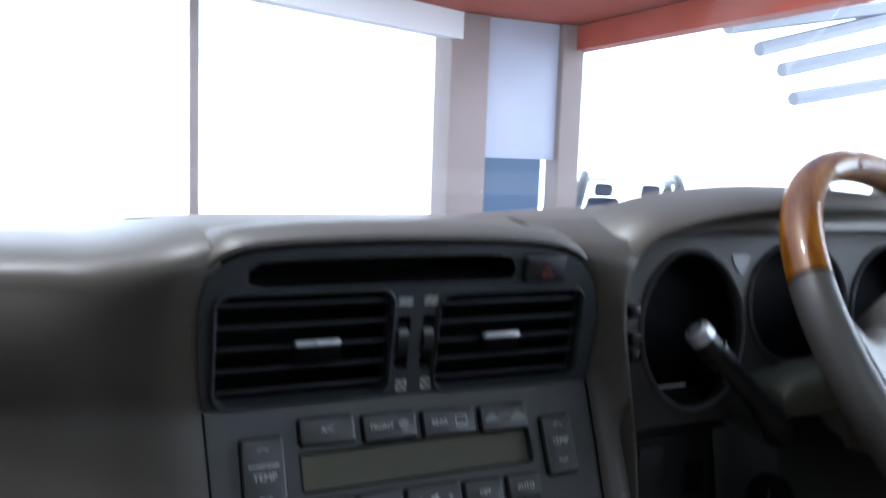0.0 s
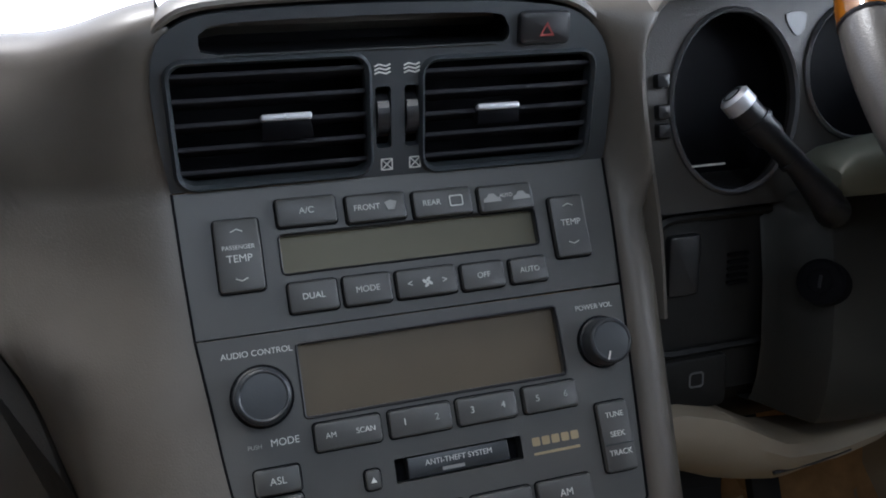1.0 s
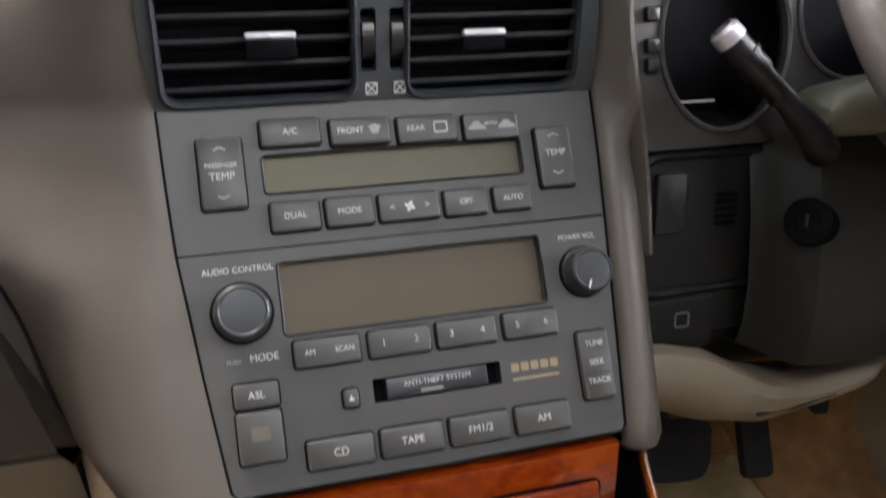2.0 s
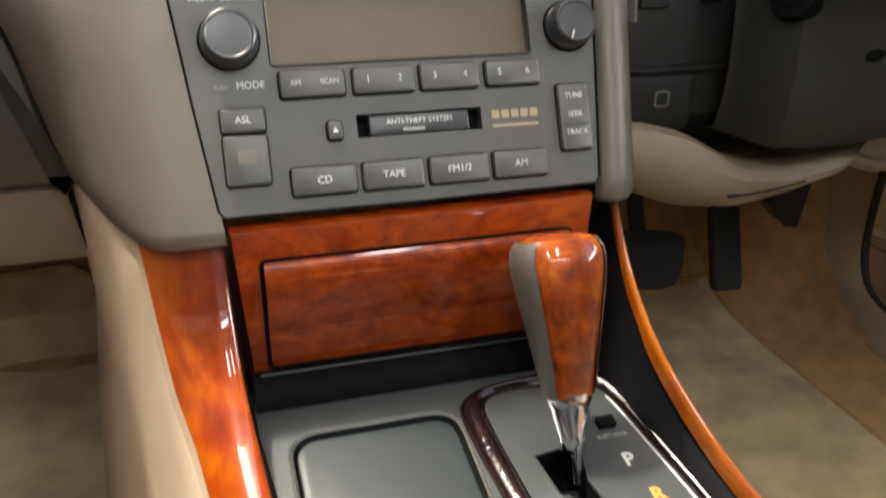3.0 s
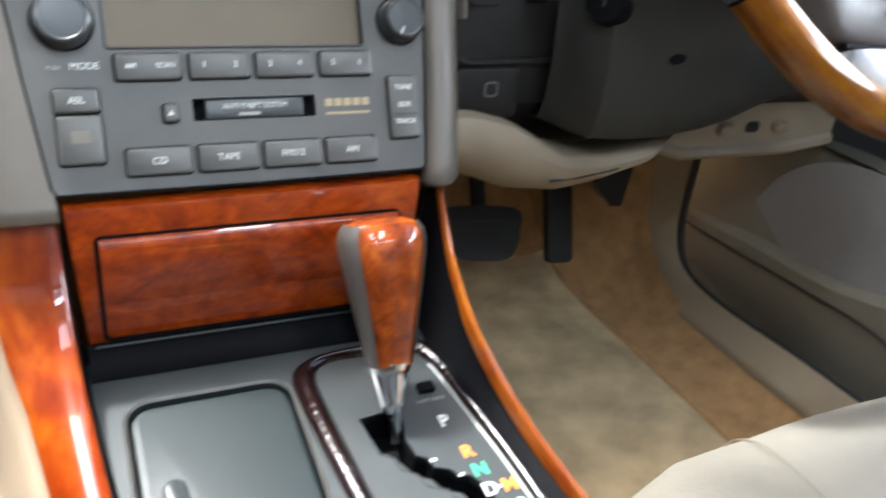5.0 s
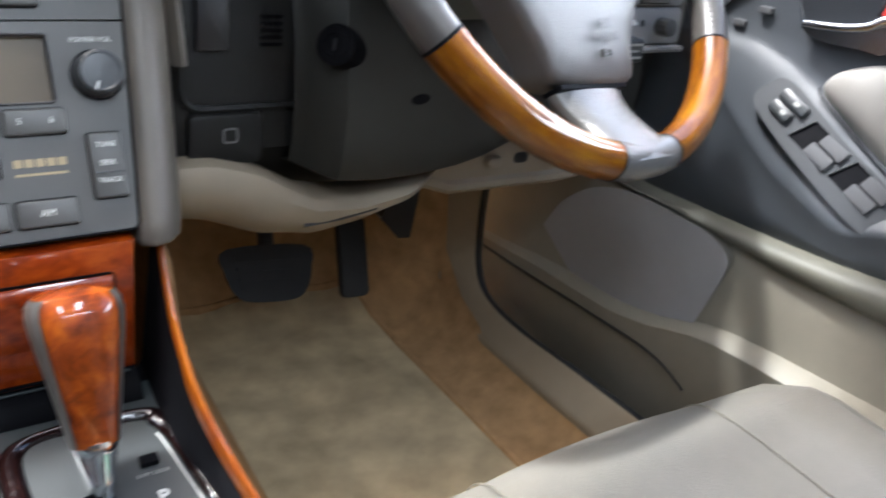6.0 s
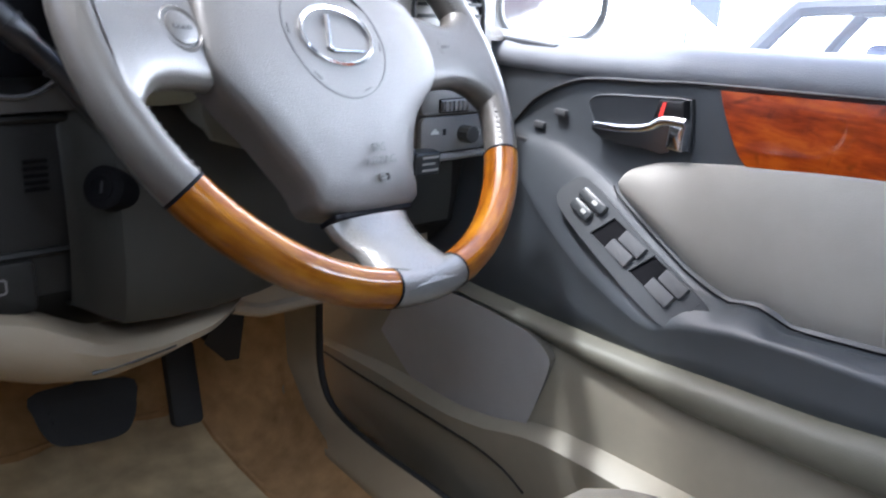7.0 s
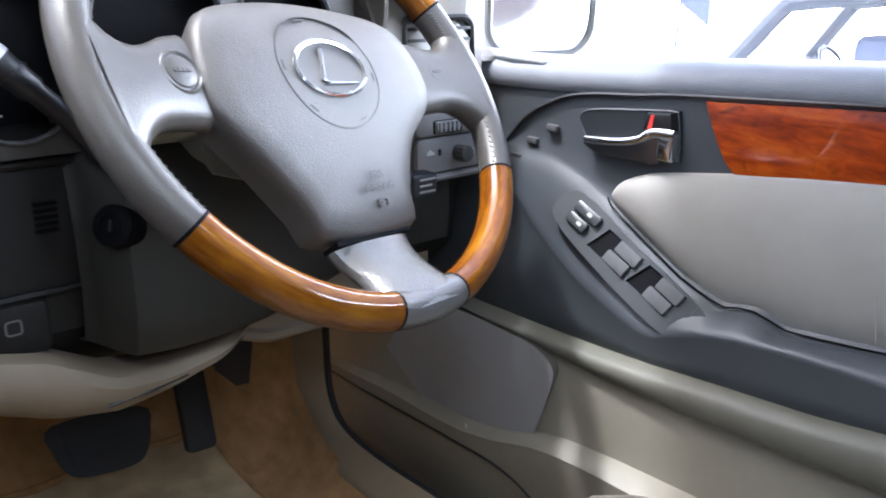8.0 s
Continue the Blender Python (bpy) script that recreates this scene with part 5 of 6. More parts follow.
for tx, u, v, m in (("P", 0.1014, -0.0035, WHITE), ("R", 0.1062, -0.032, ORANGE), ("N", 0.1085, -0.0477, GREEN), ("D·", 0.1102, -0.0636, WHITE), ("M", 0.1225, -0.0636, ORANGE), ("3", 0.1235, -0.08, WHITE), ("L·2", 0.1215, -0.0976, WHITE)):
    letters("lettering", tx, 0.0138, at(DECK, u, v, 0.0021), m, gear, bold=0.0004)
letters("lettering", "SHIFT LOCK", 0.0038, at(DECK, 0.1, 0.0172, 0.0021), GREY_PRINT, gear)
for u, v in ((0.0816, -0.0323), (0.0949, -0.0478)):
    bm = bmesh.new()
    prism(bm, rrect(u, v, 0.0045, 0.0022, 0.0003), DECK, 0.0015, 0.0022)
    part("gate_mark", bm, WHITE, gear)
bm = bmesh.new()
prism(bm, rrect(0.1, 0.0275, 0.012, 0.008, 0.001), DECK, 0.0005, 0.006, 0.001)
part("lock_button", bm, VOID, gear)
bm = bmesh.new()
tube(bm, [DECK @ Vector((u, v, 0.002)) for u, v in inset(gate_i, 0.0016)[58:78]], 0.0007, 5)
part("plate_line", bm, WHITE, gear)
SL0, SL1 = Vector((0.066, -0.166, 0.205)), Vector((0.066, -0.112, 0.338))
ax = (SL1 - SL0).normalized()
bm = bmesh.new()
SZ = lambda pts: [(SL0 + ax * d, r) for d, r in pts]
pr = SZ([(0.0, 0.004), (0.016, 0.0045), (0.018, 0.006), (0.03, 0.0085), (0.048, 0.0125), (0.05, 0.0135), (0.056, 0.0138)])
tube(bm, [p for p, r in pr], [r for p, r in pr], 20, up=(1, 0, 0))
part("chrome_collar", bm, CHROME, gear, "tapered chrome collar")


def knob_ring(d, wx, wy, side):
    """Cross-section of the gear knob: a front and back of wood and two leather flanks."""
    c, out = SL0 + ax * d, []
    f = ax.cross(Vector((1, 0, 0))).normalized()
    for j in range(32):
        a = 2 * math.pi * j / 32
        ca, sa = math.cos(a), math.sin(a)
        e = 0.72
        out.append(c + Vector((1, 0, 0)) * wx * math.copysign(abs(ca) ** e, ca) + f * wy * math.copysign(abs(sa) ** e, sa))
    return out


prof = [(0.054, 0.0135, 0.0125), (0.07, 0.0162, 0.0155), (0.09, 0.0195, 0.019), (0.11, 0.023, 0.022), (0.125, 0.0255, 0.0235), (0.135, 0.0265, 0.0235), (0.142, 0.0255, 0.022), (0.147, 0.022, 0.019), (0.1495, 0.015, 0.013), (0.1505, 0.007, 0.006)]
bm = bmesh.new()
m_ = bridge(bm, [knob_ring(*p, 0) for p in prof])
bm.faces.new(m_[-1])
part("knob", bm, WOOD_KNOB, gear, "polished wood gear knob")
for s in (-1, 1):
    bm = bmesh.new()
    rows = []
    for d, wx, wy in prof[:8]:
        r = knob_ring(d, wx + 0.0012, wy + 0.0008, 0)
        idx = [28, 29, 30, 31, 0, 1, 2, 3, 4] if s > 0 else [12, 13, 14, 15, 16, 17, 18, 19, 20]
        rows.append([r[k] for k in idx])
    sheet(bm, rows)
    part("leather_flank", bm, LEATHER, gear, "grey leather flank")

# ---- steering wheel ----
sw = thing("steering_wheel", "grey leather and amber wood steering wheel", "steering wheel")
R, r_, depth_ = 0.171, 0.0124, 0.0138


def rim_arc(name, a0, a1, material, grow=0.0, label=""):
    bm = bmesh.new()
    rings, n = [], max(6, int(abs(a1 - a0) / 4))
    for i in range(n + 1):
        a = radians(lerp(a0, a1, i / n))
        fat = 1 + grow
        ring = []
        for j in range(18):
            b = 2 * math.pi * j / 18
            rad = R + math.cos(b) * r_ * fat
            ring.append(WHEEL @ Vector((rad * math.cos(a), rad * math.sin(a), math.sin(b) * depth_ * fat)))
        rings.append(ring)
    made = bridge(bm, rings)
    bm.faces.new(made[0][::-1])
    bm.faces.new(made[-1])
    return part(name, bm, material, sw, label)


rim_arc("wood_rim", -148.4, -100.7, WOOD_WHEEL, 0.03, "amber wood section")
rim_arc("wood_rim", -79.3, -31.6, WOOD_WHEEL, 0.03, "amber wood section")
rim_arc("wood_rim", 22, 158, WOOD_WHEEL, 0.03, "amber wood section")
rim_arc("leather_rim", -32.1, 22.5, LEATHER)
rim_arc("leather_rim", 157.5, 212.1, LEATHER)
rim_arc("leather_rim", -101.2, -78.8, SPOKE, 0.02)
bm = bmesh.new()
pad_o = smooth_outline([(-0.036, -0.109), (0.04, -0.112), (0.049, -0.09), (0.066, -0.053), (0.1, -0.024), (0.107, 0.01), (0.092, 0.045), (0.06, 0.06), (0.0, 0.067), (-0.06, 0.06), (-0.087, 0.043), (-0.099, 0.012), (-0.1, -0.02), (-0.077, -0.052), (-0.052, -0.087)], 4)


def pad_z(u, v):
    return -0.018 + 0.024 * step(-0.15, 0.0, v) - 0.10 * u * u / 0.1 * 0.12 - 0.012 * step(0.03, 0.075, v)


rings = []
for k, (f, dz) in enumerate(((0.95, -0.03), (0.985, -0.014), (1.0, -0.005), (0.985, 0.0), (0.95, 0.0025), (0.8, 0.004), (0.55, 0.005), (0.25, 0.005))):
    rings.append([WHEEL @ Vector((u * f, (v + 0.02) * f - 0.02, pad_z(u * f, (v + 0.02) * f - 0.02) + dz)) for u, v in pad_o])
made = bridge(bm, rings)
bm.faces.new(made[-1])
pad = part("airbag_cover", bm, PAD, sw, "grained grey airbag cover", 60)
for a in (-148.4, -100.7, -79.3, -31.6, 22, 158):
    bm = bmesh.new()
    rings = []
    for da in (-0.35, 0.35):
        rings.append([WHEEL @ Vector(((R + math.cos(b) * (r_ * 1.045)) * math.cos(radians(a + da)), (R + math.cos(b) * (r_ * 1.045)) * math.sin(radians(a + da)), math.sin(b) * depth_ * 1.045)) for b in (2 * math.pi * j / 24 for j in range(24))])
    bridge(bm, rings)
    part("rim_joint", bm, VOID, sw)
for a0, a1 in ((159, 166), (197, 211), (13, 21), (-31, -17)):
    for k in range(9):
        a = radians(lerp(a0, a1, k / 8))
        bm = bmesh.new()
        tube(bm, [WHEEL @ Vector(((R - 0.0095 - dr) * math.cos(a + da), (R - 0.0125 - dr) * math.sin(a + da), dz)) for dr, da, dz in ((-0.0012, -0.006, 0.0095), (0.0004, 0.0, 0.0086), (0.0012, 0.006, 0.0078))], 0.0004, 5)
        part("stitch", bm, PAD, sw)
logo = at(WHEEL, 0.002, 0.0025, 0.0112) @ Matrix.Rotation(radians(3), 4, "X")
bm = bmesh.new()
def pad_circle(a, r, dz):
    u, v = 0.002 + r * math.cos(a), 0.0025 + r * math.sin(a)
    return WHEEL @ Vector((u, v, pad_z(u, v) + 0.0048 + dz))


bridge(bm, [[pad_circle(2 * math.pi * k / 60, r, dz) for k in range(60)] for r, dz in ((0.0428, -0.001), (0.043, 0.0005), (0.044, 0.0005), (0.0442, -0.001))])
part("emblem_groove", bm, GROOVE, pad)
for a in (100, 175, 225, 290, 350):
    bm = bmesh.new()
    bridge(bm, [[pad_circle(radians(a) + da, r, dz) for da in np.linspace(-0.09, 0.09, 6)] for r, dz in ((0.0392, -0.001), (0.0394, 0.0005), (0.0408, 0.0005), (0.041, -0.001))], closed=False)
    part("emblem_notch", bm, GROOVE, pad)
bm = bmesh.new()
o2 = ellipse(0, 0, 0.033, 0.0225, 40)
ring_plate(bm, o2, inset(o2, 0.0032), logo, -0.004, 0.0025, 0.001)
tube(bm, [logo @ Vector(p) for p in ((-0.004, 0.0145, 0.001), (-0.0115, -0.0092, 0.001), (-0.0085, -0.0113, 0.001), (0.0205, -0.0113, 0.001))], [0.0022, 0.0026, 0.0024, 0.0016], 8, 0.6)
part("emblem", bm, CHROME, pad, "chrome oval emblem")
for s in (-1, 1):
    bm = bmesh.new()
    rows = []
    for k in range(15):
        q = k / 14
        u = s * lerp(0.098, 0.166, q)
        hi = table(q, [(0, 0.037), (0.2, 0.034), (0.4, 0.0275), (0.55, 0.025), (0.7, 0.0275), (0.82, 0.035), (0.92, 0.049), (1, 0.068)])
        lo = table(q, [(0, -0.027), (0.4, -0.0265), (0.58, -0.029), (0.72, -0.036), (0.84, -0.048), (0.93, -0.064), (1, -0.084)])
        z = lerp(-0.009, 0.0, q)
        t_ = lerp(0.012, 0.014, q)
        ring = []
        for j in range(20):
            b = 2 * math.pi * j / 20
            v = (hi + lo) / 2 + (hi - lo) / 2 * math.copysign(abs(math.cos(b)) ** 0.6, math.cos(b))
            ring.append(WHEEL @ Vector((math.copysign(min(abs(u), math.sqrt(R * R - v * v)), u), v, z + t_ * math.copysign(abs(math.sin(b)) ** 0.8, math.sin(b)))))
        rows.append(ring)
    bridge(bm, rows)
    sp = part("side_spoke", bm, LEATHER, sw)
    bm = bmesh.new()
    bu, bv = (-0.113, 0.0045) if s < 0 else (0.126, 0.002)
    SB = at(WHEEL, bu, bv, 0.0062) @ Matrix.Rotation(radians(-5 * s), 4, "Y")
    prism(bm, ellipse(0, 0, 0.0108, 0.0108, 28), SB, -0.01, 0.0006, 0.0012, 0.0004)
    bt = part("spoke_button", bm, LEATHER, sp)
    bm = bmesh.new()
    ring_plate(bm, ellipse(0, 0, 0.0152, 0.0152, 28), ellipse(0, 0, 0.0118, 0.0118, 28), SB, -0.014, 0.0002, 0.0016)
    part("button_rim", bm, LEATHER, sp)
    bm = bmesh.new()
    ring_plate(bm, ellipse(0, 0, 0.0119, 0.0119, 28), ellipse(0, 0, 0.0105, 0.0105, 28), SB, -0.012, -0.0012)
    part("button_gap", bm, GROOVE, sp)
    bm = bmesh.new()
    for k in range(4):
        box(bm, -0.0062 + 0.0033 * k, -0.0037 + 0.0033 * k, -0.0012, 0.0012, 0.001, 0.0014, 0.0, SB)
    part("print_bar", bm, IMPRINT, bt)
bm = bmesh.new()
rows = []
for k in range(13):
    q = k / 12
    v = lerp(-0.1155, -0.174, q)
    hw, mid = table(q, [(0, 0.0375), (0.25, 0.0335), (0.45, 0.031), (0.65, 0.0325), (0.82, 0.038), (1, 0.041)]), 0.0
    z, t_ = lerp(-0.024, 0.0, step(0, 1, q)), lerp(0.0115, 0.0145, q)
    rows.append([WHEEL @ Vector((mid + hw * math.copysign(abs(math.cos(2 * math.pi * j / 20)) ** 0.8, math.cos(2 * math.pi * j / 20)), v, z + t_ * math.copysign(abs(math.sin(2 * math.pi * j / 20)) ** 0.85, math.sin(2 * math.pi * j / 20)))) for j in range(20)])
bridge(bm, rows)
part("lower_spoke", bm, SPOKE, sw, "silvery grey leather lower spoke")
bm = bmesh.new()
box(bm, -0.0365, 0.0365, -0.115, -0.1115, -0.03, -0.0135, 0.001, WHEEL)
part("pad_dark_line", bm, VOID, sw)
letters("lettering", "SRS\nAIRBAG", 0.0085, at(WHEEL, 0.0095, -0.0795, 0.0012) @ Matrix.Rotation(radians(13), 4, "X"), IMPRINT, pad)
bm = bmesh.new()
mark = at(WHEEL, 0.0095, -0.0945, -0.0026) @ Matrix.Rotation(radians(13), 4, "X")
ring_plate(bm, rrect(0, 0, 0.0095, 0.0058, 0.002), rrect(0, 0, 0.0081, 0.0044, 0.0015), mark, -0.002, 0.0004)
box(bm, -0.003, 0.003, -0.0004, 0.0004, -0.002, 0.0004, 0.0, mark)
part("pressed_mark", bm, IMPRINT, pad)

# steering column
col = thing("steering_column", "grey-brown steering column cover with black stalk and ignition lock", "steering column")
bm = bmesh.new()
rows = []
for q in np.linspace(0, 1, 8):
    c = Vector((0.455, 0.0, 0.528)).lerp(Vector((0.43, 0.09, 0.47)), q)
    hw, hh = lerp(0.088, 0.11, q), lerp(0.05, 0.062, q)
    rows.append([c + Vector((hw * a, 0, hh * b)) for a, b in ((0.5, 1), (-0.42, 1), (-0.55, 0.95), (-0.9, 0.35), (-1, 0.2), (-1, 0.06), (-1, -0.4), (-0.9, -0.8), (-0.6, -1), (0.6, -1), (0.9, -0.8), (1, -0.4), (1, 0.2), (0.9, 0.35), (0.6, 0.95))])
made = bridge(bm, rows)
bm.faces.new(made[0])
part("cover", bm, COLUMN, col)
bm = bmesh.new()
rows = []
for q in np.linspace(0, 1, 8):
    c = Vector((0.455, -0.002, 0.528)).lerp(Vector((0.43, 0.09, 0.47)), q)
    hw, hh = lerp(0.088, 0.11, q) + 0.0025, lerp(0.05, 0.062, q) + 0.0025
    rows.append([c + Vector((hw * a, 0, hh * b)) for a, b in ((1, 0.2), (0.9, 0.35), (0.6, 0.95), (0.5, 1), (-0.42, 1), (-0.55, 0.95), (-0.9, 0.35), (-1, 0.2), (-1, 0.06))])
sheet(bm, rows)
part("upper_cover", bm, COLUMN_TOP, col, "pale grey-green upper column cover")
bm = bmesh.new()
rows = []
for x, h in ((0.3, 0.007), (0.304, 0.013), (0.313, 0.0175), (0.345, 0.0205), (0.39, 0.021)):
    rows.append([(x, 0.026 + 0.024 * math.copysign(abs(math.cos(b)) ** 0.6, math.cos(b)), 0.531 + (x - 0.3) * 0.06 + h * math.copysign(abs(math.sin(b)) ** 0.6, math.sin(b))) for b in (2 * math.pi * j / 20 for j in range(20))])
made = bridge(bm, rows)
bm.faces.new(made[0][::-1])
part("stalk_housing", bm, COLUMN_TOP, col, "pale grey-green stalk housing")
bm = bmesh.new()
tube(bm, [(0.366, 0.002, 0.53), (0.345, 0.045, 0.502), (0.322, 0.085, 0.476)], 0.0008, 5)
part("cover_seam", bm, BLACK, col)
bm = bmesh.new()
tube(bm, [(0.49, 0.0, 0.49), (0.53, -0.025, 0.472), (0.555, -0.032, 0.462)], [0.008, 0.009, 0.009], 12)
ls = part("light_stalk", bm, BLACK, col, "black light stalk with white symbols")
bm = bmesh.new()
box(bm, 0.553, 0.583, -0.044, -0.024, 0.446, 0.468, 0.004)
part("stalk_end", bm, SATIN, ls)
for k in range(3):
    bm = bmesh.new()
    box(bm, 0.56, 0.579 - 0.004 * (k % 2), -0.0448, -0.044, 0.4505 + 0.006 * k, 0.4525 + 0.006 * k)
    part("print_bar", bm, GREY_PRINT, ls)
bm = bmesh.new()
tube(bm, [(0.306, 0.018, 0.505), (0.298, 0.006, 0.508), (0.288, 0.001, 0.517), (0.268, 0.008, 0.542), (0.25, 0.014, 0.561), (0.247, 0.015, 0.564), (0.232, 0.02, 0.58), (0.228, 0.021, 0.585)], [0.011, 0.0125, 0.0115, 0.0085, 0.0085, 0.0108, 0.0108, 0.0105], 16)
st = part("wiper_stalk", bm, BLACK, col, "black wiper stalk")
bm = bmesh.new()
d = (Vector((0.228, 0.021, 0.585)) - Vector((0.247, 0.015, 0.564))).normalized()
tube(bm, [Vector((0.229, 0.0208, 0.584)), Vector((0.229, 0.0208, 0.584)) + d * 0.009, Vector((0.229, 0.0208, 0.584)) + d * 0.0115], [0.0112, 0.0108, 0.008], 16)
cap = part("stalk_cap", bm, SILVER, st, "silvery stalk cap")
SC = basis(Vector((0.229, 0.0208, 0.584)) + d * 0.0116, d.cross(Vector((1, 0, 0))), d.cross(d.cross(Vector((1, 0, 0)))))
bm = bmesh.new()
ring_plate(bm, ellipse(0, 0, 0.0066, 0.0066, 20), ellipse(0, 0, 0.0052, 0.0052, 20), SC, -0.0008, 0.0004)
part("cap_groove", bm, BLACK, cap)
for q, r in ((0.012, 0.0118), (0.05, 0.0093)):
    bm = bmesh.new()
    c = Vector((0.229, 0.0208, 0.584)) - d * q
    tube(bm, [c, c - d * 0.0035], r, 20)
    part("stalk_ring", bm, BLACK, st)
bm = bmesh.new()
tube(bm, [(0.34, 0.045, 0.44), (0.302, 0.01, 0.452), (0.2875, -0.001, 0.459), (0.286, -0.002, 0.4595)], [0.019, 0.018, 0.0165, 0.014], 24)
il = part("ignition_lock", bm, VOID, col, "black ignition lock")
bm = bmesh.new()
LK = basis((0.2858, -0.0022, 0.4596), (0.6, -0.78, 0), (0.2, 0.15, 0.97))
ring_plate(bm, ellipse(0, 0, 0.0095, 0.0095, 24), ellipse(0, 0, 0.008, 0.008, 24), LK, 0, 0.0012, 0.0005)
part("lock_ring", bm, VOID, il)
bm = bmesh.new()
box(bm, -0.001, 0.001, -0.0045, 0.0045, 0.0, 0.0008, 0, LK)
part("key_slot", bm, BLACK, il)

# ---- pedals ----
bp = thing("brake_pedal", "black rubber brake pedal on a dark arm", "pedal")
bm = bmesh.new()
PB = basis((0.329, 0.23, 0.15), (1, 0, -0.12), (0.06, 0.5, 0.87))
prism(bm, smooth_outline([(-0.044, 0.012), (0.05, 0.014), (0.055, -0.008), (0.047, -0.032), (0.03, -0.043), (-0.02, -0.043), (-0.038, -0.034), (-0.047, -0.01)], 4), PB, -0.012, 0.0, 0.004)
part("pad", bm, RUBBER, bp)
for i in range(4):
    bm = bmesh.new()
    prism(bm, rrect(0.003, -0.03 + 0.011 * i, 0.07 + 0.004 * i, 0.005, 0.001), PB, 0.0, 0.0025)
    part("pad_rib", bm, RUBBER, bp)
bm = bmesh.new()
tube(bm, [(0.335, 0.24, 0.15), (0.345, 0.29, 0.22), (0.355, 0.33, 0.36)], 0.01, 8, 0.6)
part("arm", bm, BLACK, bp)
ap = thing("accelerator_pedal", "black rubber accelerator pedal hanging over the mat", "pedal")
bm = bmesh.new()
PA = basis((0.444, 0.225, 0.142), (1, 0, -0.08), (0.06, 0.4, 0.92))
prism(bm, rrect(0, -0.004, 0.038, 0.1, 0.008), PA, -0.012, 0.0, 0.004)
part("pad", bm, RUBBER, ap)
bm = bmesh.new()
tube(bm, [(0.44, 0.245, 0.18), (0.445, 0.29, 0.26), (0.45, 0.32, 0.36)], 0.008, 8)
part("arm", bm, BLACK, ap)
bm = bmesh.new()
prism(bm, [(0.447, 0.214), (0.465, 0.245), (0.468, 0.31), (0.497, 0.31), (0.49, 0.23), (0.484, 0.184), (0.472, 0.187)], basis((0, 0.17, 0), (1, 0, 0), (0, 0, 1)), -0.03, 0.0, 0.003)
solo("column_bracket", bm, BLACK, "black bracket hanging under the dashboard", "bracket")

# ---- footwells ----
for sx, x0, x1 in ((1, 0.235, 0.505), (-1, -0.62, -0.24)):
    bm = bmesh.new()
    rows = []
    for y, z in ((-0.25, 0.012), (0.0, 0.012), (0.2, 0.013), (0.27, 0.016), (0.31, 0.025), (0.335, 0.04)) + (((0.36, 0.095), (0.375, 0.115), (0.385, 0.13)) if sx < 0 else ()):
        cut_in = 0.0 if sx > 0 else table(y, [(0.335, 0.0), (0.36, 0.006), (0.375, 0.02), (0.385, 0.045)])
        rows.append([(lerp(x0, x1 - cut_in, k / 12), y, z + 0.003 * math.sin(k * 0.8 + y * 9)) for k in range(13)])
    sheet(bm, rows, 0.008, (0, 0, -1))
    fm = thing("floor_mat", "tan carpet floor mat with bound edge and stains", "floor mat", "floor mats")
    part("mat", bm, MATM, fm)
    bm = bmesh.new()
    edge = [Vector(r[0]) for r in rows] + [Vector(p) for p in rows[-1]] + [Vector(r[-1]) for r in rows[::-1]]
    tube(bm, [p + Vector((0, 0, 0.0005)) for p in edge], 0.0042, 6)
    part("binding", bm, CARPET, fm, "bound edge")
bm = bmesh.new()
rows = []
for x, y, h in ((0.6, -0.6, 0.035), (0.6, 0.0, 0.035), (0.6, 0.12, 0.04), (0.6, 0.19, 0.07), (0.598, 0.235, 0.12), (0.592, 0.25, 0.3), (0.58, 0.265, 0.34), (0.545, 0.3, 0.36), (0.5, 0.4, 0.36), (0.48, 0.5, 0.36)):
    rows.append([(x - 0.115, y, 0.003), (x - 0.075, y, 0.008), (x - 0.045, y, 0.018), (x - 0.025, y, min(0.04, h * 0.7)), (x - 0.014, y, lerp(0.04, h, 0.5)), (x - 0.008, y, h)])
sheet(bm, rows)
solo("kick_carpet", bm, CARPET, "beige carpet on the side of the footwell", "carpet", kind="structure")
bm = bmesh.new()
tube(bm, smooth_line([(0.6, 0.175, 0.33), (0.606, 0.188, 0.24), (0.614, 0.197, 0.16), (0.618, 0.196, 0.115), (0.62, 0.18, 0.082), (0.62, 0.144, 0.067), (0.62, 0.073, 0.064), (0.62, -0.03, 0.07), (0.62, -0.2, 0.075), (0.62, -0.6, 0.08)], 5), 0.0046, 12, up=(1, 0, 0))
solo("door_seal", bm, RUBBER, "black rubber seal round the door opening", "seal", kind="structure")
bm = bmesh.new()
inner = smooth_line([(0.585, 0.225, 0.33), (0.59, 0.245, 0.24), (0.594, 0.25, 0.174), (0.597, 0.245, 0.115), (0.598, 0.226, 0.07), (0.598, 0.18, 0.04), (0.598, 0.1, 0.036), (0.598, -0.02, 0.04), (0.6, -0.2, 0.042), (0.6, -0.6, 0.045)], 5)
outer_line = smooth_line([(0.6, 0.175, 0.33), (0.606, 0.188, 0.24), (0.614, 0.197, 0.16), (0.618, 0.196, 0.115), (0.62, 0.18, 0.082), (0.62, 0.144, 0.067), (0.62, 0.073, 0.064), (0.62, -0.03, 0.07), (0.62, -0.2, 0.075), (0.62, -0.6, 0.08)], 5)
rows = []
for a, b in zip(inner, outer_line):
    rows.append([a + Vector((-0.012, 0.01, -0.014)), a + Vector((-0.015, 0.003, 0.003)), a + Vector((-0.007, -0.003, 0.012)), a.lerp(b, 0.5) + Vector((-0.004, -0.003, 0.009)), b + Vector((-0.002, 0, 0.003)), b + Vector((0.004, 0, -0.006))])
sheet(bm, [smooth_line(r, 2) for r in rows])
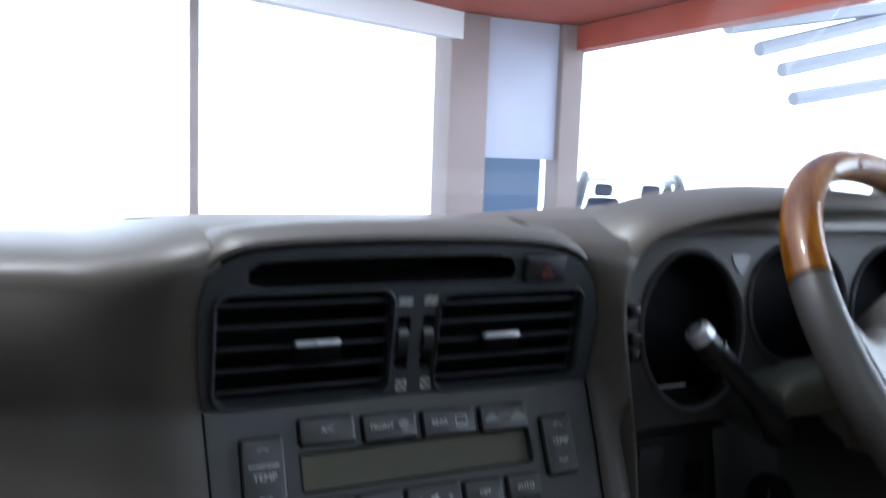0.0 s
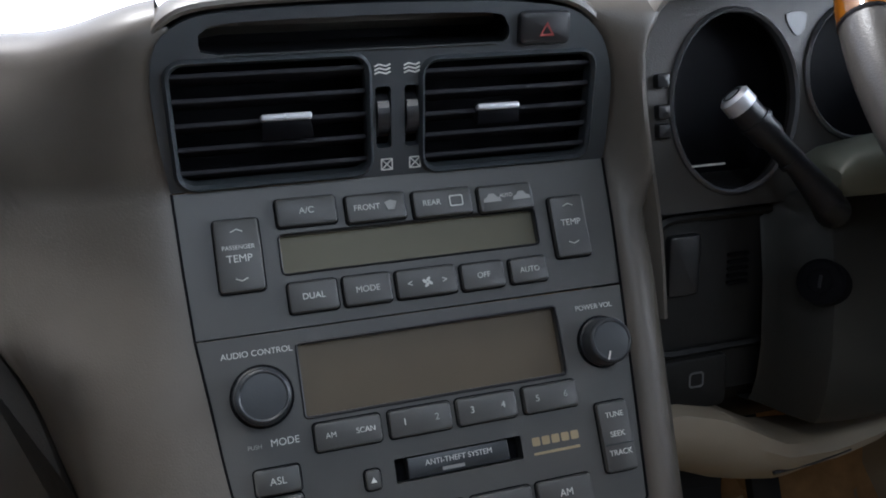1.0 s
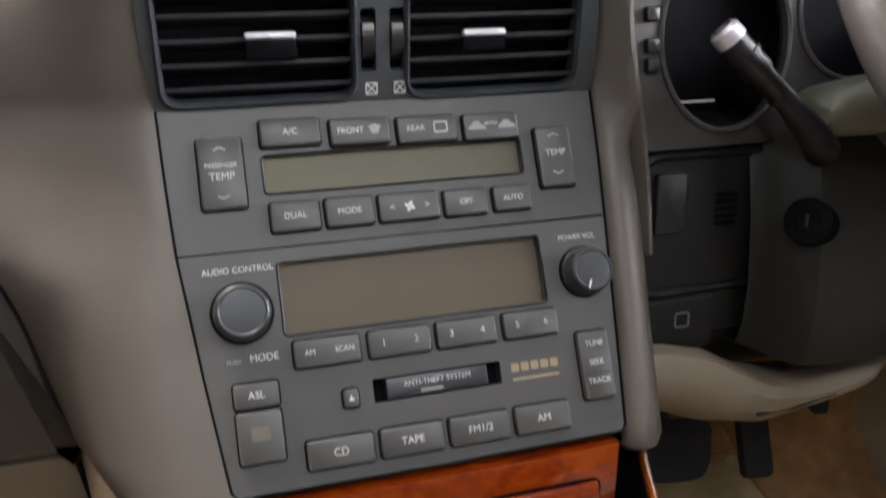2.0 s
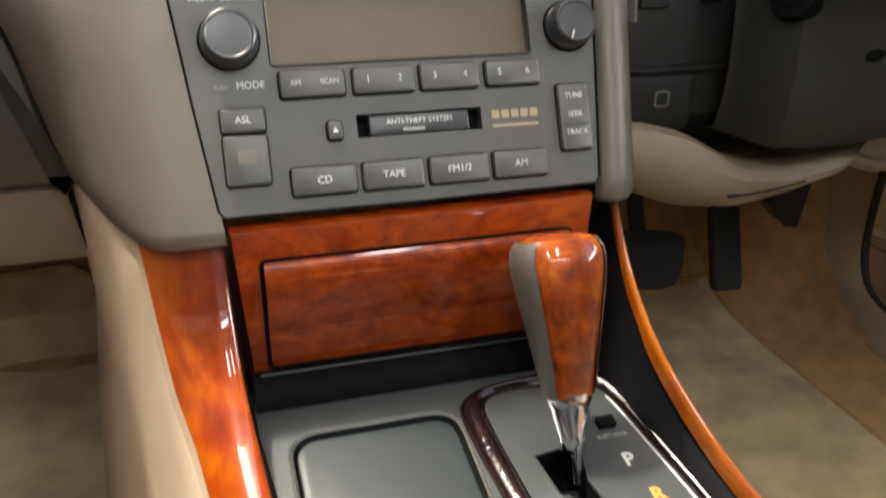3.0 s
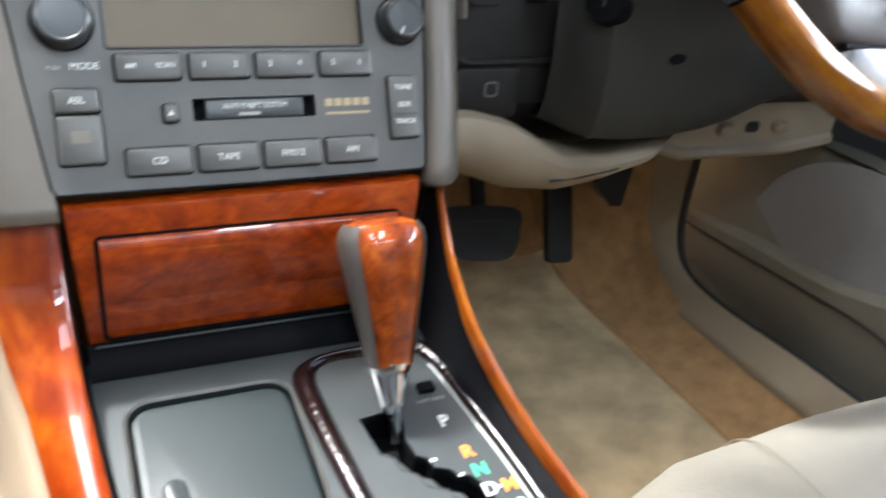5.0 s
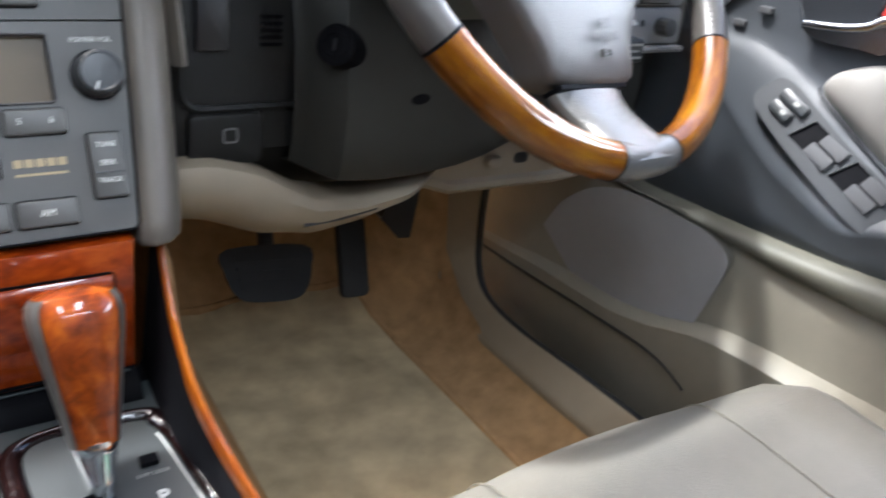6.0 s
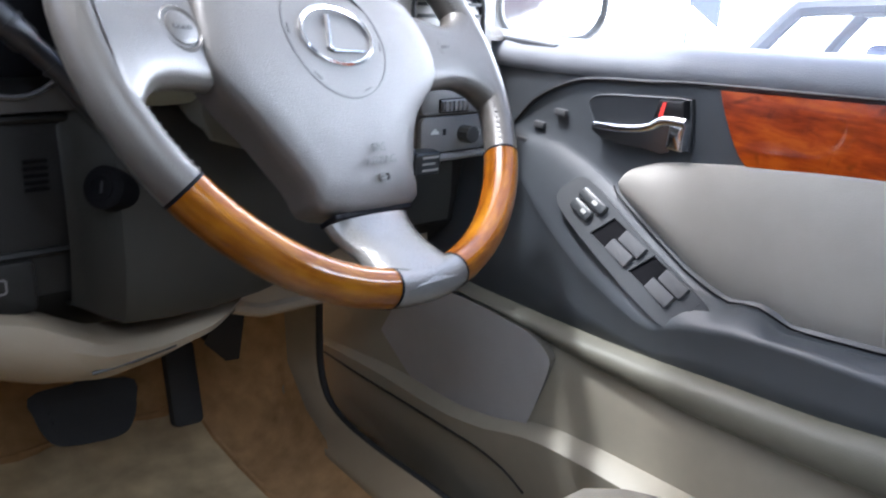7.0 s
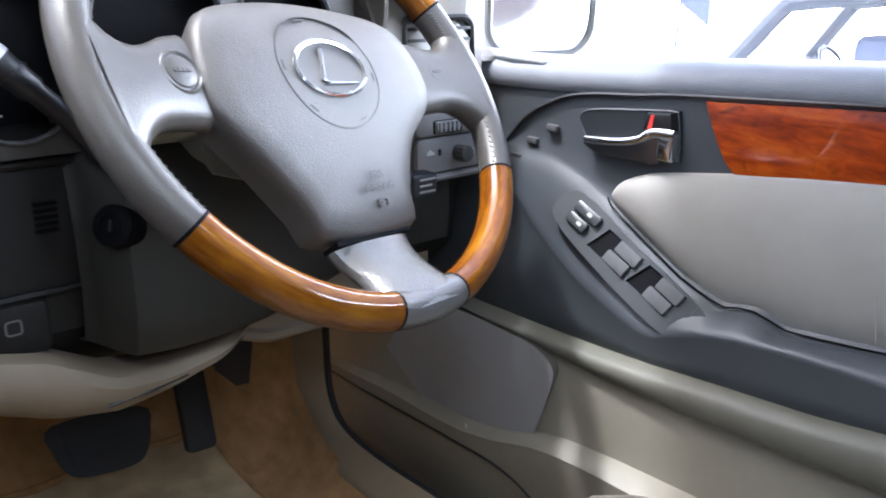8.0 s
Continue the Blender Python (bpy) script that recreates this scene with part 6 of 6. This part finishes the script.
solo("sill_trim", bm, SILLB, "beige plastic sill trim beside the carpet", "trim", kind="structure", sharp=70)

# ---- driver seat ----
seat = thing("driver_seat", "ivory leather driver seat cushion", "car seat")
bm = bmesh.new()
rows = []
for i in range(15):
    q = i / 14
    x = lerp(0.15, 0.66, q)
    bol = 0.022 * (step(0.72, 0.86, q) * step(1.0, 0.95, q) + step(0.28, 0.14, q) * step(0.0, 0.05, q))
    edge = 0.05 * (1 - step(0, 0.12, q)) + 0.05 * step(0.88, 1.0, q)
    yf = -0.218 - 0.035 * (2 * q - 1) ** 2
    rows.append([(x, yf + 0.02, 0.03), (x, yf + 0.012, 0.13 - edge * 0.3), (x, yf - 0.002, 0.185 - edge * 0.6), (x, yf - 0.02, 0.212 - edge + bol * 0.4), (x, yf - 0.06, 0.222 - edge + bol), (x, yf - 0.2, 0.217 - edge + bol), (x, yf - 0.45, 0.2 - edge + bol)])
sheet(bm, rows)
cushion = part("cushion", bm, SEAT, seat, sharp=80)
for k in (4, 10):
    bm = bmesh.new()
    tube(bm, smooth_line([Vector(p) + Vector((0, 0, 0.0004)) for p in rows[k][1:]], 4), 0.0006, 6)
    part("seam", bm, DOORB, cushion)
bm = bmesh.new()
box(bm, 0.18, 0.64, -0.85, -0.26, 0.0, 0.12, 0.02)
part("base", bm, BLACK, seat)
bm = bmesh.new()
box(bm, 0.17, 0.66, -1.32, -1.12, 0.12, 0.72, 0.06)
part("backrest", bm, SEAT, seat)

# ---- driver door ----
door = thing("car_door", "closed driver door with dark trim, wood inlay and cloth pad", "car door")


def door_x(z):
    return table(z, [(0.0, 0.69), (0.12, 0.675), (0.28, 0.69), (0.32, 0.71), (0.4, 0.728), (0.5, 0.735), (0.56, 0.74)])


bm = bmesh.new()
zs = [0.03, 0.08, 0.12, 0.18, 0.24, 0.27, 0.29]
sheet(bm, [[(door_x(z) - 0.015 * step(-0.5, -0.12, y) - 0.008 * step(0.0, 0.2, y), y, z + 0.09 * max(-y - 0.2, 0) * (z > 0.2)) for y in np.linspace(0.28, -1.0, 20)] for z in zs], 0.03, (1, 0, 0))
part("lower_panel", bm, DOORB, door, "beige lower door panel")
def rise(y):
    """The belt line climbs towards the rear."""
    return 0.088 * max(-y, 0)


SHELF_TOP = [(-0.95, 0.385), (-0.456, 0.332), (-0.392, 0.321), (-0.345, 0.316), (-0.294, 0.311), (-0.236, 0.304), (-0.171, 0.299), (-0.097, 0.295), (0.0, 0.291), (0.28, 0.291)]
SHELF_LOW = [(-0.95, 0.345), (-0.4, 0.293), (-0.301, 0.286), (-0.242, 0.285), (-0.177, 0.283), (-0.102, 0.286), (0.0, 0.288), (0.28, 0.288)]
POD_INNER = [(-0.95, 0.425), (-0.426, 0.382), (-0.402, 0.378), (-0.358, 0.372), (-0.338, 0.3685), (-0.328, 0.3705), (-0.318, 0.377), (-0.301, 0.3775), (-0.278, 0.3715), (-0.238, 0.384), (-0.184, 0.41), (-0.14, 0.434), (-0.1, 0.452), (-0.06, 0.463), (0.0, 0.465), (0.28, 0.45)]
POD_RIDGE = [(-0.95, 0.405), (-0.444, 0.374), (-0.373, 0.371), (-0.341, 0.368), (-0.306, 0.363), (-0.275, 0.356), (-0.25, 0.3475), (-0.238, 0.342), (-0.23, 0.3395), (-0.222, 0.3385), (-0.213, 0.3395), (-0.186, 0.348), (-0.14, 0.362), (-0.1, 0.381), (-0.059, 0.405), (-0.032, 0.424), (0.0, 0.438), (0.05, 0.447), (0.28, 0.44)]
POD_OUT = [(-0.95, 0.689), (-0.3, 0.689), (-0.23, 0.687), (-0.186, 0.688), (-0.14, 0.693), (-0.1, 0.698), (-0.059, 0.705), (-0.02, 0.713), (0.03, 0.723), (0.08, 0.728), (0.28, 0.7)]
bm = bmesh.new()
rows = []
for y in [0.28 - 0.02 * k for k in range(13)] + [0.03 - 0.008 * k for k in range(48)] + [-0.37 - 0.03 * k for k in range(21)]:
    back = 0.035 * step(0.02, 0.2, y)
    top, zi, zr, xr, zb = 0.54 + rise(y), table(y, POD_INNER), table(y, POD_RIDGE), table(y, POD_OUT), table(y, SHELF_TOP)
    xi = 0.7255 - 0.004 * step(-0.12, -0.16, y)
    row = [(0.738, top), (0.7355, lerp(top, zi, 0.3)), (0.7345, lerp(top, zi, 0.7)), (0.732, zi + 0.008), (xi + 0.003, zi + 0.0015), (xi, zi - 0.002)]
    row += [(lerp(xi, xr, q) - 0.001 * math.sin(math.pi * q), lerp(zi, zr, q) + 0.0012 * math.sin(math.pi * q)) for q in (0.25, 0.5, 0.75, 0.92)]
    row += [(xr - 0.0008, zr - 0.002), (xr - 0.0005, zr - 0.006), (xr + 0.0012, zr - 0.014), (lerp(xr + 0.001, 0.69, 0.5), lerp(zr - 0.014, zb, 0.5)), (0.69, zb + 0.003), (0.7, zb - 0.004)]
    rows.append([(x - back, y, z) for x, z in row])
sheet(bm, rows)
part("upper_panel", bm, DOORP, door, "dark grey moulded door panel with armrest", 70)
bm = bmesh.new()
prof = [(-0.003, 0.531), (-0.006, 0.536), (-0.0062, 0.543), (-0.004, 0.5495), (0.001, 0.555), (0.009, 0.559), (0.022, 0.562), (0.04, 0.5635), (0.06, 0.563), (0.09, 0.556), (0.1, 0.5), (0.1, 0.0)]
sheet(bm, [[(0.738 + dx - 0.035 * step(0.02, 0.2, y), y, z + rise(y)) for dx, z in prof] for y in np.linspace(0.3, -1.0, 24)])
part("window_sill", bm, LEDGE, door, "padded window ledge with sky sheen in its grey", 70)
bm = bmesh.new()
tube(bm, smooth_line([(0.7315, 0.05, 0.43), (0.7325, 0.006, 0.478), (0.7335, -0.017, 0.504), (0.7335, -0.054, 0.526), (0.734, -0.09, 0.537), (0.734, -0.156, 0.545), (0.734, -0.225, 0.5535), (0.734, -0.5, 0.577)], 4), 0.0022, 6)
part("seam", bm, BLACK, door)
# handle recess: a flat plate, the hollow's shade put into its dark colour
rec = smooth_outline([(0.088, 0.512), (0.094, 0.5215), (0.112, 0.5265), (0.164, 0.5335), (0.197, 0.537), (0.2035, 0.531), (0.2085, 0.496), (0.201, 0.489), (0.139, 0.482), (0.112, 0.4845), (0.098, 0.496)], 4)
HX = basis((0.7335, 0, 0), (0, -1, 0), (0, 0, 1))
bm = bmesh.new()
prism(bm, rec, HX, -0.004, 0.0014)
hr = part("handle_recess", bm, mat("shaded_recess_plastic", (0.019, 0.021, 0.024), 0.4, vary=0.06), door, "flat handle recess, shade of the hollow painted dark")
bm = bmesh.new()
ring_plate(bm, inset(rec, -0.0025), rec, HX, -0.002, 0.0022, 0.001)
part("recess_rim", bm, DOORP, hr)
bm = bmesh.new()
tube(bm, smooth_line([HX @ Vector(p) for p in ((0.104, 0.4955, 0.009), (0.125, 0.4975, 0.0125), (0.15, 0.501, 0.014), (0.17, 0.5065, 0.0135), (0.184, 0.515, 0.012), (0.206, 0.5165, 0.011))], 4), [0.0024 + 0.001 * k / 20 for k in range(21)], 10, 1.3)
part("inner_handle", bm, CHROME, door, "chrome door handle")
bm = bmesh.new()
prism(bm, smooth_outline([(0.105, 0.4955), (0.14, 0.4995), (0.17, 0.506), (0.186, 0.5145), (0.19, 0.5145), (0.19, 0.4895), (0.165, 0.488), (0.135, 0.4865), (0.116, 0.4885)], 3), HX, 0.003, 0.0095, 0.003)
part("handle_blade", bm, mat("dark_chrome", (0.42, 0.42, 0.44), 0.26, 1.0, vary=0.03), door, "dark chrome blade of the handle")
bm = bmesh.new()
prism(bm, rrect(0.1985, 0.5035, 0.017, 0.026, 0.003), HX, 0.001, 0.0135, 0.003)
part("handle_hub", bm, CHROME, door, "chrome handle hub")
bm = bmesh.new()
prism(bm, [(0.1715, 0.5155), (0.203, 0.519), (0.2, 0.5355), (0.1745, 0.5325)], HX, 0.001, 0.011, 0.002)
lk = part("lock_button", bm, BLACK, door)
bm = bmesh.new()
prism(bm, [(0.177, 0.5175), (0.1815, 0.518), (0.1835, 0.5315), (0.1795, 0.531)], HX, 0.0105, 0.0116)
part("lock_mark", bm, RED, lk)
# wood inlay
bm = bmesh.new()
rows = []
for q in np.linspace(0, 1, 24):
    row = []
    for k in range(9):
        w = k / 8
        u = lerp(lerp(0.266, 0.23, w ** 0.8), 0.95, q)
        z = lerp(0.492 + 0.14 * (u - 0.265), 0.55 + 0.09 * (u - 0.23), w)
        row.append((0.7285 - 0.0018 * (1 - abs(2 * w - 1) ** 4), -u, z))
    rows.append([(0.74, row[0][1], row[0][2])] + row + [(0.74, row[-1][1], row[-1][2])])
rows.insert(0, [(0.74, y, z) for x, y, z in rows[0]])
sheet(bm, rows)
part("wood_inlay", bm, WOOD_DOOR, door, "glossy burl wood inlay")
# cloth pad
CX = basis((0.728, 0, 0), (0, -1, 0), (0, 0, 1))
rows = []
for k in range(46):
    u = 0.1405 + 0.6595 * (k / 45) ** 1.8
    lo = table(u, [(0.1405, 0.4425), (0.144, 0.436), (0.154, 0.4295), (0.183, 0.413), (0.231, 0.387), (0.262, 0.376), (0.28, 0.3725), (0.3, 0.378), (0.318, 0.3775), (0.329, 0.37), (0.358, 0.372), (0.402, 0.378), (0.426, 0.382), (0.8, 0.412)])
    hi = table(u, [(0.1405, 0.445), (0.144, 0.453), (0.151, 0.4605), (0.162, 0.467), (0.18, 0.4745), (0.204, 0.480), (0.264, 0.4915), (0.331, 0.502), (0.397, 0.5125), (0.8, 0.567)])
    puff = min(1.0, (u - 0.1405) / 0.045) ** 0.5
    row = [CX @ Vector((u, lo, -0.012))]
    for w in (0.0, 0.03, 0.08, 0.16, 0.3, 0.45, 0.6, 0.75, 0.86, 0.93, 0.975, 1.0):
        row.append(CX @ Vector((u, lerp(lo, hi, w), -0.001 + 0.0105 * puff * (1 - abs(2 * w - 1) ** 3) + 0.0006 * math.sin(31 * u + 4 * w))))
    rows.append(row + [CX @ Vector((u, hi, -0.012))])
bm = bmesh.new()
sheet(bm, rows)
cp = part("cloth_pad", bm, CLOTH, door, "light grey cloth pad", 70)
# black tube drawn as the shadow below the overhanging cloth
bm = bmesh.new()
tube(bm, [r[1] + Vector((-0.0074, 0, 0.001)) for r in rows], 0.0009, 6)
part("pad_dark_line", bm, VOID, cp, "shadow line drawn under the cloth pad")
bm = bmesh.new()
tube(bm, [(0.7195, -0.395, 0.468), (0.7185, -0.4, 0.445), (0.7185, -0.405, 0.415), (0.7195, -0.41, 0.388)], 0.0005, 6)
part("seam", bm, CLOTH, cp)
# switches on the armrest
SWM = basis((0.7035, -0.1759, 0.3903), (-0.038, -0.925, -0.384), (0.493, -0.35, 0.795))
wells = [[(u0, -0.0094), (u0 + 0.0495, -0.0096), (u0 + 0.0565, 0.0168), (u0 + 0.008, 0.017)] for u0 in (-0.0371, 0.0185)]
bm = bmesh.new()
frame_plate(bm, smooth_outline([(-0.085, -0.012), (0.0, -0.0225), (0.075, -0.024), (0.089, -0.013), (0.0945, 0.0035), (0.094, 0.0175), (0.0, 0.0215), (-0.075, 0.027), (-0.092, 0.012)], 4), wells, SWM, -0.012, 0.003)
arm = part("switch_panel", bm, mat("dark_switch_plate", (0.034, 0.037, 0.04), 0.5, vary=0.05, bump=0.1, bump_scale=1200, spec=0.35), door, "dark grey window switch panel")
for o in wells:
    c = sum(p[0] for p in o) / 4
    bm = bmesh.new()
    prism(bm, inset(o, -0.0008), SWM, -0.004, 0.0008)
    part("switch_well", bm, VOID, arm, "black switch well")
    for dv, du in ((-0.0035, 0.008), (0.0105, 0.012)):
        bm = bmesh.new()
        prism(bm, rrect(0, 0, 0.03, 0.0128, 0.002), at(SWM, c + du, dv, 0.002) @ Matrix.Rotation(radians(-7), 4, "Y"), -0.004, 0.003, 0.001)
        part("window_switch", bm, SWITCH, arm)
for u, v, w in ((-0.057, 0.0145, 0.034), (-0.06, 0.001, 0.026)):
    bm = bmesh.new()
    prism(bm, rrect(u, v, w, 0.011, 0.003), SWM, 0.001, 0.008, 0.0015)
    part("lock_switch", bm, SATIN, arm)
    bm = bmesh.new()
    prism(bm, rrect(u + 0.004, v, 0.006, 0.004, 0.001), SWM, 0.008, 0.0084)
    part("switch_mark", bm, GREY_PRINT, arm)
bm = bmesh.new()
tube(bm, [SWM @ Vector((u, v, 0.003)) for u, v in ((0.077, -0.012), (0.084, -0.004), (0.088, 0.006), (0.088, 0.016))], 0.0004, 5)
part("panel_line", bm, BLACK, arm)
for y, z, d in ((-0.055, 0.497, 0.0045), (-0.028, 0.479, 0.0045), (-0.012, 0.4595, 0.0105)):
    bm = bmesh.new()
    prism(bm, rrect(-y, z, 0.015, 0.0075, 0.002), HX, 0.0, d, 0.0015)
    part("memory_button", bm, SWITCH, door)
# shelf edge above the pocket, and the pocket's lip
bm = bmesh.new()
rows = []
for y in np.linspace(0.2, -0.95, 46):
    zt, zl = table(y, SHELF_TOP), table(y, SHELF_LOW)
    rows.append([(0.71, y, zt + 0.004), (0.688, y, zt + 0.003), (0.675, y, zt), (0.6695, y, lerp(zt, zl, 0.2)), (0.668, y, lerp(zt, zl, 0.55)), (0.67, y, zl), (0.676, y, zl - 0.005), (0.695, y, zl - 0.007)])
sheet(bm, rows)
part("shelf_edge", bm, SHELFM, door, sharp=70)
bm = bmesh.new()
rows = []
for y in np.linspace(0.26, -0.95, 44):
    z = table(y, [(-0.95, 0.215), (-0.3, 0.197), (-0.21, 0.194), (-0.15, 0.188), (-0.12, 0.18), (-0.071, 0.162), (-0.017, 0.151), (0.043, 0.147), (0.109, 0.145), (0.26, 0.13)])
    o = 0.645
    rows.append([(0.69, y, z + 0.012), (o + 0.012, y, z + 0.008), (o, y, z), (o + 0.002, y, z - 0.02), (o + 0.02, y, 0.04), (o + 0.03, y, 0.0)])
sheet(bm, rows)
part("map_pocket", bm, DOORB, door, "beige door pocket")
bm = bmesh.new()
tube(bm, smooth_line([(0.6455, 0.233, 0.1205), (0.645, 0.156, 0.1235), (0.6448, 0.043, 0.1305), (0.6448, -0.02, 0.134), (0.6452, -0.07, 0.136), (0.6462, -0.11, 0.131), (0.648, -0.14, 0.118)], 4), 0.0013, 6)
part("seam", bm, BLACK, door)
spk = smooth_outline([(0.08, 0.2855), (0.11, 0.2835), (0.133, 0.273), (0.136, 0.257), (0.12, 0.197), (0.107, 0.172), (0.09, 0.163), (0.07, 0.156), (0.015, 0.1495), (-0.045, 0.147), (-0.11, 0.1475), (-0.134, 0.156), (-0.1355, 0.172), (-0.119, 0.206), (-0.1, 0.235), (-0.06, 0.266), (-0.013, 0.2825), (0.03, 0.286)], 4)
SPX = basis((0.664, 0, 0), (0, -1, 0), (0, 0, 1))
bm = bmesh.new()
prism(bm, spk, SPX, -0.02, 0.003, 0.004)
part("speaker_grille", bm, GRILLE, door, "grey-brown speaker grille")
bm = bmesh.new()
ring_plate(bm, inset(spk, -0.004), spk, SPX, -0.02, 0.002, 0.002)
part("grille_rim", bm, DOORB, door)
bm = bmesh.new()
bridge(bm, [[SPX @ Vector((u, v, d)) for u, v in inset(spk, -g)] for g, d in ((0.0, -0.002), (0.004, 0.0), (0.009, -0.003), (0.018, -0.016), (0.026, -0.032))])
part("grille_flank", bm, DOORB, door, "", 70)
# window frame and glass
bm = bmesh.new()
sheet(bm, [[(0.775, 0.3, 0.55), (0.79, -0.85, 0.6)], [(0.66, 0.1, 1.05), (0.66, -0.85, 1.08)]], 0.004, (1, 0, 0.2))
g = part("window_glass", bm, GLASS, door)
g.visible_shadow = False
bm = bmesh.new()
box(bm, 0.74, 0.78, -0.03, 0.3, 0.545, 0.562, 0.004)
part("quarter_frame", bm, DOORP, door)
bm = bmesh.new()
tube(bm, [(0.765, 0.13, 0.55), (0.75, 0.12, 0.7), (0.69, 0.0, 1.05)], 0.03, 10)
part("mirror_cover", bm, HEADLINER, door, "pale inner mirror cover")

# ---- outside mirror ----
MM = basis((0.93, 0.155, 0.604), (0.9628, -0.2701, 0), (0, 0, 1))
bm = bmesh.new()
prism(bm, rrect(0.005, 0.0, 0.176, 0.134, 0.048, 8), MM, -0.08, 0.0, 0.01)
om = part("outside_mirror", bm, CARPAINT, door, "white outside mirror with grey rim")
bm = bmesh.new()
o = rrect(0.005, 0.0, 0.166, 0.124, 0.042, 8)
ring_plate(bm, inset(o, -0.003), inset(o, 0.006), MM, -0.002, 0.008, 0.003)
part("rim", bm, PANEL, om)
bm = bmesh.new()
prism(bm, inset(o, 0.004), MM, 0.0, 0.002)
part("glass", bm, MIRROR, om)

# ---- parked cars in the hall ----


def parked_car(m, label):
    ob = thing("parked_car", label, "car", "parked cars")
    bm = bmesh.new()
    rows = []
    for y, z0, z1, hw in ((-2.2, 0.0, 0.35, 0.75), (-2.1, -0.1, 0.42, 0.84), (-1.2, -0.15, 0.44, 0.88), (0.0, -0.15, 0.44, 0.89), (1.2, -0.15, 0.42, 0.87), (2.0, -0.1, 0.4, 0.8), (2.2, 0.0, 0.3, 0.7)):
        rows.append([(hw * sx, y, z) for sx, z in ((-0.95, z0), (-1, lerp(z0, z1, 0.5)), (-0.95, lerp(z0, z1, 0.9)), (-0.85, z1), (0.85, z1), (0.95, lerp(z0, z1, 0.9)), (1, lerp(z0, z1, 0.5)), (0.95, z0))])
    made = bridge(bm, rows)
    bm.faces.new(made[0])
    bm.faces.new(made[-1])
    part("body", bm, CARPAINT, ob)
    for sx in (-1, 1):
        rail = smooth_line([(sx * 0.72, 1.06, 0.34), (sx * 0.7, 0.96, 0.46), (sx * 0.62, 0.66, 0.875), (sx * 0.6, 0.58, 0.925), (sx * 0.59, 0.2, 0.98), (sx * 0.585, -0.25, 1.02), (sx * 0.585, -1.1, 1.0), (sx * 0.66, -1.6, 0.6), (sx * 0.7, -1.75, 0.42)], 4)
        bm = bmesh.new()
        tube(bm, rail, 0.07, 8)
        part("roof_rail", bm, FRAME_GREY, ob, "blue-grey window frame and pillar")
        bm = bmesh.new()
        tube(bm, [(sx * 0.72, -0.7, 0.4), (sx * 0.6, -0.8, 1.0)], 0.045, 8)
        part("middle_pillar", bm, FRAME_GREY, ob, "blue-grey pillar")
        bm = bmesh.new()
        box(bm, sx * 0.32 - 0.23, sx * 0.32 + 0.23, -0.28, 0.1, 0.15, 0.72, 0.08)
        st = part("seat_back", bm, SEAT_BLUE, ob, "blue-grey seat back")
        bm = bmesh.new()
        box(bm, sx * 0.32 - 0.13, sx * 0.32 + 0.13, -0.3, -0.06, 0.75, 0.92, 0.06)
        part("headrest", bm, SEAT_BLUE, st)
        bm = bmesh.new()
        tube(bm, [(sx * 0.55, 2.14, 0.3), (sx * 0.7, 2.02, 0.32), (sx * 0.82, 1.8, 0.36)], [0.05, 0.09, 0.03], 12, 0.7)
        part("headlight", bm, FRAME_GREY, ob, "bluish headlight glass")
    bm = bmesh.new()
    sheet(bm, [[(-0.58, y, z), (0.58, y, z)] for y, z in ((0.6, 0.94), (0.2, 0.995), (-0.25, 1.035), (-1.1, 1.015))], 0.02, (0, 0, -1))
    part("roof", bm, CARPAINT, ob)
    bm = bmesh.new()
    tube(bm, [(-0.4 + 0.17 * math.cos(a), 0.28 + 0.1 * math.sin(a), 0.46 + 0.14 * math.sin(a)) for a in (2 * math.pi * k / 20 for k in range(21))], 0.015, 6)
    part("steering_wheel", bm, FRAME_GREY, ob)
    for y in (-1.35, 1.35):
        for sx in (-1, 1):
            bm = bmesh.new()
            tube(bm, [(sx * 0.72, y, -0.02), (sx * 0.9, y, -0.02)], 0.31, 24, up=(0, 0, 1))
            w = part("tyre", bm, RUBBER, ob)
            bm = bmesh.new()
            tube(bm, [(sx * 0.86, y, -0.02), (sx * 0.91, y, -0.02)], 0.2, 20)
            part("rim", bm, SILVER, w)
    ob.matrix_basis = m
    return ob


car = parked_car(pose(7.2, 2.0, -0.5), "white car parked in the bright hall beside")
copy_thing(car, pose(7.0, 9.0, -0.5, 0, 0, -35))
